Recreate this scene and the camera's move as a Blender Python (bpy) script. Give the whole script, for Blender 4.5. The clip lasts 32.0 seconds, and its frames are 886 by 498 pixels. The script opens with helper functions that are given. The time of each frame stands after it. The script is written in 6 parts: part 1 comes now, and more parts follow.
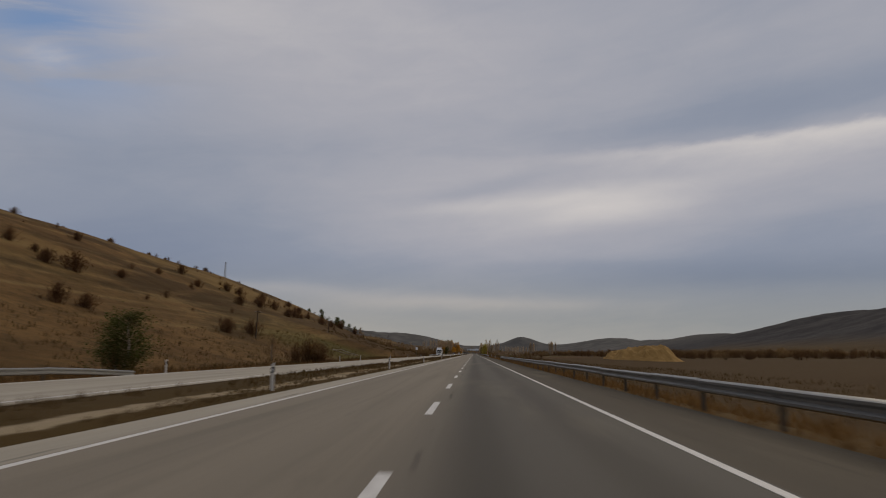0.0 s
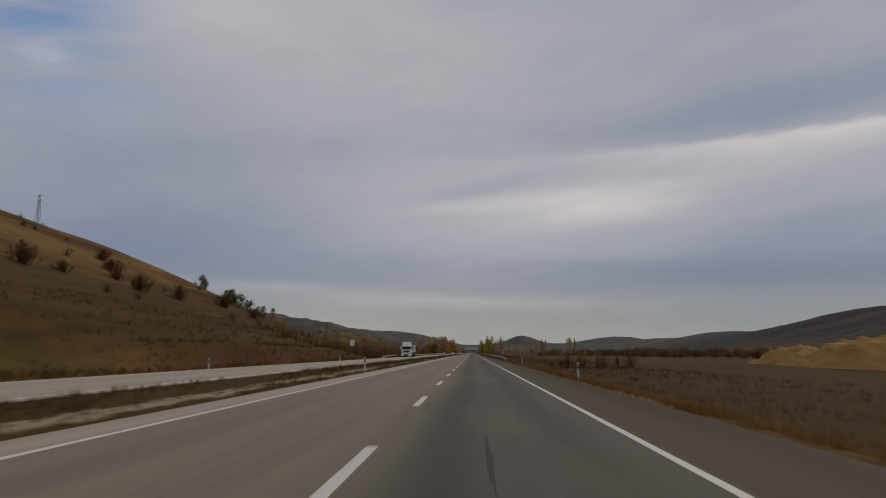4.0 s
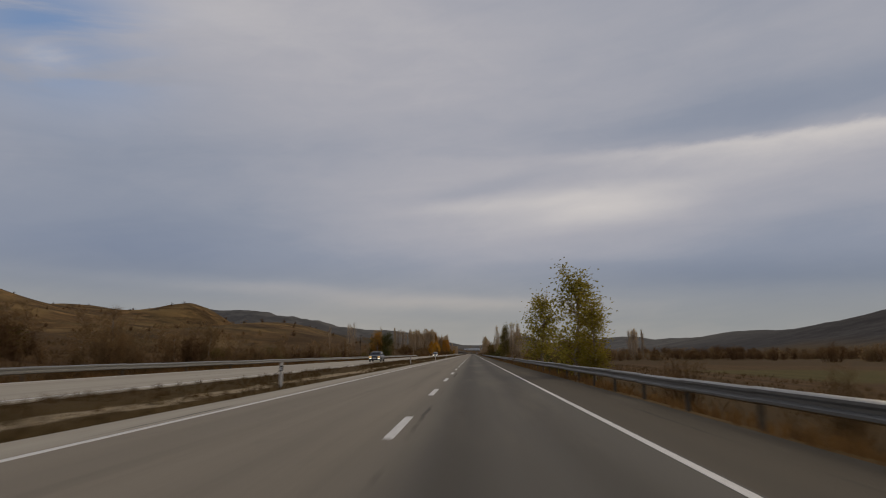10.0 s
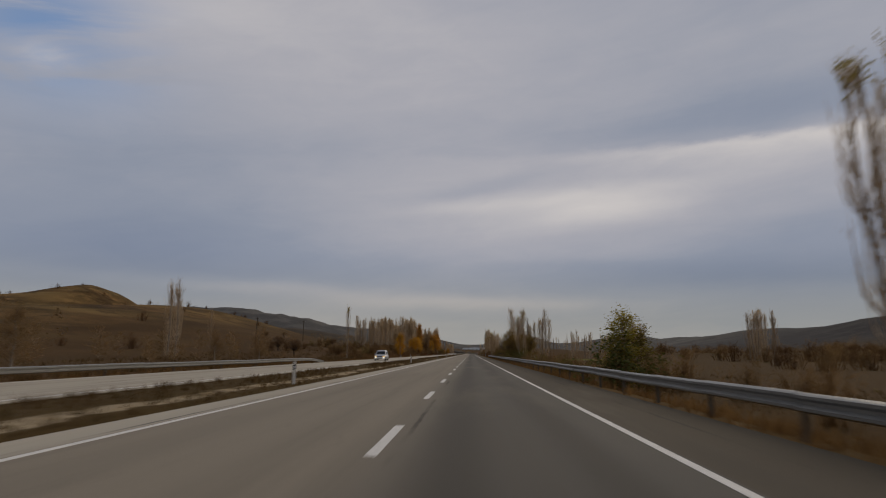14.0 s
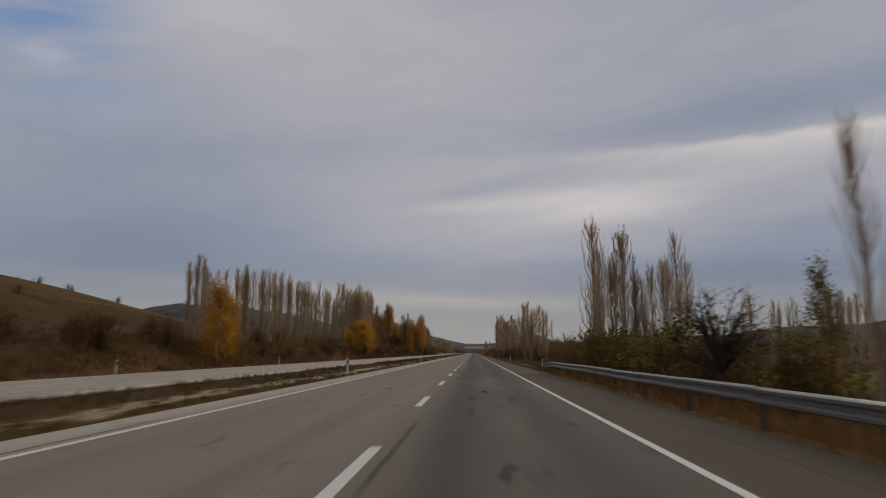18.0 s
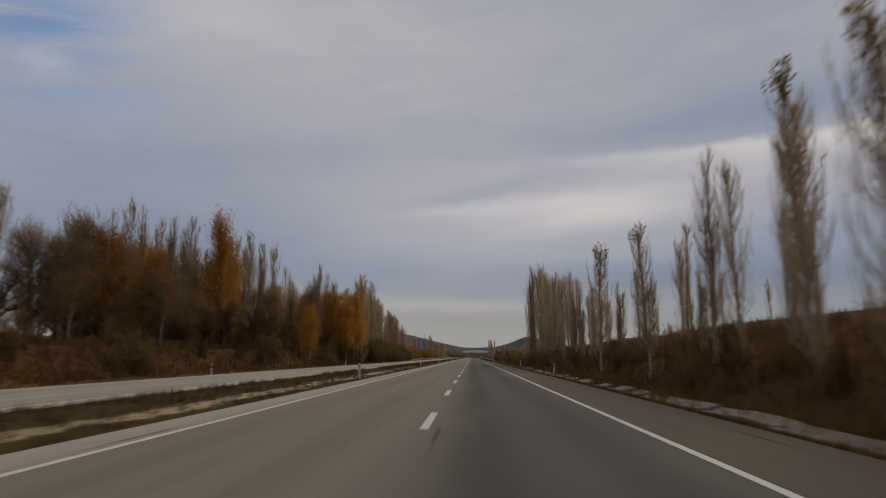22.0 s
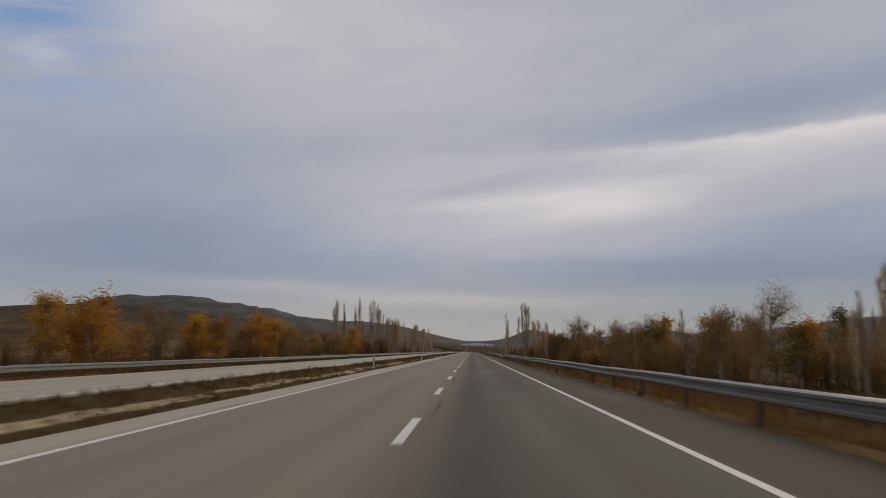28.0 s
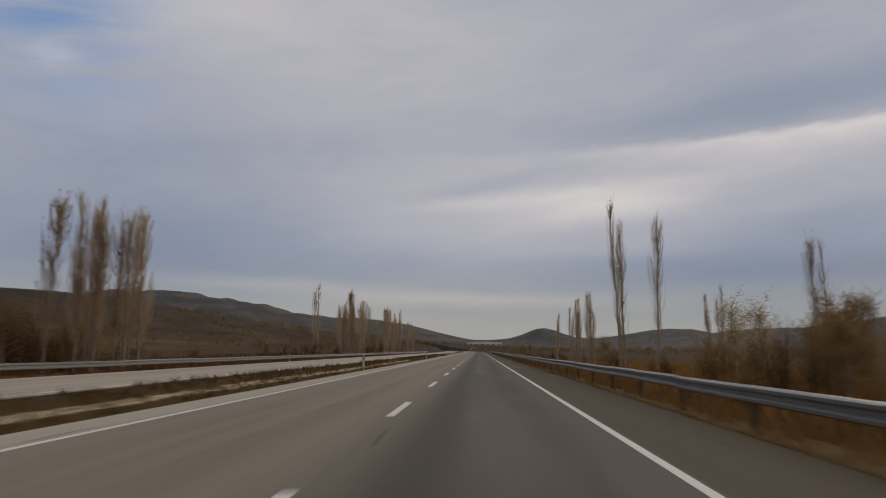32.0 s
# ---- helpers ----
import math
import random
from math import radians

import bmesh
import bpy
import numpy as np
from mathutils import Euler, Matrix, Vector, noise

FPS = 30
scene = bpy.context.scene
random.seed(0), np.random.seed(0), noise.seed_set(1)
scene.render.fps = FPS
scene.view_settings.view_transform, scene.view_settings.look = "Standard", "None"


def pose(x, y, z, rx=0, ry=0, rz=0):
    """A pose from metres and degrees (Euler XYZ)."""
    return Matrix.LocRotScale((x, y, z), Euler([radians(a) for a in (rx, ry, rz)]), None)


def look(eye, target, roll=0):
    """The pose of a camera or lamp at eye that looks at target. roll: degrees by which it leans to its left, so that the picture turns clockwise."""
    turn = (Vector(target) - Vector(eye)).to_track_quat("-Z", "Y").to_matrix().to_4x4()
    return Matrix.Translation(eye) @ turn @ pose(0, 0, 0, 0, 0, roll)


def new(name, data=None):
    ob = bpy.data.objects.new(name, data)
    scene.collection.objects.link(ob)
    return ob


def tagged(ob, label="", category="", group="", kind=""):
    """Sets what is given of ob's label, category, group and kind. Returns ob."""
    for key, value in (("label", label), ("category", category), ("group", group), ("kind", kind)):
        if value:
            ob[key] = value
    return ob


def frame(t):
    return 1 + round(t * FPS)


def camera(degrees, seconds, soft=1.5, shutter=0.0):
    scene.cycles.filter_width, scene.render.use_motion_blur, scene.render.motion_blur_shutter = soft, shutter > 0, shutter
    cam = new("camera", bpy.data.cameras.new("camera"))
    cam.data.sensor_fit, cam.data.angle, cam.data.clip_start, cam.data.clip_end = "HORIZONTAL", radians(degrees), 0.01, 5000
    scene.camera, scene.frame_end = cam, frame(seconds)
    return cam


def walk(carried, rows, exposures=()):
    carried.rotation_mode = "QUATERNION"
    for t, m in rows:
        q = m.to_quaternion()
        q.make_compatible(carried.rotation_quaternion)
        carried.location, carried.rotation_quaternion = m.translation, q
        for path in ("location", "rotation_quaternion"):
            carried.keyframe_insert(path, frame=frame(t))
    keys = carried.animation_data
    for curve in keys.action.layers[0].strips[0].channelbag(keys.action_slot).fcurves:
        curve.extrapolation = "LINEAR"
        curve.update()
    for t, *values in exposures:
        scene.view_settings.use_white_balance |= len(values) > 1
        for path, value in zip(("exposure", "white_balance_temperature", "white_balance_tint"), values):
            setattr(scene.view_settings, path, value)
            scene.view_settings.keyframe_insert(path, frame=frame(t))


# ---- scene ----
# --- the camera: carried in a car along a straight dual carriageway -------
cam = camera(69.0, 32.0, soft=1.08, shutter=0.28)


def along(t):
    """Metres driven since the start."""
    return 9.6 * (3.706 * t + 0.00344 * t * t) + float(np.interp(t, [0, 1, 2, 6, 9, 13, 17, 19, 23, 32], [0, -0.45, -0.6, -0.7, -0.25, 0, -0.3, 0.2, 0, 0]))


# seconds, metres off the lane's axis, yaw, pitch, roll
DRIVE = [
    (0, -0.233, 2.684, 9.176, -0.113),
    (1, -0.362, 2.603, 9.398, -0.071),
    (2, -0.142, 2.530, 9.256, 0.085),
    (3, -0.005, 2.377, 9.187, -0.014),
    (3.5, 0.086, 2.573, 9.113, -0.065),
    (5.5, 0.219, 2.471, 9.130, -0.126),
    (6, 0.223, 2.495, 9.428, -0.254),
    (7, 0.138, 2.668, 9.160, -0.168),
    (8, 0.057, 2.519, 9.338, -0.141),
    (9, 0.059, 2.742, 9.159, 0.016),
    (10, 0.069, 2.572, 9.191, -0.077),
    (11, 0.076, 2.571, 9.092, -0.111),
    (12, 0.086, 2.669, 9.055, -0.016),
    (13, 0.049, 2.766, 9.191, -0.106),
    (14, 0.049, 2.423, 9.160, -0.097),
    (14.5, 0.057, 2.771, 9.085, -0.083),
    (17, 0.144, 2.576, 9.078, -0.024),
    (18, 0.117, 2.669, 9.114, -0.132),
    (19, 0.032, 2.784, 9.328, 0.000),
    (20, -0.116, 3.075, 9.313, 0.121),
    (21, -0.362, 2.681, 9.408, 0.174),
    (22, -0.314, 2.535, 9.492, 0.224),
    (23, -0.296, 2.627, 9.338, 0.155),
    (24, -0.259, 2.484, 9.309, 0.176),
    (25, -0.178, 2.666, 9.094, 0.303),
    (26, -0.193, 2.526, 9.022, 0.116),
    (26.5, -0.234, 2.627, 8.971, 0.004),
    (28.5, -0.045, 2.480, 8.958, 0.026),
    (29, 0.098, 2.579, 9.001, 0.024),
    (30, 0.209, 2.522, 9.122, -0.097),
    (31, 0.477, 2.825, 9.193, -0.203),
    (32, 0.495, 3.166, 8.889, -0.090),
]
walk(cam, [(t, pose(x, along(t), 1.2, 90 + pitch, roll, yaw)) for t, x, yaw, pitch, roll in DRIVE],
     [(0, 0.0), (19, 0.0), (22, 0.02), (23, 0.05), (24.5, 0.27), (26, 0.30), (28.5, 0.18), (29, 0.14), (32, 0.14)])

# --- overcast autumn sky and a weak, wide sun -----------------------------
world = bpy.data.worlds.new("overcast_sky")
scene.world = world
world.use_nodes = True


class Graph:
    """Short hand for node trees."""

    def __init__(self, tree):
        self.tree = tree
        tree.nodes.clear()

    def add(self, kind, **sets):
        n = self.tree.nodes.new(kind)
        for k, v in sets.items():
            if k == "operation":
                n.operation = v
        return n

    def put(self, socket, v):
        if hasattr(v, "is_output"):
            self.tree.links.new(v, socket)
        else:
            socket.default_value = v

    def math(self, op, a, b=0.0, c=0.0, clamp=False):
        n = self.tree.nodes.new("ShaderNodeMath")
        n.operation, n.use_clamp = op, clamp
        for s, v in zip(n.inputs, (a, b, c)):
            self.put(s, v)
        return n.outputs[0]

    def mix(self, fac, a, b, blend="MIX"):
        n = self.tree.nodes.new("ShaderNodeMix")
        n.data_type, n.blend_type = "RGBA", blend
        self.put(n.inputs[0], fac)
        self.put(n.inputs[6], a if hasattr(a, "is_output") else (*a, 1.0))
        self.put(n.inputs[7], b if hasattr(b, "is_output") else (*b, 1.0))
        return n.outputs[2]

    def noise(self, vec, scale, detail=4.0, rough=0.55, warp=0.0):
        n = self.tree.nodes.new("ShaderNodeTexNoise")
        if vec is not None:
            self.put(n.inputs["Vector"], vec)
        n.inputs["Scale"].default_value = scale
        n.inputs["Detail"].default_value = detail
        n.inputs["Roughness"].default_value = rough
        n.inputs["Distortion"].default_value = warp
        return n.outputs["Fac"]

    def ramp(self, fac, stops):
        n = self.tree.nodes.new("ShaderNodeValToRGB")
        e = n.color_ramp.elements
        while len(e) < len(stops):
            e.new(0.5)
        for el, (p, col) in zip(e, stops):
            el.position = p
            el.color = (*col, 1.0) if len(col) == 3 else col
        self.put(n.inputs[0], fac)
        return n.outputs[0]

    def xyz(self, x, y, z):
        n = self.tree.nodes.new("ShaderNodeCombineXYZ")
        for s, v in zip(n.inputs, (x, y, z)):
            self.put(s, v)
        return n.outputs[0]

    def step(self, v, lo, hi):
        """0 below lo, 1 above hi, smooth between."""
        n = self.tree.nodes.new("ShaderNodeMapRange")
        n.interpolation_type = "SMOOTHSTEP"
        self.put(n.inputs[0], v)
        n.inputs[1].default_value, n.inputs[2].default_value = lo, hi
        return n.outputs[0]


def sky():
    g = Graph(world.node_tree)
    out, bg = g.add("ShaderNodeOutputWorld"), g.add("ShaderNodeBackground")
    g.tree.links.new(bg.outputs[0], out.inputs[0])
    nishita = g.add("ShaderNodeTexSky")
    nishita.sky_type, nishita.sun_disc = "NISHITA", False
    nishita.sun_elevation, nishita.sun_rotation = radians(28), radians(35)
    sep = g.add("ShaderNodeSeparateXYZ")
    g.tree.links.new(g.add("ShaderNodeTexCoord").outputs["Generated"], sep.inputs[0])
    x, y, z = sep.outputs
    az = g.math("MULTIPLY", g.math("ARCTAN2", x, y), 57.2958)
    el = g.math("MULTIPLY", g.math("ARCSINE", z), 57.2958)
    # the cloud deck: long streets of stratus, seen flatter towards the horizon
    flat = g.xyz(g.math("MULTIPLY", az, 0.045), g.math("MULTIPLY", el, 0.15), 0.0)
    slant = g.xyz(g.math("MULTIPLY", g.math("ADD", az, g.math("MULTIPLY", el, 1.5)), 0.03),
                  g.math("MULTIPLY", g.math("SUBTRACT", el, g.math("MULTIPLY", az, 0.12)), 0.22), 3.0)
    puffs = g.xyz(g.math("MULTIPLY", az, 0.14), g.math("MULTIPLY", g.math("SUBTRACT", el, g.math("MULTIPLY", az, 0.06)), 0.36), 8.0)
    n1 = g.noise(flat, 0.9, 6.0, 0.5, 0.4)
    n2 = g.noise(slant, 1.3, 7.0, 0.55, 0.7)
    wob = g.math("MULTIPLY", g.math("SUBTRACT", g.noise(flat, 1.6, 4.0, 0.5), 0.5), 5.0)

    def cloud(a, e, wa, we, lean, amount):
        """A soft swell of the deck about azimuth a, elevation e (degrees)."""
        da = g.math("SUBTRACT", az, a)
        de = g.math("ADD", g.math("SUBTRACT", g.math("SUBTRACT", el, e), g.math("MULTIPLY", da, lean)), g.math("MULTIPLY", wob, 0.3))
        q = g.math("ADD", g.math("POWER", g.math("ABSOLUTE", g.math("DIVIDE", da, wa)), 2.0),
                   g.math("POWER", g.math("ABSOLUTE", g.math("DIVIDE", de, we)), 2.0))
        return g.math("MULTIPLY", g.math("EXPONENT", g.math("MULTIPLY", q, -1.0)), amount)

    tone = g.math("ADD", 0.43, g.math("MULTIPLY", g.math("SUBTRACT", n1, 0.5), 0.17))
    tone = g.math("ADD", tone, g.math("MULTIPLY", g.math("SUBTRACT", n2, 0.5), 0.15))
    tone = g.math("ADD", tone, g.math("MULTIPLY", g.math("SUBTRACT", g.noise(puffs, 1.0, 6.0, 0.6, 0.6), 0.5), 0.13))
    # the torn edge of the upper deck, lit from below along its rim
    frayed = g.math("MULTIPLY", g.math("SUBTRACT", g.noise(puffs, 2.2, 5.0, 0.6), 0.5), 1.1)
    under = g.math("ADD", g.math("SUBTRACT", DECK_EDGE, el), frayed)
    rim = g.math("MULTIPLY", g.step(under, -0.5, 0.5), g.math("EXPONENT", g.math("DIVIDE", g.math("MAXIMUM", under, 0.0), -1.7)))
    strong = g.math("ADD", g.math("MULTIPLY", g.step(az, 3.0, 27.0), 0.34), g.math("MULTIPLY", g.step(az, -14.0, 6.0), 0.09))
    ahead = g.math("SUBTRACT", 1.0, g.step(az, 50.0, 80.0))
    tone = g.math("ADD", tone, g.math("MULTIPLY", g.math("MULTIPLY", rim, strong), ahead))
    for c in SKY_SWELLS:
        tone = g.math("ADD", tone, cloud(*c))
    col = g.ramp(tone, SKY_TONES)
    gap = g.math("MULTIPLY", cloud(-36.0, 24.0, 7.5, 4.5, 0.0, 0.95), g.step(n2, 0.3, 0.55), clamp=True)
    blue = g.mix(1.0, nishita.outputs[0], (0.10, 0.105, 0.115), "MULTIPLY")
    col = g.mix(gap, col, blue)
    col = g.mix(g.math("MULTIPLY", g.math("SUBTRACT", 1.0, g.step(el, 1.5, 9.0)), 1.0), col, g.mix(1.0, col, (1.075, 1.0, 0.81), "MULTIPLY"))
    # below the horizon the deck closes with a dull ground tone
    col = g.mix(g.step(el, -6.0, -1.0), (0.16, 0.15, 0.14), col)
    g.put(bg.inputs[0], col)
    bg.inputs[1].default_value = SKY_STRENGTH


SKY_STRENGTH = 1.0
SKY_TONES = [(0.0, (0.183, 0.222, 0.309)), (0.3, (0.263, 0.291, 0.361)), (0.55, (0.391, 0.389, 0.429)), (0.8, (0.570, 0.540, 0.532)), (1.0, (0.78, 0.74, 0.71))]
# azimuth, elevation, half widths, lean, amount
SKY_SWELLS = [
    (12.3, 12.4, 6.5, 1.3, 0.05, 0.24),
    (6.0, 13.3, 13.0, 0.7, 0.074, 0.12),
    (0.5, 14.4, 6.0, 0.8, 0.19, -0.10),
    (4.0, 11.8, 18.0, 4.5, 0.0, 0.15),
    (25.0, 12.6, 14.0, 3.6, 0.0, 0.05),
    (23.0, 6.2, 20.0, 1.3, 0.0, -0.20),
    (8.0, 7.4, 14.0, 0.7, -0.02, -0.07),
    (-29.0, 8.4, 17.0, 3.6, 0.0, -0.24),
    (-29.0, 16.0, 13.0, 6.0, 0.0, -0.12),
    (-16.0, 5.3, 18.0, 0.7, -0.05, 0.15),
    (0.0, 4.3, 15.0, 0.6, 0.0, 0.10),
    (29.0, 19.7, 13.0, 1.8, 0.02, -0.17),
    (14.0, 19.2, 10.0, 1.4, 0.0, -0.06),
    (-6.0, 26.0, 18.0, 8.0, 0.0, 0.12),
    (-35.8, 22.1, 1.9, 0.9, 0.0, 0.22),
    (28.0, 8.6, 13.0, 3.6, 0.0, -0.12),
    (30.0, 3.6, 20.0, 2.2, 0.0, -0.09),
    (-34.0, 6.4, 12.0, 2.2, 0.0, -0.08),
    (-28.0, 27.0, 16.0, 5.0, 0.0, 0.15),
    (0.0, 5.0, 70.0, 4.0, 0.0, -0.08),
]
DECK_EDGE = 17.2
sky()

sun = new("sun", bpy.data.lights.new("sun", "SUN"))
sun.data.energy, sun.data.angle, sun.data.color = 1.0, radians(25), (1.0, 0.83, 0.60)
sun.matrix_world = look((40, 57, 38), (0, 0, 0))

# --- materials ------------------------------------------------------------


def material(name, rough=0.9, metal=0.0):
    m = bpy.data.materials.new(name)
    m.use_nodes = True
    g = Graph(m.node_tree)
    out, b = g.add("ShaderNodeOutputMaterial"), g.add("ShaderNodeBsdfPrincipled")
    g.tree.links.new(b.outputs[0], out.inputs[0])
    b.inputs["Roughness"].default_value, b.inputs["Metallic"].default_value = rough, metal
    b.inputs["Specular IOR Level"].default_value = 0.3
    return m, g, b


def where(g):
    """World position: vector, x, y, z."""
    geo = g.add("ShaderNodeNewGeometry")
    sep = g.add("ShaderNodeSeparateXYZ")
    g.tree.links.new(geo.outputs["Position"], sep.inputs[0])
    return geo.outputs["Position"], *sep.outputs


def relief(g, b, height, strength=0.4, distance=0.02):
    n = g.add("ShaderNodeBump")
    n.inputs["Strength"].default_value, n.inputs["Distance"].default_value = strength, distance
    g.put(n.inputs["Height"], height)
    g.put(b.inputs["Normal"], n.outputs[0])


def piece(g):
    return g.add("ShaderNodeObjectInfo").outputs["Random"]


def island(g):
    return g.add("ShaderNodeNewGeometry").outputs["Random Per Island"]


def plain(name, col, rough=0.6, metal=0.0, var=0.25, scale=3.0, dirt=(0.10, 0.085, 0.065), grime=0.3, spec=0.3):
    """A coat with grain, patches and a film of road dirt."""
    m, g, b = material(name, rough, metal)
    p, x, y, z = where(g)
    n = g.noise(p, scale, 6.0, 0.6)
    f = g.noise(p, scale * 14, 4.0, 0.6)
    c = g.mix(g.math("MULTIPLY", n, var), col, tuple(v * 0.55 for v in col))
    c = g.mix(g.math("MULTIPLY", g.step(f, 0.5, 0.75), grime), c, dirt)
    g.put(b.inputs["Base Color"], c)
    g.put(b.inputs["Roughness"], g.math("ADD", rough - 0.1, g.math("MULTIPLY", n, 0.2)))
    b.inputs["Specular IOR Level"].default_value = spec
    relief(g, b, f, 0.15, 0.005)
    return m


def asphalt(name, left, right, lanes, gloss=0.2):
    """Worn asphalt: aggregate, long stains, polished and oiled wheel tracks along y, tar joints."""
    m, g, b = material(name, 0.86)
    p, x, y, z = where(g)
    long = g.xyz(g.math("MULTIPLY", x, 1.0), g.math("MULTIPLY", y, 0.03), 0.0)
    streak = g.noise(long, 1.4, 6.0, 0.6, 0.3)
    patch = g.noise(g.xyz(g.math("MULTIPLY", x, 0.5), g.math("MULTIPLY", y, 0.06), 5.0), 1.0, 5.0, 0.55)
    grain = g.noise(p, 90.0, 3.0, 0.7)
    wander = g.math("ADD", x, g.math("MULTIPLY", g.math("SUBTRACT", g.noise(g.xyz(0.0, g.math("MULTIPLY", y, 0.05), 0.0), 1.0, 3.0), 0.5), 0.25))
    c = g.mix(g.step(wander, lanes[0] - 0.9, lanes[0] + 1.0), left, right)
    for track, depth, wide in lanes[1:]:
        d = g.math("ABSOLUTE", g.math("SUBTRACT", wander, track))
        c = g.mix(g.math("MULTIPLY", g.math("SUBTRACT", 1.0, g.step(d, 0.05, wide)), depth), c, (0.056, 0.051, 0.046))
    c = g.mix(g.math("MULTIPLY", g.step(streak, 0.45, 0.70), 0.22), c, (0.095, 0.084, 0.070))
    # the open joint between the lanes
    seam = g.math("ABSOLUTE", g.math("SUBTRACT", g.math("ADD", x, g.math("MULTIPLY", g.math("SUBTRACT", g.noise(g.xyz(0.0, g.math("MULTIPLY", y, 0.7), 9.0), 1.0, 5.0, 0.6), 0.5), 0.16)), lanes[0] + 0.12))
    torn = g.step(g.noise(g.xyz(0.0, g.math("MULTIPLY", y, 0.09), 4.0), 1.0, 4.0, 0.6), 0.50, 0.62)
    c = g.mix(g.math("MULTIPLY", g.math("SUBTRACT", 1.0, g.step(seam, 0.015, 0.06)), g.math("MULTIPLY", torn, 0.75)), c, (0.035, 0.031, 0.027))
    # oil and bitumen spots where lorries brake
    spots = g.noise(g.xyz(g.math("MULTIPLY", x, 1.3), g.math("MULTIPLY", y, 0.35), 2.0), 1.5, 6.0, 0.7, 0.4)
    oily = g.math("MULTIPLY", g.step(y, 640.0, 655.0), g.math("SUBTRACT", 1.0, g.step(y, 700.0, 735.0)))
    c = g.mix(g.math("MULTIPLY", g.step(spots, 0.57, 0.70), g.math("ADD", 0.12, g.math("MULTIPLY", oily, 0.6))), c, (0.05, 0.045, 0.04))
    c = g.mix(g.math("MULTIPLY", g.step(patch, 0.5, 0.7), 0.22), c, (0.235, 0.21, 0.17))
    c = g.mix(g.math("MULTIPLY", g.step(grain, 0.55, 0.8), 0.35), c, (0.28, 0.25, 0.205))
    g.put(b.inputs["Base Color"], g.mix(1.0, c, (1.055, 1.0, 0.875), "MULTIPLY"))
    b.inputs["Specular IOR Level"].default_value = gloss
    g.put(b.inputs["Roughness"], g.math("ADD", 0.78, g.math("MULTIPLY", streak, 0.15)))
    relief(g, b, grain, 0.5, 0.006)
    return m


ASPHALT = asphalt("worn_asphalt", (0.232, 0.206, 0.173), (0.099, 0.093, 0.086), (-1.0, (-0.15, 0.62, 0.62), (1.45, 0.58, 0.62), (-4.1, 0.12, 0.7), (-2.3, 0.12, 0.7)))
ASPHALT_FAR = asphalt("pale_asphalt", (0.385, 0.355, 0.312), (0.395, 0.365, 0.322), (-15.0, (-16.6, 0.1, 0.7), (-13.2, 0.1, 0.7)))
SHOULDER = asphalt("shoulder_asphalt", (0.096, 0.083, 0.068), (0.050, 0.041, 0.032), (3.6, (2.9, 0.25, 0.4), (4.6, 0.3, 0.3)), 0.08)
SHOULDER_PALE = asphalt("dusty_shoulder_asphalt", (0.130, 0.112, 0.090), (0.096, 0.080, 0.062), (3.9, (4.6, 0.3, 0.3)), 0.08)
SHOULDER_L = asphalt("median_shoulder", (0.40, 0.372, 0.33), (0.36, 0.335, 0.295), (-5.6, (-5.3, 0.1, 0.3)))


def paint():
    m, g, b = material("road_paint", 0.7)
    p, x, y, z = where(g)
    wear = g.noise(p, 7.0, 6.0, 0.65)
    fine = g.noise(p, 60.0, 3.0, 0.7)
    c = g.mix(g.step(wear, 0.40, 0.75), (0.72, 0.69, 0.63), (0.50, 0.47, 0.42))
    c = g.mix(g.math("MULTIPLY", g.step(fine, 0.55, 0.75), 0.5), c, (0.2, 0.19, 0.17))
    g.put(b.inputs["Base Color"], c)
    relief(g, b, fine, 0.3, 0.003)
    return m


PAINT = paint()


def tar():
    m, g, b = material("tar_patch", 0.9)
    p, x, y, z = where(g)
    n = g.noise(p, 5.0, 5.0, 0.6)
    g.put(b.inputs["Base Color"], g.mix(n, (0.028, 0.026, 0.024), (0.060, 0.055, 0.050)))
    relief(g, b, n, 0.3, 0.004)
    return m


TAR = tar()


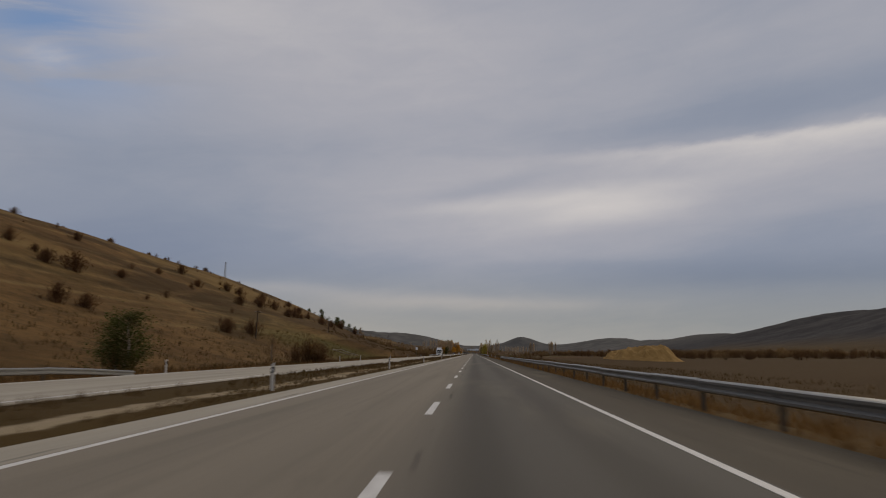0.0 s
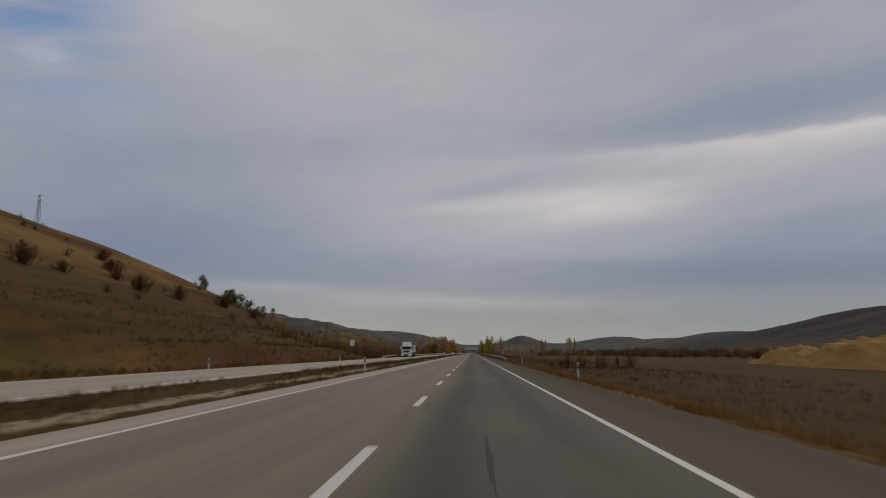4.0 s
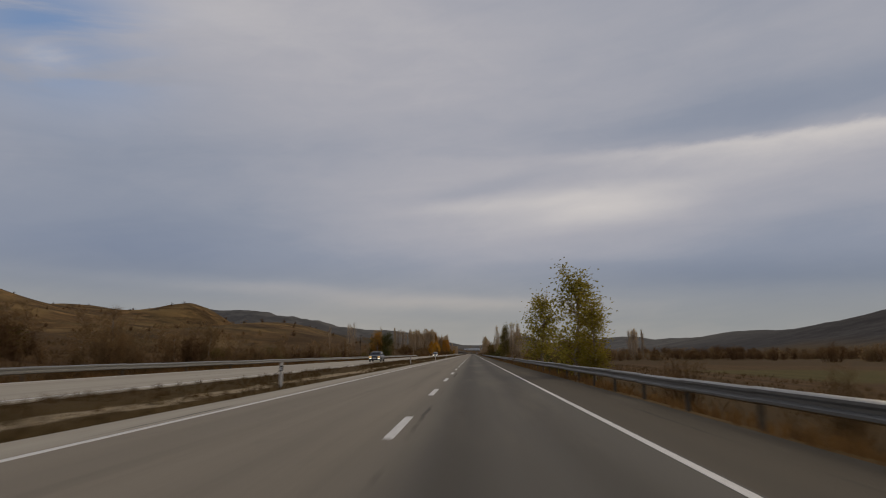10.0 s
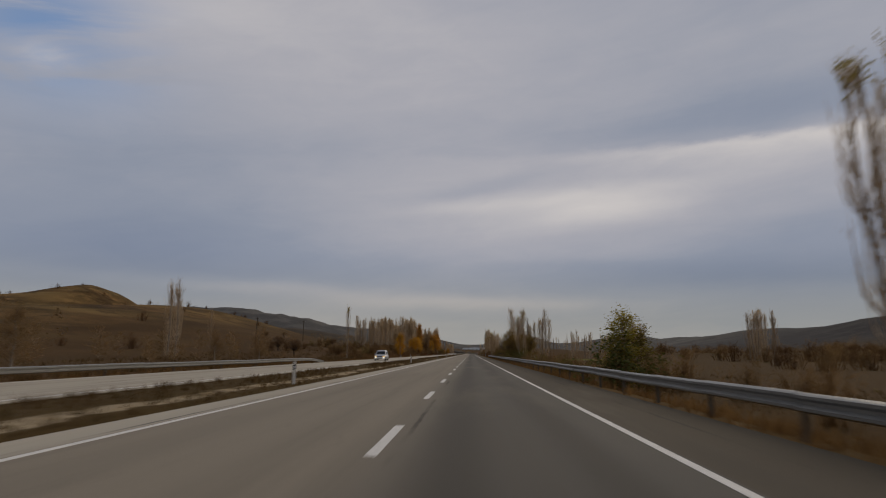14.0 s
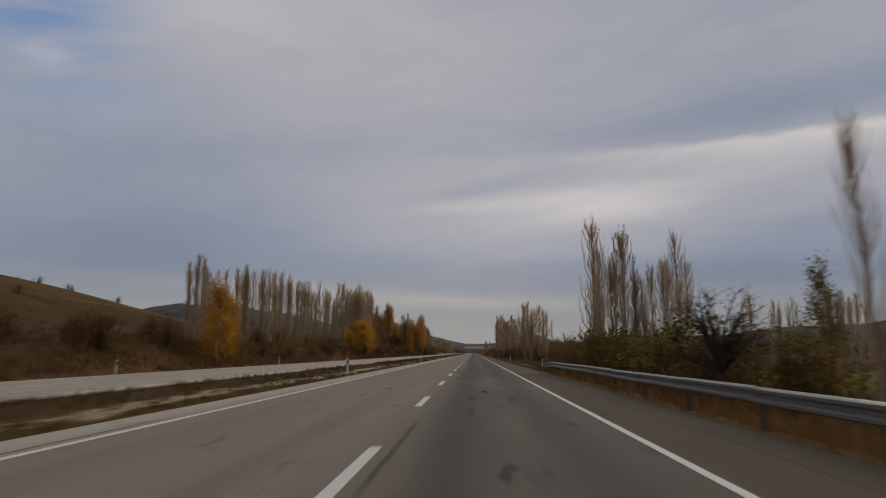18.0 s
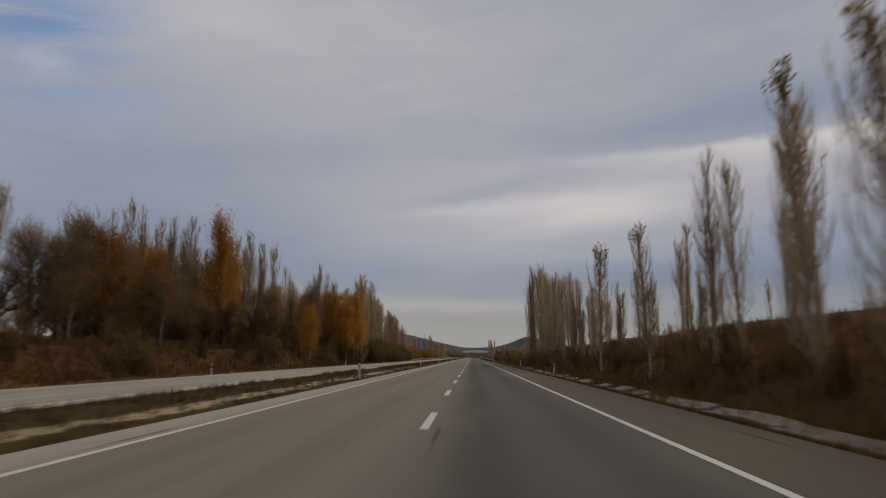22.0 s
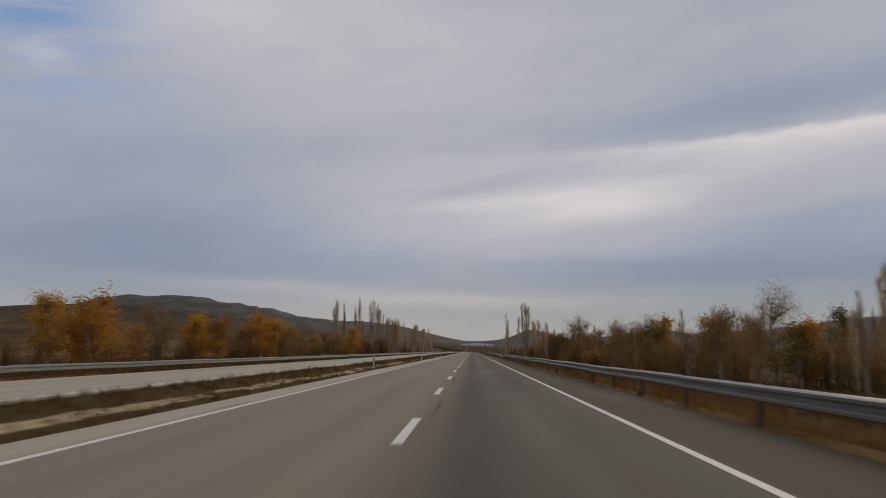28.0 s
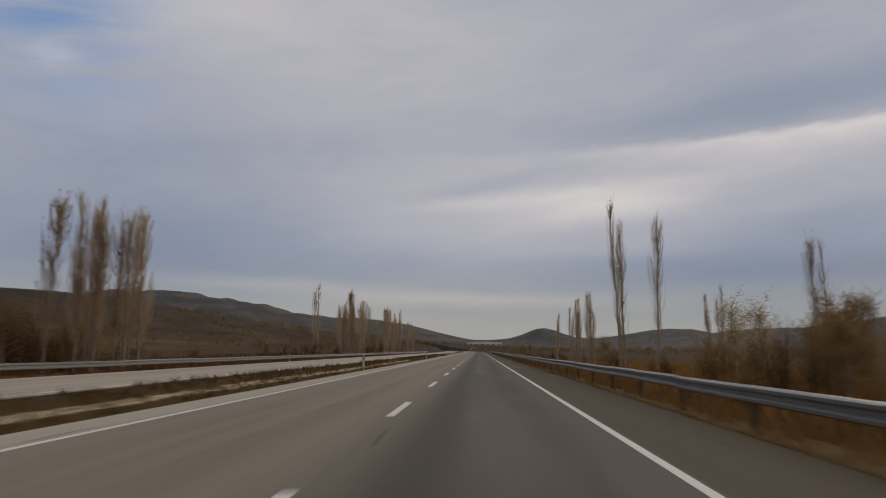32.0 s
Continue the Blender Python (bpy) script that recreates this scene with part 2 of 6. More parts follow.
def land():
    """Dry autumn steppe: bleached grass, olive patches, bare tan soil, dark scrub and painted-in haze on far slopes,
    ploughed and green fields.
    """
    m, g, b = material("dry_steppe", 1.0)
    p, x, y, z = where(g)
    big = g.noise(p, 0.012, 6.0, 0.6, 0.5)
    mid = g.noise(p, 0.07, 6.0, 0.6)
    tuft = g.noise(p, 0.9, 5.0, 0.65)
    fine = g.noise(p, 7.0, 4.0, 0.7)
    c = g.mix(g.step(mid, 0.38, 0.62), (0.096, 0.058, 0.027), (0.155, 0.098, 0.047))
    c = g.mix(g.math("MULTIPLY", g.step(big, 0.48, 0.62), 0.55), c, (0.095, 0.073, 0.031))
    clump = g.noise(p, 0.22, 5.0, 0.65)
    c = g.mix(g.math("MULTIPLY", g.step(clump, 0.52, 0.68), 0.5), c, (0.052, 0.036, 0.019))
    # contour terraces of bleached grass on the slopes
    band = g.noise(g.xyz(g.math("MULTIPLY", x, 0.01), g.math("MULTIPLY", y, 0.006), g.math("MULTIPLY", z, 0.35)), 1.0, 4.0, 0.55)
    c = g.mix(g.math("MULTIPLY", g.step(band, 0.5, 0.62), g.math("MULTIPLY", g.step(z, 1.5, 5.0), 0.55)), c, (0.22, 0.165, 0.085))
    hollow = g.noise(g.xyz(g.math("MULTIPLY", x, 0.05), g.math("MULTIPLY", y, 0.022), g.math("MULTIPLY", z, 0.16)), 1.0, 6.0, 0.62, 0.4)
    c = g.mix(g.math("MULTIPLY", g.step(hollow, 0.48, 0.62), g.math("MULTIPLY", g.step(z, 0.5, 3.0), 0.75)), c, (0.046, 0.031, 0.016))
    soil = g.math("MULTIPLY", g.step(g.noise(p, 0.045, 5.0, 0.65), 0.56, 0.66), g.step(z, 12.0, 26.0))
    c = g.mix(g.math("MULTIPLY", soil, 0.7), c, (0.30, 0.185, 0.085))
    c = g.mix(g.math("MULTIPLY", g.step(tuft, 0.45, 0.7), 0.55), c, (0.052, 0.040, 0.022))
    c = g.mix(g.math("MULTIPLY", g.step(fine, 0.5, 0.75), 0.35), c, (0.25, 0.19, 0.105))
    # grazed tan faces and scrub-filled hollows of the hills up the valley
    back = g.math("SUBTRACT", 1.0, g.step(x, -85.0, -60.0))
    face = g.step(g.noise(p, 0.011, 5.0, 0.6, 0.6), 0.50, 0.60)
    c = g.mix(g.math("MULTIPLY", g.math("MULTIPLY", face, back), 0.6), c, g.mix(tuft, (0.17, 0.115, 0.05), (0.27, 0.19, 0.09)))
    scrub = g.step(g.noise(p, 0.028, 6.0, 0.65, 0.5), 0.54, 0.62)
    c = g.mix(g.math("MULTIPLY", g.math("MULTIPLY", scrub, back), 0.7), c, (0.042, 0.028, 0.017))
    # the broken foot of the hill and the valley pastures are darker, half scrub
    foot = g.math("MULTIPLY", g.math("MULTIPLY", g.step(y, 186.0, 196.0), g.math("SUBTRACT", 1.0, g.step(x, -24.0, -20.0))), g.math("SUBTRACT", 1.0, g.step(g.math("ADD", z, g.math("MULTIPLY", mid, 10.0)), 16.0, 26.0)))
    foot = g.math("MULTIPLY", foot, g.step(x, -105.0, -75.0))
    c = g.mix(g.math("MULTIPLY", foot, 0.72), c, g.mix(tuft, (0.040, 0.024, 0.014), (0.085, 0.054, 0.028)))
    pasture = g.step(x, 3.8, 4.8)
    c = g.mix(g.math("MULTIPLY", pasture, g.math("ADD", 0.74, g.math("MULTIPLY", mid, 0.25))), c, g.mix(g.math("MULTIPLY", g.math("ADD", tuft, clump), 0.5), (0.030, 0.019, 0.009), (0.082, 0.052, 0.023)))
    # paler dry grass along the verge, and a sandy lay-by
    verge = g.math("MULTIPLY", g.step(x, 4.2, 4.7), g.math("SUBTRACT", 1.0, g.step(x, 7.5, 11.0)))
    c = g.mix(g.math("MULTIPLY", verge, 0.6), c, g.mix(g.math("MULTIPLY", g.math("ADD", tuft, clump), 0.5), (0.075, 0.050, 0.022), (0.165, 0.112, 0.050)))

    # brushwood floor under the roadside trees
    edge_noise = g.math("ADD", x, g.math("MULTIPLY", g.math("SUBTRACT", mid, 0.5), 3.0))

    def stretch(a, b, d, e):
        return g.math("MULTIPLY", g.step(y, a, b), g.math("SUBTRACT", 1.0, g.step(y, d, e)))

    sandy = g.math("MULTIPLY", g.math("MULTIPLY", g.step(edge_noise, 4.3, 4.8), g.math("SUBTRACT", 1.0, g.step(edge_noise, 6.2, 7.6))), stretch(150.0, 170.0, 238.0, 246.0))
    c = g.mix(g.math("MULTIPLY", sandy, 0.6), c, g.mix(fine, (0.16, 0.115, 0.065), (0.27, 0.20, 0.12)))
    brush = g.math("MULTIPLY", g.math("ADD", stretch(690.0, 725.0, 890.0, 925.0), stretch(1055.0, 1075.0, 1175.0, 1195.0)), g.math("MULTIPLY", g.step(x, 5.3, 6.3), g.math("SUBTRACT", 1.0, g.step(x, 45.0, 90.0))))
    c = g.mix(g.math("MULTIPLY", brush, 0.85), c, g.mix(tuft, (0.046, 0.028, 0.015), (0.098, 0.060, 0.030)))
    # scrub wood on the far ridges, with the blue of distance haze painted in
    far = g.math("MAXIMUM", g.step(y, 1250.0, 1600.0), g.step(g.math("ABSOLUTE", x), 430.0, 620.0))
    hazy_wood = g.mix(g.step(g.noise(p, 0.02, 6.0, 0.65), 0.42, 0.62), (0.042, 0.038, 0.037), (0.078, 0.066, 0.055))
    hazy_wood = g.mix(g.math("MULTIPLY", g.step(x, 300.0, 500.0), g.math("SUBTRACT", 1.0, g.step(y, 2200.0, 3200.0))), hazy_wood, g.mix(g.step(g.noise(p, 0.03, 6.0, 0.65), 0.40, 0.62), (0.020, 0.024, 0.038), (0.036, 0.040, 0.056)))
    # paler and grey-blue with distance: aerial haze put into the base colour
    hazy_wood = g.mix(g.step(y, 1700.0, 3000.0), hazy_wood, g.mix(g.step(g.noise(p, 0.012, 6.0, 0.65), 0.40, 0.62), (0.075, 0.081, 0.097), (0.115, 0.12, 0.138)))
    c = g.mix(g.math("MULTIPLY", far, 0.92), c, hazy_wood)
    # a strip of winter wheat and brown ploughland in the valley
    wheat = g.math("MULTIPLY", g.math("MULTIPLY", g.step(x, 10.0, 11.5), g.math("SUBTRACT", 1.0, g.step(x, 60.0, 75.0))),
                   g.math("MULTIPLY", g.step(y, 973.0, 976.0), g.math("SUBTRACT", 1.0, g.step(y, 992.0, 996.0))))
    lawn = g.math("MULTIPLY", g.math("MULTIPLY", g.step(x, 13.0, 16.0), g.math("SUBTRACT", 1.0, g.step(x, 40.0, 50.0))), stretch(684.0, 690.0, 718.0, 726.0))
    c = g.mix(g.math("MULTIPLY", g.math("MAXIMUM", wheat, g.math("MULTIPLY", lawn, 0.7)), 0.9), c, g.mix(tuft, (0.115, 0.14, 0.028), (0.16, 0.185, 0.04)))
    plough = g.math("MULTIPLY", g.math("MULTIPLY", g.step(x, 16.0, 20.0), g.math("SUBTRACT", 1.0, g.step(x, 70.0, 90.0))),
                    g.math("MULTIPLY", g.step(y, 300.0, 320.0), g.math("SUBTRACT", 1.0, g.step(y, 470.0, 490.0))))
    furrow = g.noise(g.xyz(g.math("MULTIPLY", x, 0.9), g.math("MULTIPLY", y, 0.02), 1.0), 1.0, 3.0, 0.5)
    c = g.mix(g.math("MULTIPLY", plough, 0.6), c, g.mix(g.step(furrow, 0.4, 0.6), (0.058, 0.034, 0.018), (0.12, 0.072, 0.036)))
    sward = g.math("MULTIPLY", g.math("MULTIPLY", g.step(x, -60.0, -40.0), g.math("SUBTRACT", 1.0, g.step(x, -25.0, -22.5))), stretch(120.0, 150.0, 184.0, 188.0))
    strip_green = g.math("MULTIPLY", g.math("MULTIPLY", g.step(x, 24.0, 28.0), g.math("SUBTRACT", 1.0, g.step(x, 56.0, 64.0))), stretch(404.0, 410.0, 440.0, 448.0))
    c = g.mix(g.math("MULTIPLY", g.math("MAXIMUM", sward, strip_green), 0.55), c, g.mix(tuft, (0.06, 0.066, 0.018), (0.10, 0.10, 0.03)))
    edge = g.math("ADD", x, g.math("MULTIPLY", g.math("SUBTRACT", g.noise(p, 0.22, 5.0, 0.65), 0.5), 1.7))
    pale = g.math("MULTIPLY", g.step(edge, -7.75, -7.5), g.math("SUBTRACT", 1.0, g.step(edge, -7.05, -6.85)))
    weeds = g.math("MULTIPLY", g.step(x, -10.9, -10.7), g.math("SUBTRACT", 1.0, g.step(x, -6.5, -6.3)))
    c = g.mix(g.math("MULTIPLY", weeds, 0.85), c, g.mix(tuft, (0.040, 0.028, 0.013), (0.085, 0.062, 0.028)))
    broken = g.step(g.noise(g.xyz(g.math("MULTIPLY", x, 0.4), g.math("MULTIPLY", y, 0.16), 3.0), 1.0, 5.0, 0.65), 0.34, 0.50)
    c = g.mix(g.math("MULTIPLY", g.math("MULTIPLY", g.math("MULTIPLY", pale, g.math("SUBTRACT", 1.0, g.step(x, -6.80, -6.64))), broken), g.math("ADD", 0.68, g.math("MULTIPLY", g.step(y, 640.0, 740.0), 0.32))), c, g.mix(fine, (0.28, 0.24, 0.185), (0.50, 0.44, 0.36)))
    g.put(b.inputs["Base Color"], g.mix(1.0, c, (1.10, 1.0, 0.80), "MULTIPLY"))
    b.inputs["Specular IOR Level"].default_value = 0.05
    relief(g, b, g.math("ADD", tuft, g.math("MULTIPLY", fine, 0.4)), 0.7, 0.15)
    return m


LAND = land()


def stalks(name, a, c2, c3, rough=0.95, glows=0.35):
    """Grass, twigs and leaves: each blade its own tint, with a drift over metres."""
    m, g, b = material(name, rough)
    p, x, y, z = where(g)
    r = island(g)
    n = g.noise(p, 0.35, 4.0, 0.6)
    c = g.mix(r, a, c2)
    c = g.mix(g.math("MULTIPLY", g.step(n, 0.42, 0.66), 0.7), c, c3)
    c = g.mix(1.0, c, (1.10, 1.0, 0.83), "MULTIPLY")
    g.put(b.inputs["Base Color"], c)
    b.inputs["Specular IOR Level"].default_value = 0.1
    if glows > 0:
        # light comes through thin leaves and blades
        out = [n for n in g.tree.nodes if n.type == "OUTPUT_MATERIAL"][0]
        thin, both = g.add("ShaderNodeBsdfTranslucent"), g.add("ShaderNodeMixShader")
        g.put(thin.inputs[0], c)
        both.inputs[0].default_value = glows
        g.tree.links.new(b.outputs[0], both.inputs[1])
        g.tree.links.new(thin.outputs[0], both.inputs[2])
        g.tree.links.new(both.outputs[0], out.inputs[0])
    return m


GRASS_DRY = stalks("dry_grass", (0.15, 0.088, 0.036), (0.235, 0.148, 0.066), (0.10, 0.06, 0.027))
GRASS_PALE = stalks("bleached_grass", (0.36, 0.285, 0.175), (0.47, 0.385, 0.25), (0.26, 0.20, 0.12))
GRASS_DARK = stalks("dark_weeds", (0.078, 0.050, 0.025), (0.128, 0.085, 0.041), (0.062, 0.050, 0.022))
TWIG = stalks("bare_twigs", (0.34, 0.27, 0.19), (0.47, 0.385, 0.285), (0.27, 0.21, 0.145), glows=0.45)
TWIG_PALE = stalks("pale_poplar_twigs", (0.46, 0.395, 0.31), (0.59, 0.515, 0.415), (0.38, 0.315, 0.24), glows=0.45)
SCRUB_DARK = stalks("dark_brown_scrub", (0.10, 0.058, 0.029), (0.165, 0.098, 0.048), (0.075, 0.046, 0.025))
SCRUB = stalks("brown_scrub", (0.175, 0.118, 0.064), (0.30, 0.205, 0.112), (0.145, 0.11, 0.058), glows=0.5)
TWIG_TAN = stalks("tan_twigs", (0.27, 0.20, 0.125), (0.40, 0.305, 0.20), (0.21, 0.155, 0.095), glows=0.5)
SCRUB_BANK = stalks("bank_brushwood", (0.135, 0.083, 0.043), (0.215, 0.135, 0.070), (0.105, 0.066, 0.036))
SCRUB_HILL = stalks("red_brown_scrub", (0.115, 0.066, 0.036), (0.185, 0.108, 0.058), (0.085, 0.05, 0.03))
LEAF_GREEN = stalks("dark_green_leaves", (0.06, 0.076, 0.024), (0.10, 0.115, 0.038), (0.075, 0.076, 0.028))
LEAF_OLIVE = stalks("olive_leaves", (0.12, 0.108, 0.034), (0.20, 0.17, 0.055), (0.10, 0.088, 0.03))
LEAF_TAN = stalks("tan_leaves", (0.20, 0.135, 0.062), (0.31, 0.215, 0.10), (0.15, 0.11, 0.05), glows=0.5)
LEAF_YELLOW = stalks("yellow_leaves", (0.43, 0.235, 0.03), (0.56, 0.33, 0.05), (0.33, 0.19, 0.035), glows=0.5)
LEAF_ORANGE = stalks("rusty_leaves", (0.38, 0.195, 0.042), (0.51, 0.28, 0.06), (0.27, 0.15, 0.045), glows=0.5)
LEAF_PALE = stalks("pale_leaves", (0.40, 0.35, 0.23), (0.54, 0.48, 0.33), (0.30, 0.26, 0.17), glows=0.5)
LEAF_LIME = stalks("lime_leaves", (0.27, 0.25, 0.045), (0.44, 0.37, 0.08), (0.18, 0.175, 0.04))


def bark():
    m, g, b = material("grey_bark", 0.95)
    p, x, y, z = where(g)
    n = g.noise(g.xyz(g.math("MULTIPLY", x, 6.0), g.math("MULTIPLY", y, 6.0), z), 2.5, 6.0, 0.6)
    g.put(b.inputs["Base Color"], g.mix(n, (0.22, 0.18, 0.138), (0.42, 0.35, 0.272)))
    relief(g, b, n, 0.6, 0.02)
    return m


BARK = bark()
BARK_DARK = plain("dark_bark", (0.085, 0.062, 0.045), 0.95, 0.0, 0.5, 4.0)
TWIG_DARK = stalks("dark_thorn_twigs", (0.055, 0.04, 0.034), (0.10, 0.074, 0.062), (0.045, 0.034, 0.03))
TWIG_WILLOW = stalks("brown_willow_twigs", (0.19, 0.125, 0.062), (0.30, 0.21, 0.105), (0.15, 0.105, 0.055))
LEAF_WILLOW = stalks("olive_brown_leaves", (0.17, 0.125, 0.035), (0.27, 0.20, 0.06), (0.12, 0.095, 0.03), glows=0.45)
STEEL = plain("galvanised_steel", (0.285, 0.28, 0.262), 0.42, 0.75, 0.5, 1.2, grime=0.25, spec=0.5)
CONCRETE = plain("weathered_concrete", (0.235, 0.20, 0.155), 0.95, 0.0, 0.6, 1.5, grime=0.5)
WHITE = plain("white_plastic", (0.62, 0.59, 0.53), 0.6, 0.0, 0.35, 6.0, grime=0.3)
BLACK = plain("black_band", (0.03, 0.03, 0.03), 0.6, 0.0, 0.3, 6.0)
SIGN_WHITE = plain("sign_white", (0.78, 0.78, 0.77), 0.5, 0.0, 0.15, 4.0, grime=0.1)
SIGN_RED = plain("sign_red", (0.55, 0.03, 0.035), 0.5, 0.0, 0.2, 4.0, grime=0.1)
LACQUER = plain("white_lacquer", (0.80, 0.80, 0.78), 0.3, 0.0, 0.12, 2.0, grime=0.08, spec=0.5)
GREY_BODY = plain("grey_blue_lacquer", (0.062, 0.07, 0.085), 0.3, 0.3, 0.2, 2.0, grime=0.1, spec=0.5)
SILVER = plain("silver_lacquer", (0.50, 0.50, 0.51), 0.35, 0.3, 0.2, 2.0, grime=0.1, spec=0.5)
RUBBER = plain("tyre_rubber", (0.022, 0.022, 0.022), 0.9, 0.0, 0.3, 8.0)
TRIM = plain("black_trim", (0.03, 0.03, 0.032), 0.55, 0.0, 0.3, 5.0)
TIPPER = plain("cream_tipper_steel", (0.62, 0.58, 0.50), 0.55, 0.1, 0.4, 1.5, grime=0.4)
ROOFING = plain("white_roofing", (0.82, 0.83, 0.85), 0.6, 0.0, 0.1, 0.05, grime=0.05)
WOODPOLE = plain("tarred_pole", (0.09, 0.068, 0.048), 0.95, 0.0, 0.5, 2.0)
EARTH = plain("ochre_spoil", (0.42, 0.25, 0.085), 1.0, 0.0, 0.5, 0.35, dirt=(0.30, 0.20, 0.09), grime=0.6, spec=0.05)


def glass():
    m, g, b = material("dark_glass", 0.06)
    b.inputs["Base Color"].default_value = (0.012, 0.014, 0.016, 1)
    b.inputs["Specular IOR Level"].default_value = 0.35
    return m


GLASS = glass()


def glow(name, col, power):
    m, g, b = material(name, 0.3)
    b.inputs["Base Color"].default_value = (*col, 1)
    b.inputs["Emission Color"].default_value = (*col, 1)
    b.inputs["Emission Strength"].default_value = power
    return m


HEADLAMP = glow("lit_headlamp", (1.0, 0.93, 0.8), 2.0)
LENS = plain("lamp_glass", (0.6, 0.6, 0.6), 0.15, 0.2, 0.1, 5.0, grime=0.05, spec=0.6)

# --- building blocks ------------------------------------------------------


class Build:
    """Collects faces for one mesh."""

    def __init__(self):
        self.v, self.f = [], []

    def face(self, *pts):
        n = len(self.v)
        self.v.extend(pts)
        self.f.append(tuple(range(n, n + len(pts))))

    def box(self, x0, x1, y0, y1, z0, z1, chamfer=0.0):
        """A box, its upright and top edges chamfered."""
        c = chamfer
        if c <= 0:
            ring = [(x0, y0), (x1, y0), (x1, y1), (x0, y1)]
            self.loft([[(x, y, z0) for x, y in ring], [(x, y, z1) for x, y in ring]])
            return

        def ring(k):
            return [(x0 + c + k, y0 + k), (x1 - c - k, y0 + k), (x1 - k, y0 + c + k), (x1 - k, y1 - c - k),
                    (x1 - c - k, y1 - k), (x0 + c + k, y1 - k), (x0 + k, y1 - c - k), (x0 + k, y0 + c + k)]

        self.loft([[(x, y, z0) for x, y in ring(0)], [(x, y, z1 - c) for x, y in ring(0)], [(x, y, z1) for x, y in ring(c * 0.7)]])

    def loft(self, rings, caps=True, closed=True):
        n, k = len(self.v), len(rings[0])
        for r in rings:
            self.v.extend(r)
        for i in range(len(rings) - 1):
            for j in range(k if closed else k - 1):
                a, b2 = n + i * k + j, n + i * k + (j + 1) % k
                self.f.append((a, b2, b2 + k, a + k))
        if caps and closed:
            self.f.append(tuple(n + j for j in reversed(range(k))))
            self.f.append(tuple(n + (len(rings) - 1) * k + j for j in range(k)))

    def tube(self, pts, radii, sides=4, cap=False):
        rings = []
        for i, p in enumerate(pts):
            a, b2 = pts[max(i - 1, 0)], pts[min(i + 1, len(pts) - 1)]
            d = Vector((b2[0] - a[0], b2[1] - a[1], b2[2] - a[2]))
            u = d.orthogonal().normalized()
            w = d.cross(u).normalized()
            rings.append([tuple(Vector(p) + (u * math.cos(t) + w * math.sin(t)) * radii[i])
                          for t in (2 * math.pi * s / sides for s in range(sides))])
        self.loft(rings, caps=cap)

    def spike(self, p, e, r):
        """A thin three-sided cone from p to its tip e."""
        u = (e - p).orthogonal().normalized() * r
        w = (e - p).cross(u).normalized() * r
        n = len(self.v)
        self.v += [tuple(p + u), tuple(p - u * 0.5 + w * 0.87), tuple(p - u * 0.5 - w * 0.87), tuple(e)]
        self.f += [(n, n + 1, n + 3), (n + 1, n + 2, n + 3), (n + 2, n, n + 3)]

    def twig(self, p, e, r):
        """The thinnest twigs: one sliver each."""
        u = (e - p).orthogonal().normalized() * r
        n = len(self.v)
        self.v += [tuple(p + u), tuple(p - u), tuple(e)]
        self.f.append((n, n + 1, n + 2))

    def switch(self, p, q, e, r0, r1):
        """A bent branch: one tapering piece and a cone."""
        d = (e - p)
        u = d.orthogonal().normalized()
        w = d.cross(u).normalized()
        n = len(self.v)
        for c, r in ((p, r0), (q, r1)):
            self.v += [tuple(c + u * r), tuple(c + (u * -0.5 + w * 0.87) * r), tuple(c + (u * -0.5 - w * 0.87) * r)]
        self.v.append(tuple(e))
        for j in range(3):
            k = (j + 1) % 3
            self.f += [(n + j, n + k, n + 3 + k, n + 3 + j), (n + 3 + j, n + 3 + k, n + 6)]

    def cyl(self, c, axis, r, half, sides=16, bevel=0.0):
        """A disc or drum about an axis through c, with bevelled rims."""
        axis = Vector(axis).normalized()
        u = axis.orthogonal().normalized()
        w = axis.cross(u)
        prof = [(-half, r - bevel), (-half + bevel, r), (half - bevel, r), (half, r - bevel)] if bevel else [(-half, r), (half, r)]
        self.loft([[tuple(Vector(c) + axis * h + (u * math.cos(t) + w * math.sin(t)) * q)
                    for t in (2 * math.pi * s / sides for s in range(sides))] for h, q in prof])

    def mesh(self, name, mat, smooth=False):
        me = bpy.data.meshes.new(name)
        me.from_pydata([tuple(p) for p in self.v], [], self.f)
        me.materials.append(mat)
        if smooth:
            me.polygons.foreach_set("use_smooth", [True] * len(me.polygons))
        me.update()
        return me


def part(name, b, mat, parent, label="", smooth=False):
    me = b.mesh(name, mat, smooth) if isinstance(b, Build) else b
    ob = new(name, me)
    ob.parent = parent
    if label:
        ob["label"] = label
    return ob


def thing(name, label, category, group="", at=None, kind=""):
    ob = tagged(new(name), label, category, group, kind)
    if at is not None:
        ob.matrix_basis = at
    return ob


def structure(name, b, mat, label, category, smooth=False, kind="structure"):
    me = b.mesh(name, mat, smooth) if isinstance(b, Build) else b
    return tagged(new(name, me), label, category, kind=kind)


# --- the lie of the land --------------------------------------------------


def smooth_step(a, b, v):
    t = np.clip((v - a) / (b - a), 0, 1)
    return t * t * (3 - 2 * t)


def bend(y):
    """How far the road has swung to the left at y."""
    return -np.clip(y - 1500.0, 0.0, 1100.0) ** 2 / 4000.0


def bump(x, y, cx, cy, rx, ry, h, turn=0.0):
    c, s = math.cos(radians(turn)), math.sin(radians(turn))
    u, v = ((x - cx) * c + (y - cy) * s) / rx, (-(x - cx) * s + (y - cy) * c) / ry
    return h * np.exp(-(u * u + v * v))


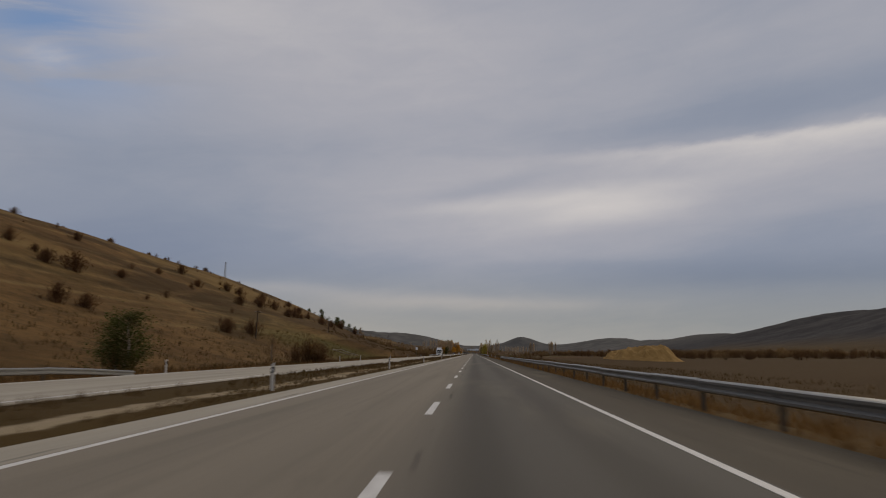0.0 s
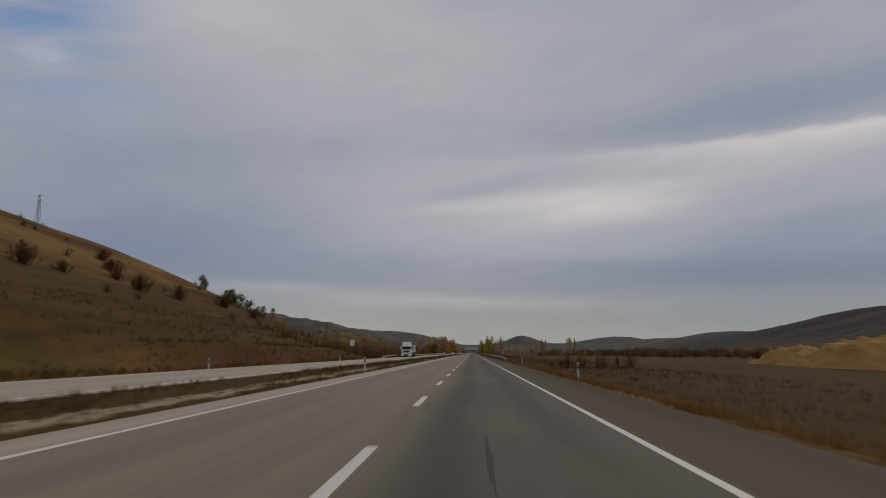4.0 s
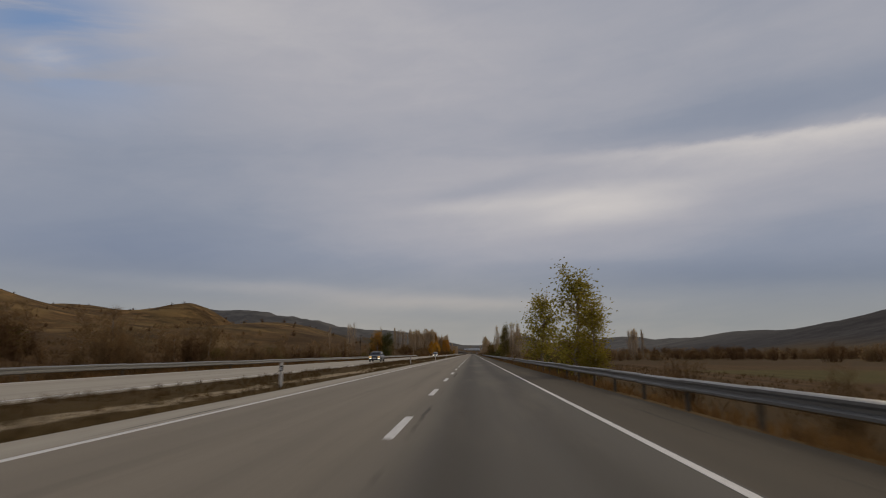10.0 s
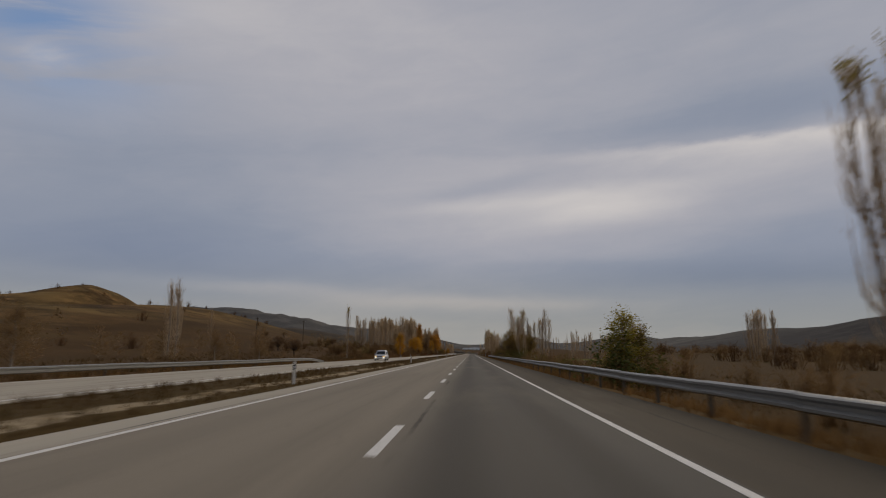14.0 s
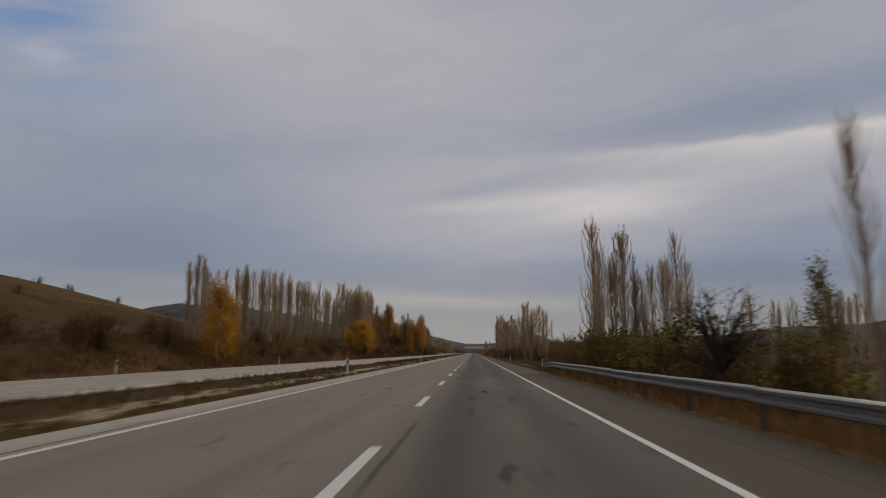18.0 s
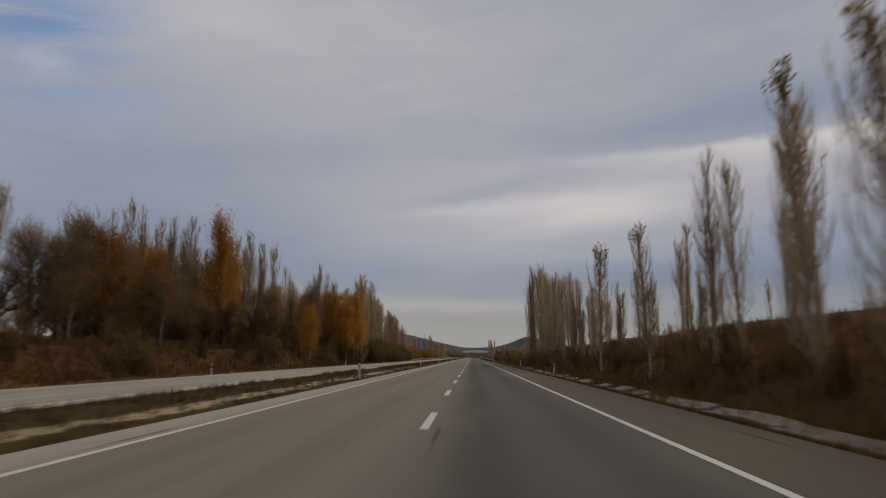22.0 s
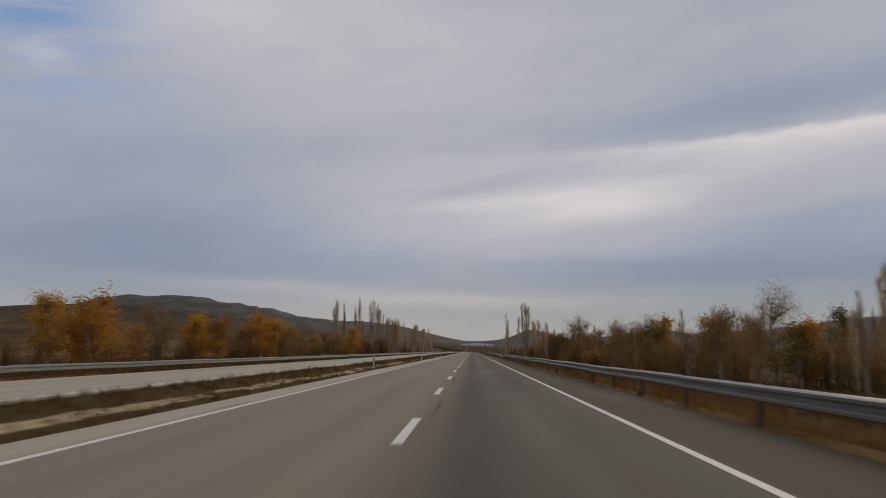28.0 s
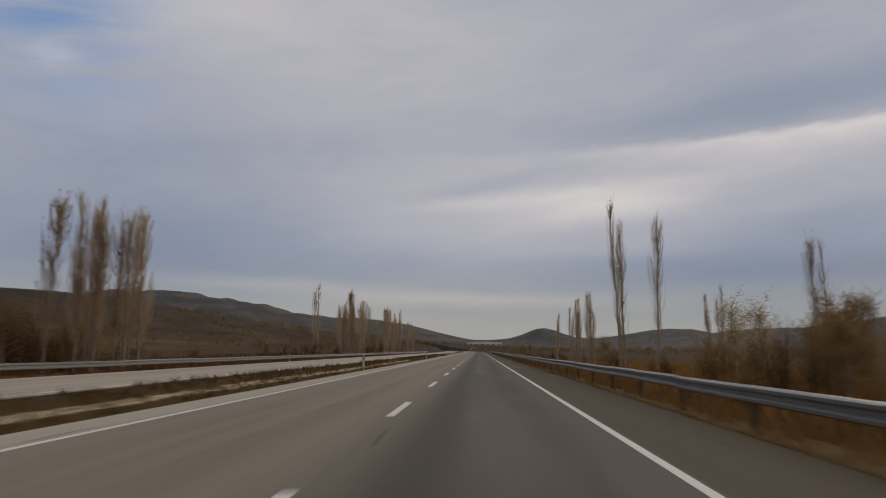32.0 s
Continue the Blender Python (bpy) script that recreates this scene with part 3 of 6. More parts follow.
def ripple(x, y):
    return (np.sin(x * 0.031 + y * 0.017) + np.sin(x * 0.013 - y * 0.027 + 1.3) + 0.6 * np.sin(x * 0.083 + y * 0.061 + 0.4)
            + 0.4 * np.sin(x * 0.17 - y * 0.13 + 2.0)) / 3.0


def height(x, y):
    x, y = np.asarray(x, float), np.asarray(y, float)
    d = x - bend(y)
    r = ripple(x, y)
    # the valley floor lies a little under the road
    z = np.where(d > 0, -1.0, -0.3) + 0.35 * r
    # long hill beside the oncoming carriageway, falling to a spur
    top = np.interp(y, [-400, 290, 330, 372, 404, 420, 445, 480, 520, 560], [40.5, 39, 37.8, 28.8, 21.0, 17.4, 12, 5, 1.5, 0])
    ridge = np.interp(y, [0, 330, 450, 560], [-128, -127, -112, -95])
    q = np.clip((-d - 27.0) / (-ridge - 27.0), 0, None)
    shape = np.where(q < 1, 0.55 * q + 0.45 * q * q * (3 - 2 * q), 1.0 - 0.25 * np.clip(q - 1, 0, 2))
    z = z + np.where(d < -27.0, top * shape + 0.7 * r * np.clip(top / 15, 0, 1) * np.clip(q, 0, 1), 0.0)
    # rounded hills farther up the valley
    z = z + bump(x, y, -254, 934, 42, 70, 15) + bump(x, y, -330, 870, 160, 210, 30)
    z = z + bump(x, y, -400, 700, 120, 90, 42) + bump(x, y, -150, 640, 60, 60, 6)
    z = z + bump(x, y, -233, 895, 26, 45, 11) + bump(x, y, -340, 905, 45, 70, 7)
    z = z + bump(x, y, -345, 775, 40, 60, 9) + bump(x, y, -360, 935, 50, 70, 8)
    z = z + bump(x, y, -125, 790, 48, 110, 15) + bump(x, y, -90, 690, 45, 60, 4)
    # wooded ridges to the left ahead
    z = z + bump(x, y, -340, 1640, 180, 260, 43, -12) + bump(x, y, -820, 1780, 290, 300, 46, -10) + bump(x, y, -885, 1570, 85, 140, 70)
    z = z + (bump(x, y, -800, 3150, 400, 420, 131) + bump(x, y, -1280, 3300, 380, 400, 158)) * (1 + 0.022 * np.sin(x * 0.021 + y * 0.003) + 0.018 * np.sin(x * 0.047 + 1) + 0.015 * np.sin(x * 0.11 + y * 0.01)) + bump(x, y, -340, 3550, 240, 420, 66) + bump(x, y, -190, 2150, 170, 300, 21)
    # the long ridge across the valley on the right, higher towards its near end
    crest = np.interp(y, [-500, 900, 1400, 1560, 1830, 2000, 3000, 4200, 4900], [112, 112, 108, 104, 81, 75, 68, 62, 30])
    z = z + crest * np.exp(-((x - 930.0) / 300.0) ** 2) * (1 + 0.07 * np.sin(y * 0.008) + 0.04 * np.sin(y * 0.021 + x * 0.006) + 0.012 * np.sin(y * 0.055 + x * 0.02) + 0.008 * np.sin(y * 0.11 - x * 0.03))
    # a cone-shaped hill and its shoulders at the head of the valley
    z = z + bump(x, y, 350, 4760, 120, 220, 55) + bump(x, y, 330, 4700, 280, 260, 48)
    z = z + bump(x, y, -300, 4500, 560, 400, 60) + bump(x, y, 900, 4500, 420, 420, 54)
    z = z + bump(x, y, 40, 2620, 210, 160, 11) + bump(x, y, -120, 3400, 420, 500, 26)
    # earth bank behind the poplars
    z = z + 2.5 * smooth_step(11, 19, d) * smooth_step(735, 800, y) * (1 - smooth_step(880, 960, y)) * (1 + 0.25 * r)
    z = z + 1.6 * smooth_step(7, 10, d) * smooth_step(745, 790, y) * (1 - smooth_step(870, 915, y)) * (1 - smooth_step(25, 60, d))
    # a cut bank where the hill comes down to the oncoming carriageway
    z = z + 2.3 * smooth_step(-22.5, -25.5, d) * smooth_step(186, 191, y) * (1 - smooth_step(250, 320, y)) * (1 - smooth_step(-40, -70, d))
    # low bank under the left-hand poplars
    z = z + 1.3 * smooth_step(-21, -25, d) * smooth_step(640, 720, y) * (1 - smooth_step(960, 1040, y))
    # formation of the road and its ditch-like median
    bed = np.where(d < -11.0, -0.12, -0.12)
    median = (d < -6.5) & (d > -10.8)
    bed = np.where(median, 0.0 + 0.07 * np.sin(np.clip((d + 10.8) / 4.3, 0, 1) * math.pi) + 0.03 * r, bed)
    t = smooth_step(4.7, 9.0, d) + smooth_step(-19.3, -25.0, d)
    t = np.clip(t + smooth_step(2000, 2200, y), 0, 1)
    return bed * (1 - t) + z * t


def ground():
    xs = np.unique(np.concatenate([np.arange(-30, 20, 0.8), [-6.3, -6.5, -10.8, -11.0, 4.6], -30 - 3.0 * 1.06 ** np.arange(0, 117, 1.0),
                                   20 + 2.5 * 1.07 ** np.arange(0, 103, 1.0), -30 - np.arange(3, 130, 4.0)]))
    xs = xs[(xs > -2600) & (xs < 2600)]
    ys = np.concatenate([np.arange(-150, 1400, 5.0), 1400 + np.cumsum(np.linspace(6, 60, 110))])
    ys = np.append(ys[ys < 4990], 5600)
    xs = np.concatenate([[-5000.0], xs, [5000.0]])
    gx, gy = np.meshgrid(xs, ys)
    gx = gx + bend(gy)
    gz = height(gx, gy)
    n, k = len(ys), len(xs)
    v = np.column_stack([gx.ravel(), gy.ravel(), gz.ravel()])
    i = (np.arange(n - 1)[:, None] * k + np.arange(k - 1)[None]).ravel()
    me = bpy.data.meshes.new("ground")
    me.from_pydata(v.tolist(), [], np.column_stack([i, i + 1, i + k + 1, i + k]).tolist())
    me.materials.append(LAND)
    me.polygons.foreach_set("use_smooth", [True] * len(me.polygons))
    return tagged(new("ground", me), "dry brown steppe with low hills and wooded ridges, haze painted on the far ones", "ground", kind="structure")


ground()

ROAD_Y = np.concatenate([np.arange(-60, 1500, 20.0), np.arange(1500, 2900, 25.0)])


def strip(x0, x1, z, mat, name, label, category, z1=None, depth=0.4, ys=ROAD_Y):
    """A paved strip along the road with real thickness."""
    b = Build()
    z1 = z if z1 is None else z1
    outer = x1 if callable(x1) else (lambda y: x1)
    b.loft([[(x0 + bend(y), y, z), (outer(y) + bend(y), y, z1), (outer(y) + bend(y), y, z1 - depth), (x0 + bend(y), y, z - depth)] for y in ys])
    return structure(name, b, mat, label, category)


def shoulder_edge(y):
    """Outer edge of the hard shoulder: grass has crept over it in the last third."""
    return float(np.interp(y, [640, 720, 900, 1040], [4.62, 4.54, 4.54, 4.38]))


carriageway = strip(-5.32, 2.56, 0.0, ASPHALT, "road", "worn grey two-lane asphalt carriageway with wheel tracks", "road")
DUSTY = (690.0, 945.0)
for a, b2, name, mat, words in ((-1e4, DUSTY[0], "pavement_shoulder_near", SHOULDER, "brownish gravelly asphalt hard shoulder"), (*DUSTY, "pavement_shoulder_dusty", SHOULDER_PALE, "pale dusty asphalt hard shoulder above the gutter"), (DUSTY[1], 1e5, "pavement_shoulder_far", SHOULDER, "brownish asphalt hard shoulder with grass creeping in")):
    strip(2.56, shoulder_edge, 0.0, mat, name, words, "shoulder", -0.03, ys=sorted({y for y in [float(v) for v in ROAD_Y] + list(DUSTY) if a <= y <= b2}))
strip(-6.3, -5.32, -0.01, SHOULDER_L, "pavement_shoulder_median", "pale dusty asphalt edge strip beside the median", "shoulder", 0.0)
oncoming = strip(-18.7, -11.05, 0.0, ASPHALT_FAR, "road_oncoming", "pale grey asphalt carriageway for oncoming traffic", "road")


def line(x, w, name, parent, z, mat=PAINT):
    b = Build()
    b.loft([[(x - w / 2 + bend(y), y, z + 0.004), (x + w / 2 + bend(y), y, z + 0.004), (x + w / 2 + bend(y), y, z - 0.01), (x - w / 2 + bend(y), y, z - 0.01)] for y in ROAD_Y])
    return part(name, b, mat, parent, "solid white edge line, worn")


line(2.45, 0.12, "edge_line", carriageway, 0.0)
line(-5.21, 0.13, "edge_line", carriageway, 0.0)
line(-11.65, 0.14, "edge_line", oncoming, 0.0)
line(-18.3, 0.14, "edge_line", oncoming, 0.0)


def dash_mesh():
    b = Build()
    b.box(-0.075, 0.075, -3.25, 0.0, -0.01, 0.004)
    return b.mesh("lane_dash", PAINT)


DASH, DASH_END = dash_mesh(), 6.75
for i in range(-4, 150):
    o = part("lane_dash", DASH, None, carriageway)
    o.location = (-1.137, DASH_END + 9.6 * i, 0)


def gz(x, y):
    return float(height(x, y))


# post steel with its shade painted in as brown, blending into the verge
STEEL_SHADED = plain("shaded_post_steel", (0.095, 0.078, 0.055), 0.8, 0.1, 0.5, 1.2, grime=0.4)

# --- guard rails ----------------------------------------------------------


def beam_mesh(length=4.0):
    """One bay of W-beam, its waves towards -x."""
    prof = [(0.0, 0.155), (-0.045, 0.135), (-0.08, 0.115), (-0.08, 0.07), (-0.02, 0.025), (-0.02, -0.025), (-0.08, -0.07), (-0.08, -0.115), (-0.045, -0.135), (0.0, -0.155)]
    back = [(x + 0.012, z) for x, z in reversed(prof)]
    b = Build()
    b.loft([[(x, y, z) for x, z in prof + back] for y in (-0.04, length + 0.04)])
    return b.mesh("beam", STEEL)


def post_mesh():
    b = Build()
    pts = [(0.0, -0.035), (0.09, -0.035), (0.09, -0.027), (0.010, -0.027), (0.010, 0.027), (0.09, 0.027), (0.09, 0.035), (0.0, 0.035)]
    b.loft([[(x, y, z) for x, y in pts] for z in (-1.6, 0.10)])
    return b.mesh("post", STEEL_SHADED)


def spacer_mesh():
    b = Build()
    b.box(-0.015, 0.03, -0.06, 0.06, -0.11, 0.11, 0.01)
    return b.mesh("spacer", STEEL)


BEAM, POST, SPACER = beam_mesh(), post_mesh(), spacer_mesh()


def guard_rail(x, y0, y1, top, side, label, low_start=False, low_end=False, posts=1):
    """A run of W-beam bays on posts; a low end dips to the ground over three bays and leads away from the road."""
    rail = thing("guard_rail", label, "guard rail", "guard rails along the motorway", pose(x, y0, 0))
    n = max(1, round((y1 - y0) / 4.0))

    def at(i):
        k = 0.0
        if low_start and i < 3:
            k = (3 - i) / 3
        if low_end and i > n - 3:
            k = (i - n + 3) / 3
        return side * (0.10 * k + 0.25 * k * k), top - 0.155 - 0.42 * k * k * (1.5 - 0.5 * k)

    for i in range(n):
        (xa, za), (xb, zb) = at(i), at(i + 1)
        wave = 0.012 * math.sin(i * 1.7 + x) + 0.008 * math.sin(i * 0.53)
        o = part("beam", BEAM, None, rail)
        m = pose(xa, i * 4.0, za + wave, math.degrees(math.atan2(zb - za, 4.0)), 0, -math.degrees(math.atan2(xb - xa, 4.0)))
        o.matrix_basis = m @ (Matrix.Identity(4) if side > 0 else Matrix.Diagonal((-1, 1, 1, 1)))
        if i % posts == 0:
            p = part("post", POST, None, rail)
            p.matrix_basis = pose(xa + side * 0.035, i * 4.0, za + wave, 0, 0, 0 if side > 0 else 180)
            if posts == 1:
                s = part("spacer", SPACER, None, rail)
                s.location = (xa + side * 0.018, i * 4.0, za + wave)
    return rail


NEAR_RAIL = "galvanised steel W-beam guard rail on posts beside the shoulder"
FAR_RAIL = "dull galvanised guard rail behind the oncoming carriageway"
guard_rail(5.15, -20, 140, 0.62, 1, NEAR_RAIL, low_end=True)
guard_rail(5.15, 243, 703, 0.62, 1, NEAR_RAIL, low_start=True, low_end=True)
guard_rail(4.9, 958.1, 1134, 0.62, 1, NEAR_RAIL, low_start=True, low_end=True)
guard_rail(5.15, 1140, 1420, 0.62, 1, NEAR_RAIL, low_start=True)
guard_rail(-19.0, -20, 38, 0.60, -1, FAR_RAIL, low_end=True)
guard_rail(-19.0, 282, 590, 0.60, -1, FAR_RAIL, low_start=True, low_end=True, posts=2)
guard_rail(-19.0, 1000, 1420, 0.60, -1, FAR_RAIL, low_start=True, posts=2)

# --- delineators, markers and signs ---------------------------------------


def delineator(x, y, z, label):
    d = thing("delineator_post", label, "marker post", "white marker posts", pose(x, y, z, 0, 0, random.uniform(-8, 8)))
    b = Build()
    pts = [(-0.055, -0.02), (-0.03, -0.045), (0.03, -0.045), (0.055, -0.02), (0.055, 0.03), (-0.055, 0.03)]
    b.loft([[(px, py, -0.4) for px, py in pts], [(px, py, 0.80) for px, py in pts], [(px * 0.9, py * 0.9, 0.86 + px * 0.5) for px, py in pts]])
    part("post", b, WHITE, d)
    b = Build()
    b.loft([[(px * 1.05, py * 1.05, 0.56 + px * 0.5) for px, py in pts], [(px * 1.05, py * 1.05, 0.74 + px * 0.5) for px, py in pts]])
    part("band", b, BLACK, d, "black slanted band")
    b = Build()
    b.box(-0.022, 0.022, -0.053, -0.046, 0.60, 0.70)
    part("reflector", b, SIGN_WHITE, d, "pale reflector")
    return d


for y in (21, 50.5, 85.5, 134, 184, 271, 318, 382, 431, 480, 529.5, 579, 637, 686.5, 736, 797, 836, 881, 929.5, 971, 1012, 1066, 1108.5, 1160, 1213, 1262, 1330):
    delineator(-6.75, y, 0.0, "white plastic marker post standing in the grass median")
delineator(-10.85, 637, 0.0, "white plastic marker post at the far edge of the median")
for y in (40, 93, 110, 150, 190, 238, 286, 654, 686, 716, 751, 796, 846, 897, 940, 986, 1081, 1130, 1190, 1240):
    delineator(-19.4, y, -0.1, "white plastic marker post beyond the oncoming carriageway")
for y in (176, 214, 703, 748, 795, 846, 878, 925):
    delineator(5.55, y, -0.15, "white plastic marker post at the edge of the shoulder")


def hazard_marker(x, y, turn=0.0, base=-0.3):
    h = thing("hazard_marker", "red and white striped hazard board at a guard rail's end", "road sign", "hazard boards", pose(x, y, base, 0, 0, turn))
    lift = 1.0 - base
    b = Build()
    b.box(-0.125, 0.125, -0.012, 0.0, lift, lift + 0.82, 0.02)
    board = part("board", b, SIGN_RED, h)
    for lo_l, hi_l, lo_r, hi_r in ((0.54, 0.74, 0.70, 0.93), (0.20, 0.42, 0.01, 0.25)):
        b = Build()
        zz = [(-0.121, lo_l), (0.121, lo_r), (0.121, hi_r), (-0.121, hi_l)]
        b.loft([[(px, -0.013, lift + 0.82 * pz) for px, pz in zz], [(px, -0.018, lift + 0.82 * pz) for px, pz in zz]])
        part("stripe", b, SIGN_WHITE, board, "white slanting stripe of the chevron")
    b = Build()
    b.tube([(0, 0.035, -0.3), (0, 0.035, lift + 0.7)], [0.03, 0.03], 10, True)
    part("pole", b, STEEL, h)
    return h


hazard_marker(4.95, 244.5, 6)
hazard_marker(4.72, 957.2, 6)
hazard_marker(5.0, 1139.6, 6)


def board_sign(x, y, base, w, h, low, label, turn=0.0, bars=True, back=False):
    s = thing("road_sign", label, "road sign", at=pose(x, y, base, 0, 0, turn))
    b = Build()
    b.box(-w / 2, w / 2, -0.02, 0.0, low, low + h, 0.02)
    panel = part("panel", b, STEEL if back else SIGN_WHITE, s)
    if bars:
        for i, (k, l) in enumerate(((0.72, 0.36), (0.42, 0.30))):
            b = Build()
            b.box(-l * w, l * w, -0.026, -0.021, low + h * (k - 0.08), low + h * (k + 0.06))
            part("bar", b, BLACK, panel, "dark line of unreadable lettering")
    for px in ((-w * 0.3, w * 0.3) if w > 1.5 else (0.0,)):
        b = Build()
        b.tube([(px, 0.03, -0.4), (px, 0.03, low + h * 0.9)], [0.035, 0.035], 8, True)
        part("pole", b, STEEL, s)
    return s


board_sign(-7.0, 793.5, -0.1, 0.5, 0.32, 0.95, "small white board with two dark lines in the median")
board_sign(-24.1, 273, 0.0, 0.95, 1.2, 2.5, "white back of a traffic sign on a bank", 35, bars=False)

# concrete gutter blocks along the shoulder where no rail stands


def gutter_block(seed):
    r = random.Random(seed)
    b = Build()
    l = 1.92
    top = 0.05 + r.uniform(-0.04, 0.03)
    # a shallow dished channel stone with a raised outer lip
    b.loft([[(0.0, y, -0.3), (0.02, y, top - 0.03 + j), (0.06, y, top - 0.01 + j), (0.36, y, top - 0.015 - j), (0.60, y, top + 0.06), (0.72, y, top + 0.075 + j), (0.77, y, top + 0.02), (0.79, y, -0.3)]
            for y, j in ((0.0, 0.0), (l * 0.5, r.uniform(-0.015, 0.015)), (l, 0.0))])
    return b.mesh("gutter_block", CONCRETE)


gutter = tagged(new("kerb_gutter"), "broken pale concrete gutter edge along the shoulder", "kerb", kind="structure")
BLOCKS = [gutter_block(i) for i in range(5)]
for y0, y1 in ((708, 742), (747, 938)):
    n = int((y1 - y0) / 2.0)
    for i in range(n):
        y = y0 + 2.0 * i
        worn = 1.0 if y > 903 else 0.0
        if random.random() < 0.08 + 0.12 * worn:
            continue
        o = part("gutter_block", BLOCKS[random.randrange(5)], None, gutter)
        o.matrix_basis = pose(5.06 + random.uniform(-0.03, 0.03) * (1 + 2 * worn), y, -0.075 - 0.05 * worn + random.uniform(-0.03, 0.02) * (1 + worn), random.uniform(-1.5, 1.5) * (1 + worn), random.uniform(-2.5, 2.5) * (1 + worn), random.uniform(-2, 2) * (1 + 3 * worn)) @ Matrix.Diagonal((0.82, random.uniform(0.97, 1.035) - 0.35 * worn * random.random(), 0.8, 1))

# --- trees ----------------------------------------------------------------


def poplar_meshes(seed, leafy, dense=1.0, fan=0, top_leaves=None):
    """A bare Lombardy poplar of unit height 10 m: trunk, steep branches and twigs, a few last leaves.
    fan: that many stems which part from the foot and end level."""
    r = random.Random(seed)
    trunks, crown, leaf = [Build()], Build(), Build()
    stems = fan or r.choice((1, 1, 2, 3))
    for s in range(stems):
        ox, oy = (0.0, 0.0) if stems == 1 else (r.uniform(-0.35, 0.35), r.uniform(-0.35, 0.35))
        top = 10.0 * (1.0 if s == 0 else r.uniform(0.75, 0.95))
        lean = (r.uniform(-0.03, 0.03), r.uniform(-0.03, 0.03))
        if fan:
            a = 6.283 * s / stems + r.uniform(-0.3, 0.3)
            ox, oy, top = 0.2 * math.cos(a), 0.2 * math.sin(a), r.uniform(9.3, 10.0)
            lean = (0.085 * math.cos(a), 0.085 * math.sin(a))
        axis = []
        for k in range(9):
            z = top * k / 8
            out = z if not fan else z * (1.7 - 0.08 * z)
            axis.append((ox + lean[0] * out + r.uniform(-0.05, 0.05) * (k > 0), oy + lean[1] * out + r.uniform(-0.05, 0.05) * (k > 0), z - (0.5 if k == 0 else 0)))
        if s > 0 and dense == 1:
            trunks.append(Build())
        trunks[-1].tube(axis, [0.084 * (1 - k / 8.6) + 0.009 for k in range(9)], 6)
        for i in range(int(104 * dense / stems ** (0.45 if fan else 0.6))):
            h = r.uniform(0.06, 0.95) ** 0.85
            k = h * 8
            a, b2 = axis[int(k)], axis[min(int(k) + 1, 8)]
            f = k - int(k)
            p = Vector([a[j] + (b2[j] - a[j]) * f for j in range(3)])
            turn = r.uniform(0, 6.283)
            # a branch swings out from the trunk and then runs straight up beside it
            reach = r.uniform(0.05, 1.0) ** 0.7 * (0.95 if stems == 1 else 0.72) * math.sin(math.pi * (0.2 + 0.72 * h)) ** 0.8
            length = r.uniform(1.0, 2.9) * (1.15 - 0.80 * h)
            away = Vector((math.cos(turn), math.sin(turn), 0.0))
            q = p + away * reach * 0.8 + Vector((0, 0, 0.25 + reach * r.uniform(0.8, 1.3)))
            e = q + away * reach * 0.2 + Vector((r.uniform(-0.08, 0.08), r.uniform(-0.08, 0.08), length))
            e.z = min(e.z, max(q.z + 0.2, (9.5 if fan else 10.0) - 0.5 * reach + r.uniform(-0.3, 0.2)))
            crown.switch(p, q, e, 0.021, 0.014)
            for j in range(int(r.randint(12, 17) * (1 if dense == 1 else 0.62))):
                t = r.uniform(0.15, 1.0)
                s0 = p.lerp(q, t * 2) if t < 0.5 else q.lerp(e, t * 2 - 1)
                w = Vector((r.gauss(0, 0.15), r.gauss(0, 0.15), r.uniform(0.45, 1.1))) * r.uniform(0.35, 1.0)
                crown.twig(s0, s0 + w, 0.0074 if dense == 1 else 0.015)
                if leafy and r.random() < leafy * 0.5 * ((0.1 + h ** 2.0) if top_leaves is None else 2.2 * (h > top_leaves)):
                    for _ in range(3):
                        leaf_quad(leaf, s0 + w * r.uniform(0.3, 1.05), r, 0.058)
    for _ in range(14):
        turn = r.uniform(0, 6.283)
        e = Vector((math.cos(turn) * 0.7, math.sin(turn) * 0.7, r.uniform(0.8, 2.2)))
        crown.switch(Vector((0, 0, 0)), e * 0.5, e, 0.02, 0.012)
    stems = [k.mesh("trunk", BARK, True) for k in trunks]
    return stems if dense == 1 else stems[0], crown.mesh("crown", TWIG_PALE if seed % 3 else TWIG), leaf.mesh("foliage", LEAF_YELLOW if seed % 2 else LEAF_LIME) if leaf.f else None


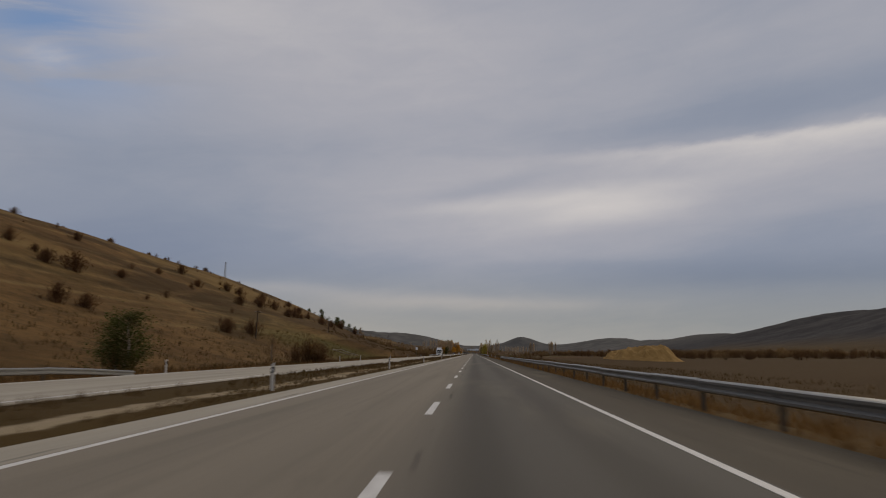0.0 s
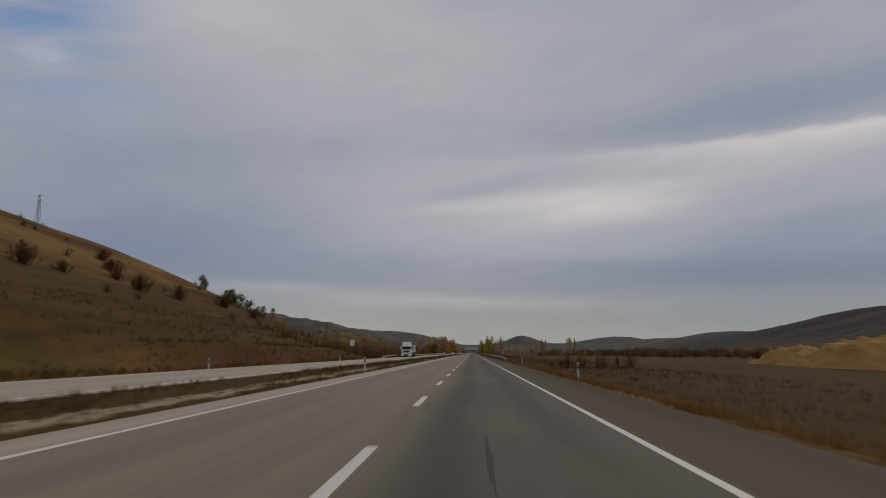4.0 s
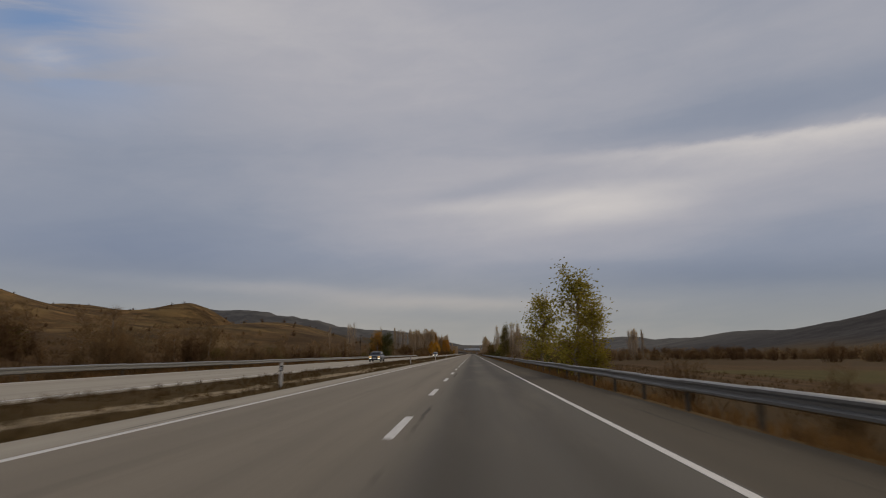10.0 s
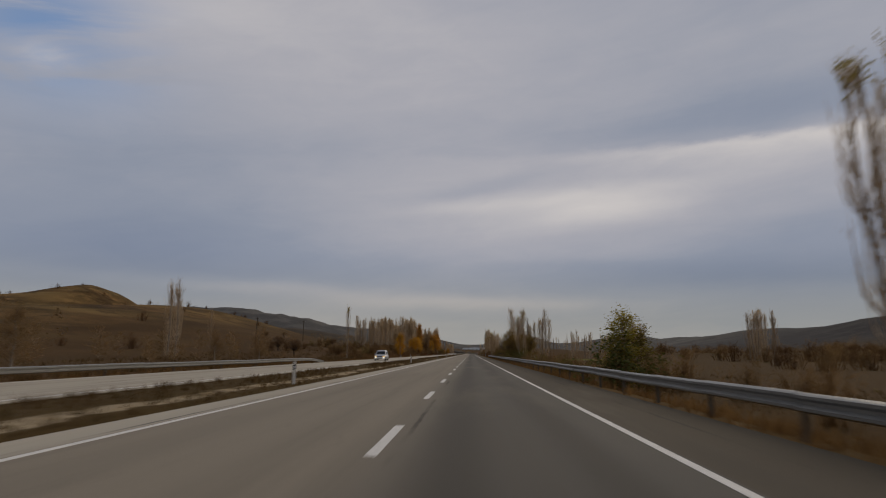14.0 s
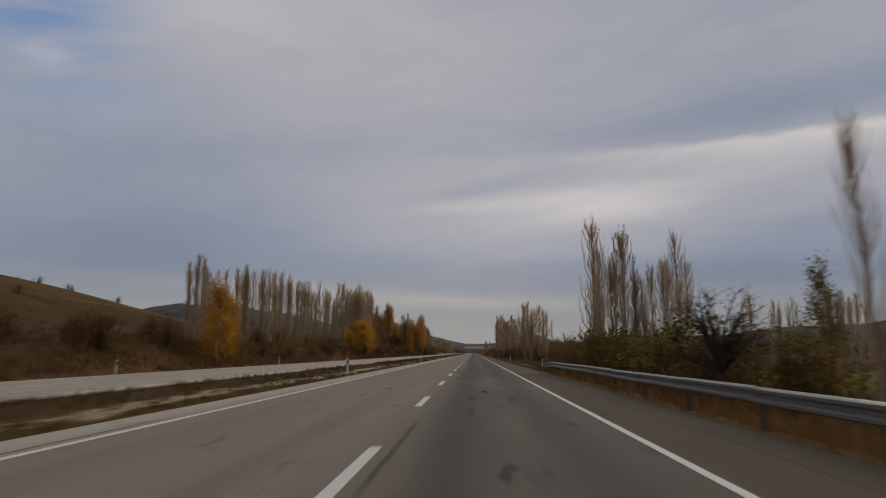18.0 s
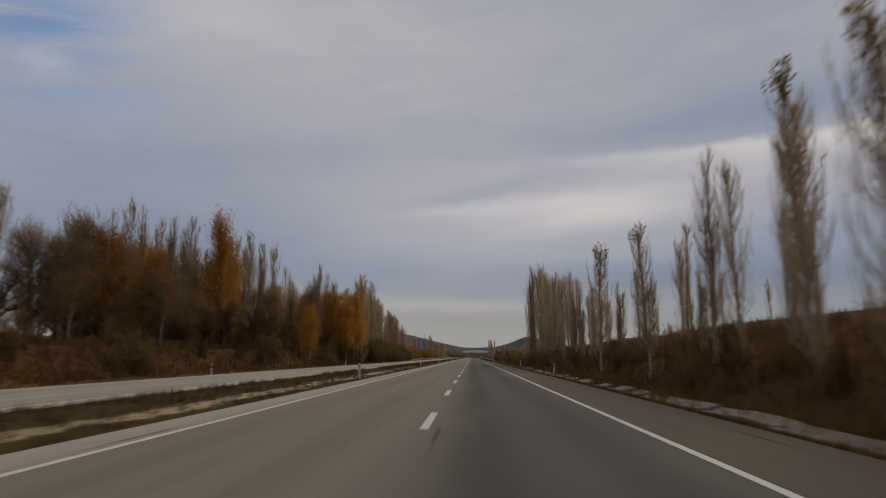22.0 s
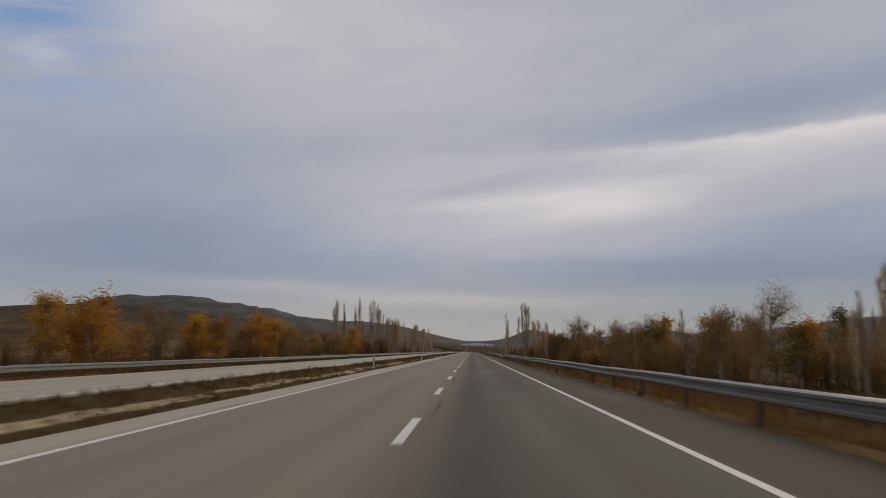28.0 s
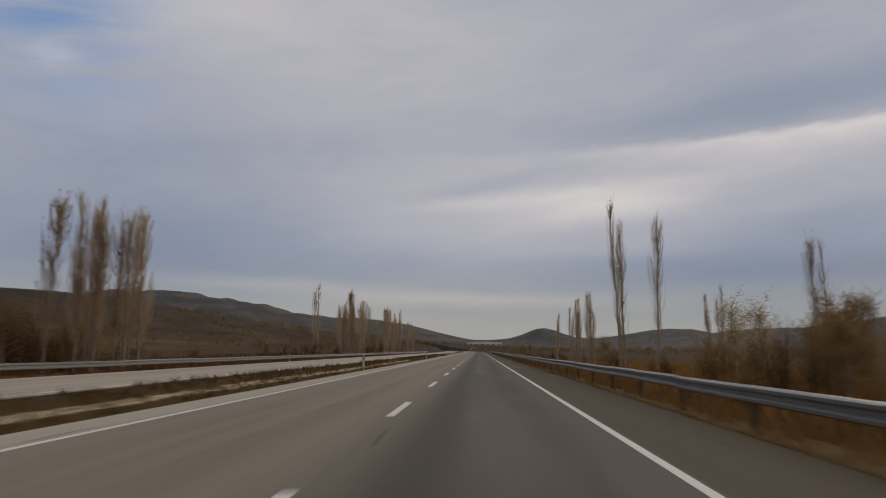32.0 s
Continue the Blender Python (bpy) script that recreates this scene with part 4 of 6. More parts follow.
def dome_meshes(seed, twig_mat, leaf_mat, leaves, thick=1.0, open_foot=0.0):
    """A round-headed tree of unit height 6 m and width 5.6 m: limbs that part low and arch outwards, fine twigs, a thin coat of leaves."""
    r = random.Random(seed)
    trunk, twigs, leaf = Build(), Build(), Build()
    trunk.tube([(0, 0, -0.5), (0.05, 0, 0.5), (0.0, 0.06, 1.1 + open_foot)], [0.24, 0.2, 0.16], 7)
    fork = Vector((0.0, 0.05, 1.0 + open_foot))
    for i in range(34):
        turn = 2.399 * i + r.uniform(-0.3, 0.3)
        up = r.uniform(0.0, 1.0) ** 0.75
        reach = 2.6 * math.sqrt(max(0.0, 1 - (up * 0.93) ** 2)) * r.uniform(0.8, 1.08)
        e = Vector((math.cos(turn) * reach, math.sin(turn) * reach, 1.3 + open_foot * 0.7 + (4.6 - open_foot * 0.7) * up * r.uniform(0.9, 1.05)))
        q = fork.lerp(e, 0.5) + Vector((0, 0, 0.5)) + Vector((r.gauss(0, 0.15), r.gauss(0, 0.15), 0))
        trunk.tube([tuple(fork), tuple(fork.lerp(q, 0.5) + Vector((0, 0, 0.1))), tuple(q), tuple(e)], [0.09, 0.07, 0.045, 0.01], 4)
        for k in range(int(15 * thick)):
            t = r.uniform(0.25, 1.0)
            p = fork.lerp(q, t * 2) if t < 0.5 else q.lerp(e, t * 2 - 1)
            d = Vector((p.x, p.y, 0)) * 0.25 + Vector((r.gauss(0, 0.55), r.gauss(0, 0.55), r.uniform(0.0, 0.9)))
            b2 = p + d * r.uniform(0.5, 1.0)
            twigs.switch(p, p.lerp(b2, 0.5) + Vector((0, 0, 0.06)), b2, 0.014, 0.009)
            for _ in range(int(8 * thick)):
                s0 = p.lerp(b2, r.uniform(0.2, 1.0))
                w = Vector((r.gauss(0, 0.22), r.gauss(0, 0.22), r.uniform(-0.15, 0.4)))
                twigs.twig(s0, s0 + w, 0.0085)
                if r.random() < leaves * (0.4 + 0.7 * p.z / 6.0):
                    leaf_quad(leaf, s0 + w * r.uniform(0.4, 1.1), r, 0.062)
    return trunk.mesh("trunk", BARK_DARK, True), twigs.mesh("branchwork", twig_mat), leaf.mesh("crown", leaf_mat) if leaf.f else None


def leaf_quad(b, p, r, size):
    u = Vector((r.gauss(0, 1), r.gauss(0, 1), r.gauss(0, 0.7))).normalized() * size * r.uniform(0.7, 1.4)
    w = u.orthogonal().normalized() * size * r.uniform(0.5, 0.9)
    b.face(tuple(p - u), tuple(p + w), tuple(p + u * 1.1), tuple(p - w))


def leafy_meshes(seed, mat, density=1.0, narrow=1.0, leaf=0.105, coarse=1.0):
    """A broad-leaved tree of unit height 6 m: trunk, limbs and a ragged crown of leaf clumps with gaps."""
    r = random.Random(seed)
    trunk, limb, crown = Build(), Build(), Build()
    axis = [(0.12 * math.sin(k * 1.1 + seed) * (k > 0), 0.12 * math.cos(k * 0.9 + seed) * (k > 0), 5.2 * k / 6 - (0.5 if k == 0 else 0)) for k in range(7)]
    trunk.tube(axis, [0.13 * (1 - k / 6.6) + 0.012 for k in range(7)], 7)
    for i in range(int(46 * density)):
        h = r.uniform(0.22 if density > 3 else 0.08, 0.98)
        k = h * 6
        a, b2 = axis[int(k)], axis[min(int(k) + 1, 6)]
        p = Vector([a[j] + (b2[j] - a[j]) * (k - int(k)) for j in range(3)])
        turn = r.uniform(0, 6.283)
        reach = (0.65 + 1.25 * math.sin(math.pi * min(1.0, 0.12 + h * 0.85))) * r.uniform(0.55, 1.1) * narrow
        e = p + Vector((math.cos(turn) * reach, math.sin(turn) * reach, r.uniform(0.5, 1.3)))
        q = p.lerp(e, 0.5) + Vector((0, 0, 0.1))
        limb.switch(p, q, e, 0.035, 0.022)
        for j in range(5 if coarse == 1 else 3):
            c = p.lerp(e, r.uniform(0.35, 1.08))
            rad = r.uniform(0.16, 0.42) * (0.7 if density > 3 else 1.0)
            for _ in range(int(r.randint(7, 12) / coarse) + 1):
                if mat in (SCRUB, TWIG_TAN):
                    s0 = c + Vector((r.gauss(0, rad), r.gauss(0, rad), r.gauss(0, rad))) * 0.8
                    crown.twig(s0, s0 + Vector((r.gauss(0, 0.3), r.gauss(0, 0.3), r.uniform(0.1, 0.7))), 0.014 * coarse)
                    continue
                leaf_quad(crown, c + Vector((r.gauss(0, rad), r.gauss(0, rad), r.gauss(0, rad))), r, leaf * coarse ** 0.5)
    return trunk.mesh("trunk", BARK_DARK if density > 2.3 else BARK, True), limb.mesh("branchwork", TWIG), crown.mesh("crown", mat)


def shrub_meshes(seed, mat, twiggy=0.5, count=52):
    """A thicket of unit height 2 m and width 3 m: many stems, twigs and a thin coat of leaves."""
    r = random.Random(seed)
    stem, crown = Build(), Build()
    for i in range(count):
        turn, reach = r.uniform(0, 6.283), abs(r.gauss(0, 0.75))
        p = Vector((math.cos(turn) * reach * 0.6, math.sin(turn) * reach * 0.6, -0.3))
        top = (2.0 - 0.5 * reach) * r.uniform(0.55, 1.08)
        e = Vector((math.cos(turn) * reach * 1.15, math.sin(turn) * reach * 1.15, max(0.3, top)))
        q = p.lerp(e, 0.55) + Vector((r.uniform(-0.1, 0.1), r.uniform(-0.1, 0.1), 0.1))
        stem.switch(p, q, e, 0.022, 0.014)
        for j in range(4 if count > 40 else 3):
            s0 = p.lerp(e, r.uniform(0.3, 1.0))
            w = Vector((r.uniform(-0.5, 0.5), r.uniform(-0.5, 0.5), r.uniform(0.1, 0.6))) * 0.7
            stem.spike(s0, s0 + w, 0.009)
            for _ in range(int(5 * (1 - twiggy)) + 1):
                if mat in (SCRUB, SCRUB_DARK, SCRUB_HILL):
                    a = s0 + w * r.uniform(0.0, 0.8)
                    crown.twig(a, a + Vector((r.gauss(0, 0.22), r.gauss(0, 0.22), r.uniform(0.05, 0.45))), 0.016 if count > 80 else 0.011)
                    continue
                leaf_quad(crown, s0 + w * r.uniform(0.2, 1.1) + Vector((r.gauss(0, 0.1), r.gauss(0, 0.1), r.gauss(0, 0.1))), r, 0.065 if count < 80 else 0.1)
    return stem.mesh("branchwork", mat if mat in (SCRUB_DARK, SCRUB_HILL) else SCRUB), crown.mesh("crown", mat)


POPLARS = [poplar_meshes(i, lf) for i, lf in enumerate((0.0, 0.05, 0.0, 0.12, 0.0, 0.05, 0.35, 0.0))]
POPLARS += [poplar_meshes(308, 0.3, 1.0, 6, 0.86), poplar_meshes(310, 0.0, 1.0, 5), poplar_meshes(312, 0.3, 1.0, 0, 0.8), poplar_meshes(313, 0.12, 1.0, 0, 0.55)]
FAN_LEAFY, FAN_BARE, TOP_LEAFY, TOP_YELLOW = 8, 9, 10, 11
DOMES = {"willow": dome_meshes(401, TWIG_WILLOW, LEAF_WILLOW, 0.95, 1.5), "thorn": dome_meshes(402, TWIG_DARK, None, 0.0, 1.0, 0.8), "bare": dome_meshes(403, SCRUB_DARK, None, 0.0, 1.3, 0.3)}
LEAFY = {
    "green": [leafy_meshes(20 + i, LEAF_GREEN, 1.5, 1.0, 0.085) for i in range(2)],
    "olive": [leafy_meshes(30 + i, LEAF_OLIVE, 1.3, 1.0, 0.08) for i in range(3)],
    "lime": [leafy_meshes(40 + i, LEAF_LIME, 1.5, 0.8, 0.075) for i in range(2)],
    "yellow": [leafy_meshes(50 + i, LEAF_YELLOW, 2.1, 0.9, 0.068) for i in range(3)],
    "rusty": [leafy_meshes(60 + i, LEAF_ORANGE, 1.15, 1.0) for i in range(3)],
    "tan": [leafy_meshes(65 + i, LEAF_TAN, 1.8, 1.0, 0.06) for i in range(2)],
    "brown": [leafy_meshes(70 + i, SCRUB, 1.0, 1.0, 0.09) for i in range(3)],
    "pale": [leafy_meshes(75, LEAF_PALE, 0.75, 1.0, 0.06)],
}
# tall trees, whose leaves are finer against their height
TALL = {
    "rusty": [leafy_meshes(160 + i, LEAF_ORANGE, 3.8, 1.0, 0.056) for i in range(2)],
    "yellow": [leafy_meshes(170 + i, LEAF_YELLOW, 3.8, 0.9, 0.055) for i in range(2)],
    "brown": [leafy_meshes(180 + i, TWIG_TAN, 2.8, 1.0, 0.05) for i in range(2)],
}
SHRUBS = {
    "brown": [shrub_meshes(80 + i, SCRUB, 0.55) for i in range(3)],
    "dark": [shrub_meshes(130 + i, SCRUB_DARK, 0.5) for i in range(2)],
    "hill": [shrub_meshes(140 + i, SCRUB_HILL, 0.2, 84) for i in range(3)],
    "olive": [shrub_meshes(90 + i, LEAF_OLIVE, 0.3) for i in range(2)],
    "green": [shrub_meshes(100 + i, LEAF_GREEN, 0.1) for i in range(2)],
    "rusty": [shrub_meshes(110 + i, LEAF_ORANGE, 0.3) for i in range(2)],
    "yellow": [shrub_meshes(120 + i, LEAF_YELLOW, 0.3) for i in range(2)],
}
WORDS = {"pale": "pale-leaved sparse", "green": "dark green", "olive": "olive green", "lime": "sparse yellow-green", "yellow": "bright yellow autumn", "rusty": "rusty orange autumn", "brown": "brown half-bare", "tan": "tan-leaved round", "dark": "dark brown half-bare", "hill": "round dark brown"}
POPLARS_FAR = [poplar_meshes(i, 0.0, 0.62) for i in range(6)]
LEAFY_FAR = {k: [leafy_meshes(200 + i, m, 0.7, 1.0, 0.085, 2.5)] for i, (k, m) in enumerate((("brown", SCRUB), ("green", LEAF_GREEN), ("rusty", LEAF_ORANGE)))}
SHRUBS_FAR = {k: [shrub_meshes(220 + i, m, 0.5, 34)] for i, (k, m) in enumerate((("brown", SCRUB), ("rusty", LEAF_ORANGE), ("olive", LEAF_OLIVE), ("dark", SCRUB_DARK), ("green", LEAF_GREEN), ("scrub", SCRUB_HILL)))}
rng = random.Random(7)


FAR_POPLARS = []


def poplar(x, y, h, i=None, wide=1.0, group="poplar rows", near=False):
    i = rng.randrange(8) if i is None else i
    if (x < -26.3 or x > 28.5) and not near:
        FAR_POPLARS.append((x, y, h, i, wide, rng.uniform(0, 6.283)))
        return None
    t = thing("poplar", "tall bare grey-brown poplar in dry scrub" if POPLARS[i][2] is None else "tall poplar with a few last yellow leaves", "tree", group)
    t.matrix_basis = pose(x, y, gz(x, y), rng.uniform(-1.5, 1.5), rng.uniform(-1.5, 1.5), rng.uniform(0, 360)) @ Matrix.Diagonal((wide * h / 10, wide * h / 10, h / 10, 1))
    for stem in POPLARS[i][0]:
        part("trunk", stem, None, t)
    part("crown", POPLARS[i][1], None, t)
    if POPLARS[i][2] is not None:
        part("foliage", POPLARS[i][2], None, t)
    return t


def poplar_to(x, y, top, i=None, wide=1.0, near=False):
    """A poplar whose tip stands at that height over the road."""
    return poplar(x, y, top - gz(x, y), i, wide, near=near)


def dome(kind, x, y, top, wide=1.0):
    h = top - gz(x, y)
    t = thing("tree", {"willow": "round brown willow with thin olive leaves behind the rail", "thorn": "dark bare thorn tree with spreading branches", "bare": "half-bare brown round-headed tree in scrub"}[kind], "tree", "round-headed trees", pose(x, y, gz(x, y), 0, 0, rng.uniform(0, 360)) @ Matrix.Diagonal((wide * h / 6, wide * h / 6, h / 6, 1)))
    for n, m in zip(("trunk", "branchwork", "crown"), DOMES[kind]):
        if m is not None:
            part(n, m, None, t)
    return t


FAR_TREES, THICKET = [], []


def leafy(kind, x, y, h, wide=1.0, joined=False):
    k = rng.choice(TALL[kind] if h > 7.5 and kind in TALL else LEAFY[kind])
    if joined:
        FAR_TREES.append((rng.choice(LEAFY_FAR[kind])[1:], x, y, wide * h / 6, h / 6, rng.uniform(0, 6.283)))
        return None
    t = thing("tree", WORDS[kind] + " broad-leaved tree beside the road", "tree", WORDS[kind] + " trees")
    t.matrix_basis = pose(x, y, gz(x, y), 0, 0, rng.uniform(0, 360)) @ Matrix.Diagonal((wide * h / 6, wide * h / 6, h / 6, 1))
    for n, m in zip(("trunk", "branchwork", "crown"), k):
        part(n, m, None, t)
    return t


def shrub(kind, x, y, h, wide=1.0):
    if kind in SHRUBS_FAR and (x < -24.2 or x > 11.0):
        THICKET.append((SHRUBS_FAR[kind][0], x, y, wide * h / 2, h / 2, rng.uniform(0, 6.283)))
        return None
    k = rng.choice(SHRUBS[kind])
    t = thing("shrub", WORDS[kind] + " thicket in dry grass", "shrub", WORDS[kind] + " shrubs")
    t.matrix_basis = pose(x, y, gz(x, y), 0, 0, rng.uniform(0, 360)) @ Matrix.Diagonal((wide * h / 2, wide * h / 2, h / 2, 1))
    for n, m in zip(("branchwork", "crown"), k):
        part(n, m, None, t)
    return t


# right-hand side, in driving order
leafy("lime", 6.3, 398, 6.3, 1.05)
leafy("lime", 7.0, 396.5, 4.6)
leafy("lime", 7.0, 423, 7.3, 1.05)
shrub("green", 7.6, 411, 2.6)
for x, y, h, k in ((8, 405, 3.2, "olive"), (8.5, 417, 3.0, "olive"), (8, 432, 3.4, "olive"), (9, 440, 3.0, "brown"), (8.6, 386, 2.4, "brown"), (9.5, 376, 2.0, "brown"), (8, 450, 2.6, "brown")):
    shrub(k, x, y, h)
leafy("olive", 5.4, 464.2, 5.7, 0.55)
leafy("olive", 5.2, 464.8, 4.8, 0.5)
poplar_to(6.7, 464.2, 5.0, FAN_BARE, 1.7)
poplar_to(7.7, 463.7, 4.3, FAN_BARE, 1.8)
poplar_to(7.2, 465.2, 3.9, 2, 2.0)
poplar_to(10.7, 520, 8.5, FAN_LEAFY, 1.15)
# bare poplar clumps far out in the valley
for cx, cy, top in ((82.7, 693, 13.5), (68.4, 776, 13.7)):
    for _ in range(9):
        poplar_to(cx + rng.uniform(-3.6, 3.6), cy + rng.uniform(-3, 3), top * rng.uniform(0.86, 1.0), wide=1.3)
for x, y, h, k in ((12.5, 246, 1.9, "brown"), (13.8, 243.5, 2.2, "olive"), (15.2, 245, 2.5, "dark"), (16.4, 243, 2.6, "brown"), (17.8, 246, 2.6, "olive"), (19.4, 243, 2.8, "brown"), (20.8, 247, 2.6, "dark"), (22.5, 244, 2.8, "brown"), (25, 247, 2.6, "dark")):
    shrub(k, x, y, h)
leafy("lime", 7.6, 537, 4.0, 1.0)
leafy("olive", 8.6, 538.5, 3.4, 1.1)
shrub("green", 7.2, 536.5, 2.6, 1.1)
shrub("olive", 9.2, 547, 2.2)
shrub("olive", 9.6, 572, 2.2)
poplar(-25, 636, 10, 6, 0.8)
for y in range(480, 640, 9):
    shrub(rng.choice(("brown", "brown", "olive")), rng.uniform(9, 14), y + rng.uniform(-3, 3), rng.uniform(1.3, 2.4))
dome("willow", 9.0, 643, 5.9, 1.0)
dome("willow", 11.6, 640.5, 4.9, 1.0)
shrub("olive", 8.2, 634, 2.6, 1.1)
shrub("green", 9.6, 632.5, 2.5, 1.1)
shrub("olive", 10.8, 634.5, 3.0, 1.1)
shrub("olive", 7.4, 639, 2.4)
shrub("brown", 7.6, 645.5, 2.6)
poplar_to(9.8, 636.5, 8.2, TOP_LEAFY, 0.9)
poplar_to(10.6, 635.8, 6.0, 2, 0.9)
poplar_to(11.2, 637, 5.4, 0, 1.1)
dome("thorn", 8.8, 674.7, 3.6, 1.0)
for x, y, h, k in ((10.4, 672, 3.0, "olive"), (11.8, 676, 3.4, "brown"), (10.2, 679.5, 3.4, "olive"), (12.4, 681, 3.8, "dark"), (9.0, 683, 3.2, "olive"), (10.8, 685.5, 3.6, "green"), (8.4, 687.5, 3.0, "olive"), (13.5, 672, 2.8, "dark")):
    shrub(k, x, y, h)
shrub("dark", 9.4, 677, 2.2, 0.9)
shrub("rusty", 14.5, 678, 2.4, 0.8)
leafy("olive", 15.5, 680.5, 6.0, 0.45)
poplar(10.6, 668.4, 8.4, 2, 0.9)
for i in range(20):
    poplar(36 + 1.3 * i + rng.uniform(-1, 1), 742 + rng.uniform(-6, 8), rng.uniform(7.5, 9.5))
for y in range(689, 716, 3):
    shrub(rng.choice(("green", "olive", "brown")) if y < 698 else rng.choice(("brown", "dark", "brown")), rng.uniform(8.0, 10.5), y + rng.uniform(-2, 2), rng.uniform(2.6, 4.0), 0.9)
    shrub(rng.choice(("olive", "brown")), rng.uniform(10, 13), y + rng.uniform(-2, 2), rng.uniform(2.8, 4.2))
for x, y, top in ((13.6, 724.5, 15.5), (14.6, 726, 12.6), (16.5, 728, 11.8), (18.3, 729, 15.2), (19.6, 731, 13.2), (17.4, 730.5, 12.8), (22.5, 733, 11.6), (24.5, 734, 12.4),
                  (26.6, 735.3, 16.6), (25.5, 737, 13.4), (27.8, 736, 12.8), (15.2, 731, 10.4), (21, 735, 10.6), (14.2, 723, 9.5), (17.6, 727, 9.8), (20.4, 729.5, 10.2)):
    poplar_to(x, y, top, wide=1.1)
poplar_to(12.4, 690, 5.4, 4, 1.6)
poplar_to(11.6, 668, 7.4, TOP_LEAFY, 0.9)
# the row behind the gutter, thin at first, then a dense stand
for x, y, top, i in ((8.0, 753.5, 8.4, TOP_LEAFY), (10.2, 752.6, 8.3, TOP_YELLOW), (10.9, 749.2, 7.4, 4), (9.2, 756, 7.0, 1), (9.0, 750.5, 6.0, 0), (8.6, 757.5, 6.8, TOP_LEAFY), (11.4, 752, 7.2, 2),
                     (9.5, 764, 7.3, 0), (10.0, 762, 9.3, 5), (10.8, 763.5, 8.2, 2), (8.8, 771.6, 7.3, TOP_LEAFY), (9.4, 773, 6.0, 2), (10.2, 772, 5.6, 4), (9.1, 793.2, 7.9, TOP_LEAFY), (9.5, 788.5, 6.1, 2), (9.0, 782, 5.2, 4),
                     (10.0, 801.6, 7.3, 0), (10.0, 805, 8.2, 5), (8.4, 809.3, 8.5, TOP_LEAFY), (7.6, 811, 8.1, TOP_LEAFY), (11.6, 814.5, 10.0, 3), (10.0, 819, 10.4, TOP_LEAFY), (10.6, 820.2, 9.6, 1), (9.4, 817.5, 7.8, 2),
                     (10.0, 824, 8.6, 4), (10.0, 826, 9.7, 7), (8.1, 830, 7.2, TOP_LEAFY), (10.0, 831, 7.4, 5), (10.6, 838, 5.6, 2), (7.6, 839.4, 7.8, TOP_LEAFY), (10.0, 845.5, 6.4, 0), (10.4, 850, 5.4, 4),
                     (10.5, 858, 8.0, 7), (10.8, 860.5, 6.8, 2), (10.5, 862, 5.5, 0), (9.9, 867.6, 9.5, 4)):
    poplar_to(x, y, top, i, 1.15)
for i in range(22):
    poplar_to(rng.uniform(9.6, 12.8), 797 + i * 3.1 + rng.uniform(-1.2, 1.2), rng.uniform(4.8, 6.8), wide=1.0)
for i in range(24):
    y = 868 + i * 1.55
    poplar_to(rng.uniform(9.2, 13.0), y + rng.uniform(-0.6, 0.6), float(np.interp(y, [868, 876, 884, 887, 891, 894, 904], [9.4, 12.0, 12.0, 7.6, 7.6, 12.6, 15.2])) * rng.uniform(0.8, 1.0), (0, 2, 4, 7)[i % 4], 1.2)
for x, y, top in ((10.8, 903.7, 15.2), (9.6, 905, 14.0), (11.8, 905.5, 14.2), (9.8, 900.5, 14.8)):
    poplar_to(x, y, top, rng.choice((0, 2, 4, 7)), 1.2)
for i in range(16):
    poplar(rng.uniform(20, 60), rng.uniform(800, 960), rng.uniform(6, 9))
for i in range(13):
    for _ in range(2):
        poplar(49 + 2.6 * i + rng.uniform(-0.9, 0.9), 842 + rng.uniform(-4, 4), rng.uniform(5.6, 7.6), wide=0.9)
for i in range(60):
    y = rng.uniform(742, 948)
    shrub("dark", rng.uniform(7.6, 13), y, rng.uniform(0.9, 1.7) * (1 if y < 905 else 0.7))
for x, y, top in ((14, 953.6, 5.9), (14.8, 954.5, 4.6), (20.4, 959.7, 7.0), (21.2, 958.5, 5.2), (17, 957, 3.8)):
    poplar_to(x, y, top, TOP_LEAFY, 0.9)
for i in range(20):
    poplar(rng.uniform(19, 34), rng.uniform(1036, 1060), rng.uniform(4.2, 6.2), wide=1.0)
for i in range(40):
    x = rng.uniform(24, 72)
    leafy("brown", x, rng.uniform(1038, 1064), rng.uniform(3.6, 6.0), 0.9)
for i in range(34):
    k = i / 33
    x, y = 30 + 26 * (1 - k) + rng.uniform(-4, 6), 1005 + 150 * k + rng.uniform(-5, 5)
    (leafy(rng.choice(("brown", "brown", "olive")), x, y, rng.uniform(4.5, 7), 1.0) if i % 2 else poplar(x, y, rng.uniform(5.5, 8.5)))
for i in range(36):
    y = 1062 + i * 2.3
    leafy(rng.choice(("brown", "olive", "brown", "brown", "rusty")) if y < 1105 else "brown", rng.uniform(14, 24), y, rng.uniform(3.4, 5.2) + (1.8 if rng.random() < 0.15 else 0), 1.1)
for i in range(12):
    poplar(rng.uniform(16, 30), rng.uniform(1085, 1180), rng.uniform(5, 7), wide=0.8)
for i in range(26):
    shrub(rng.choice(("rusty", "olive", "brown", "brown", "dark", "brown", "dark")), rng.uniform(9.5, 14), rng.uniform(1068, 1133), rng.uniform(1.6, 2.8), 0.9)
for i in range(40):
    leafy(rng.choice(("brown", "brown", "brown", "rusty", "brown")), -rng.uniform(23.5, 32), rng.uniform(1095, 1215), rng.uniform(2.8, 4.6), 1.15)
for i in range(22):
    leafy("brown", rng.uniform(12.5, 20), rng.uniform(1146, 1200), rng.uniform(2.2, 3.6), 1.15)
poplar_to(9.5, 1138.8, 9.4, FAN_LEAFY, 0.7)
poplar_to(9.7, 1139.3, 9.2, 2, 1.3)
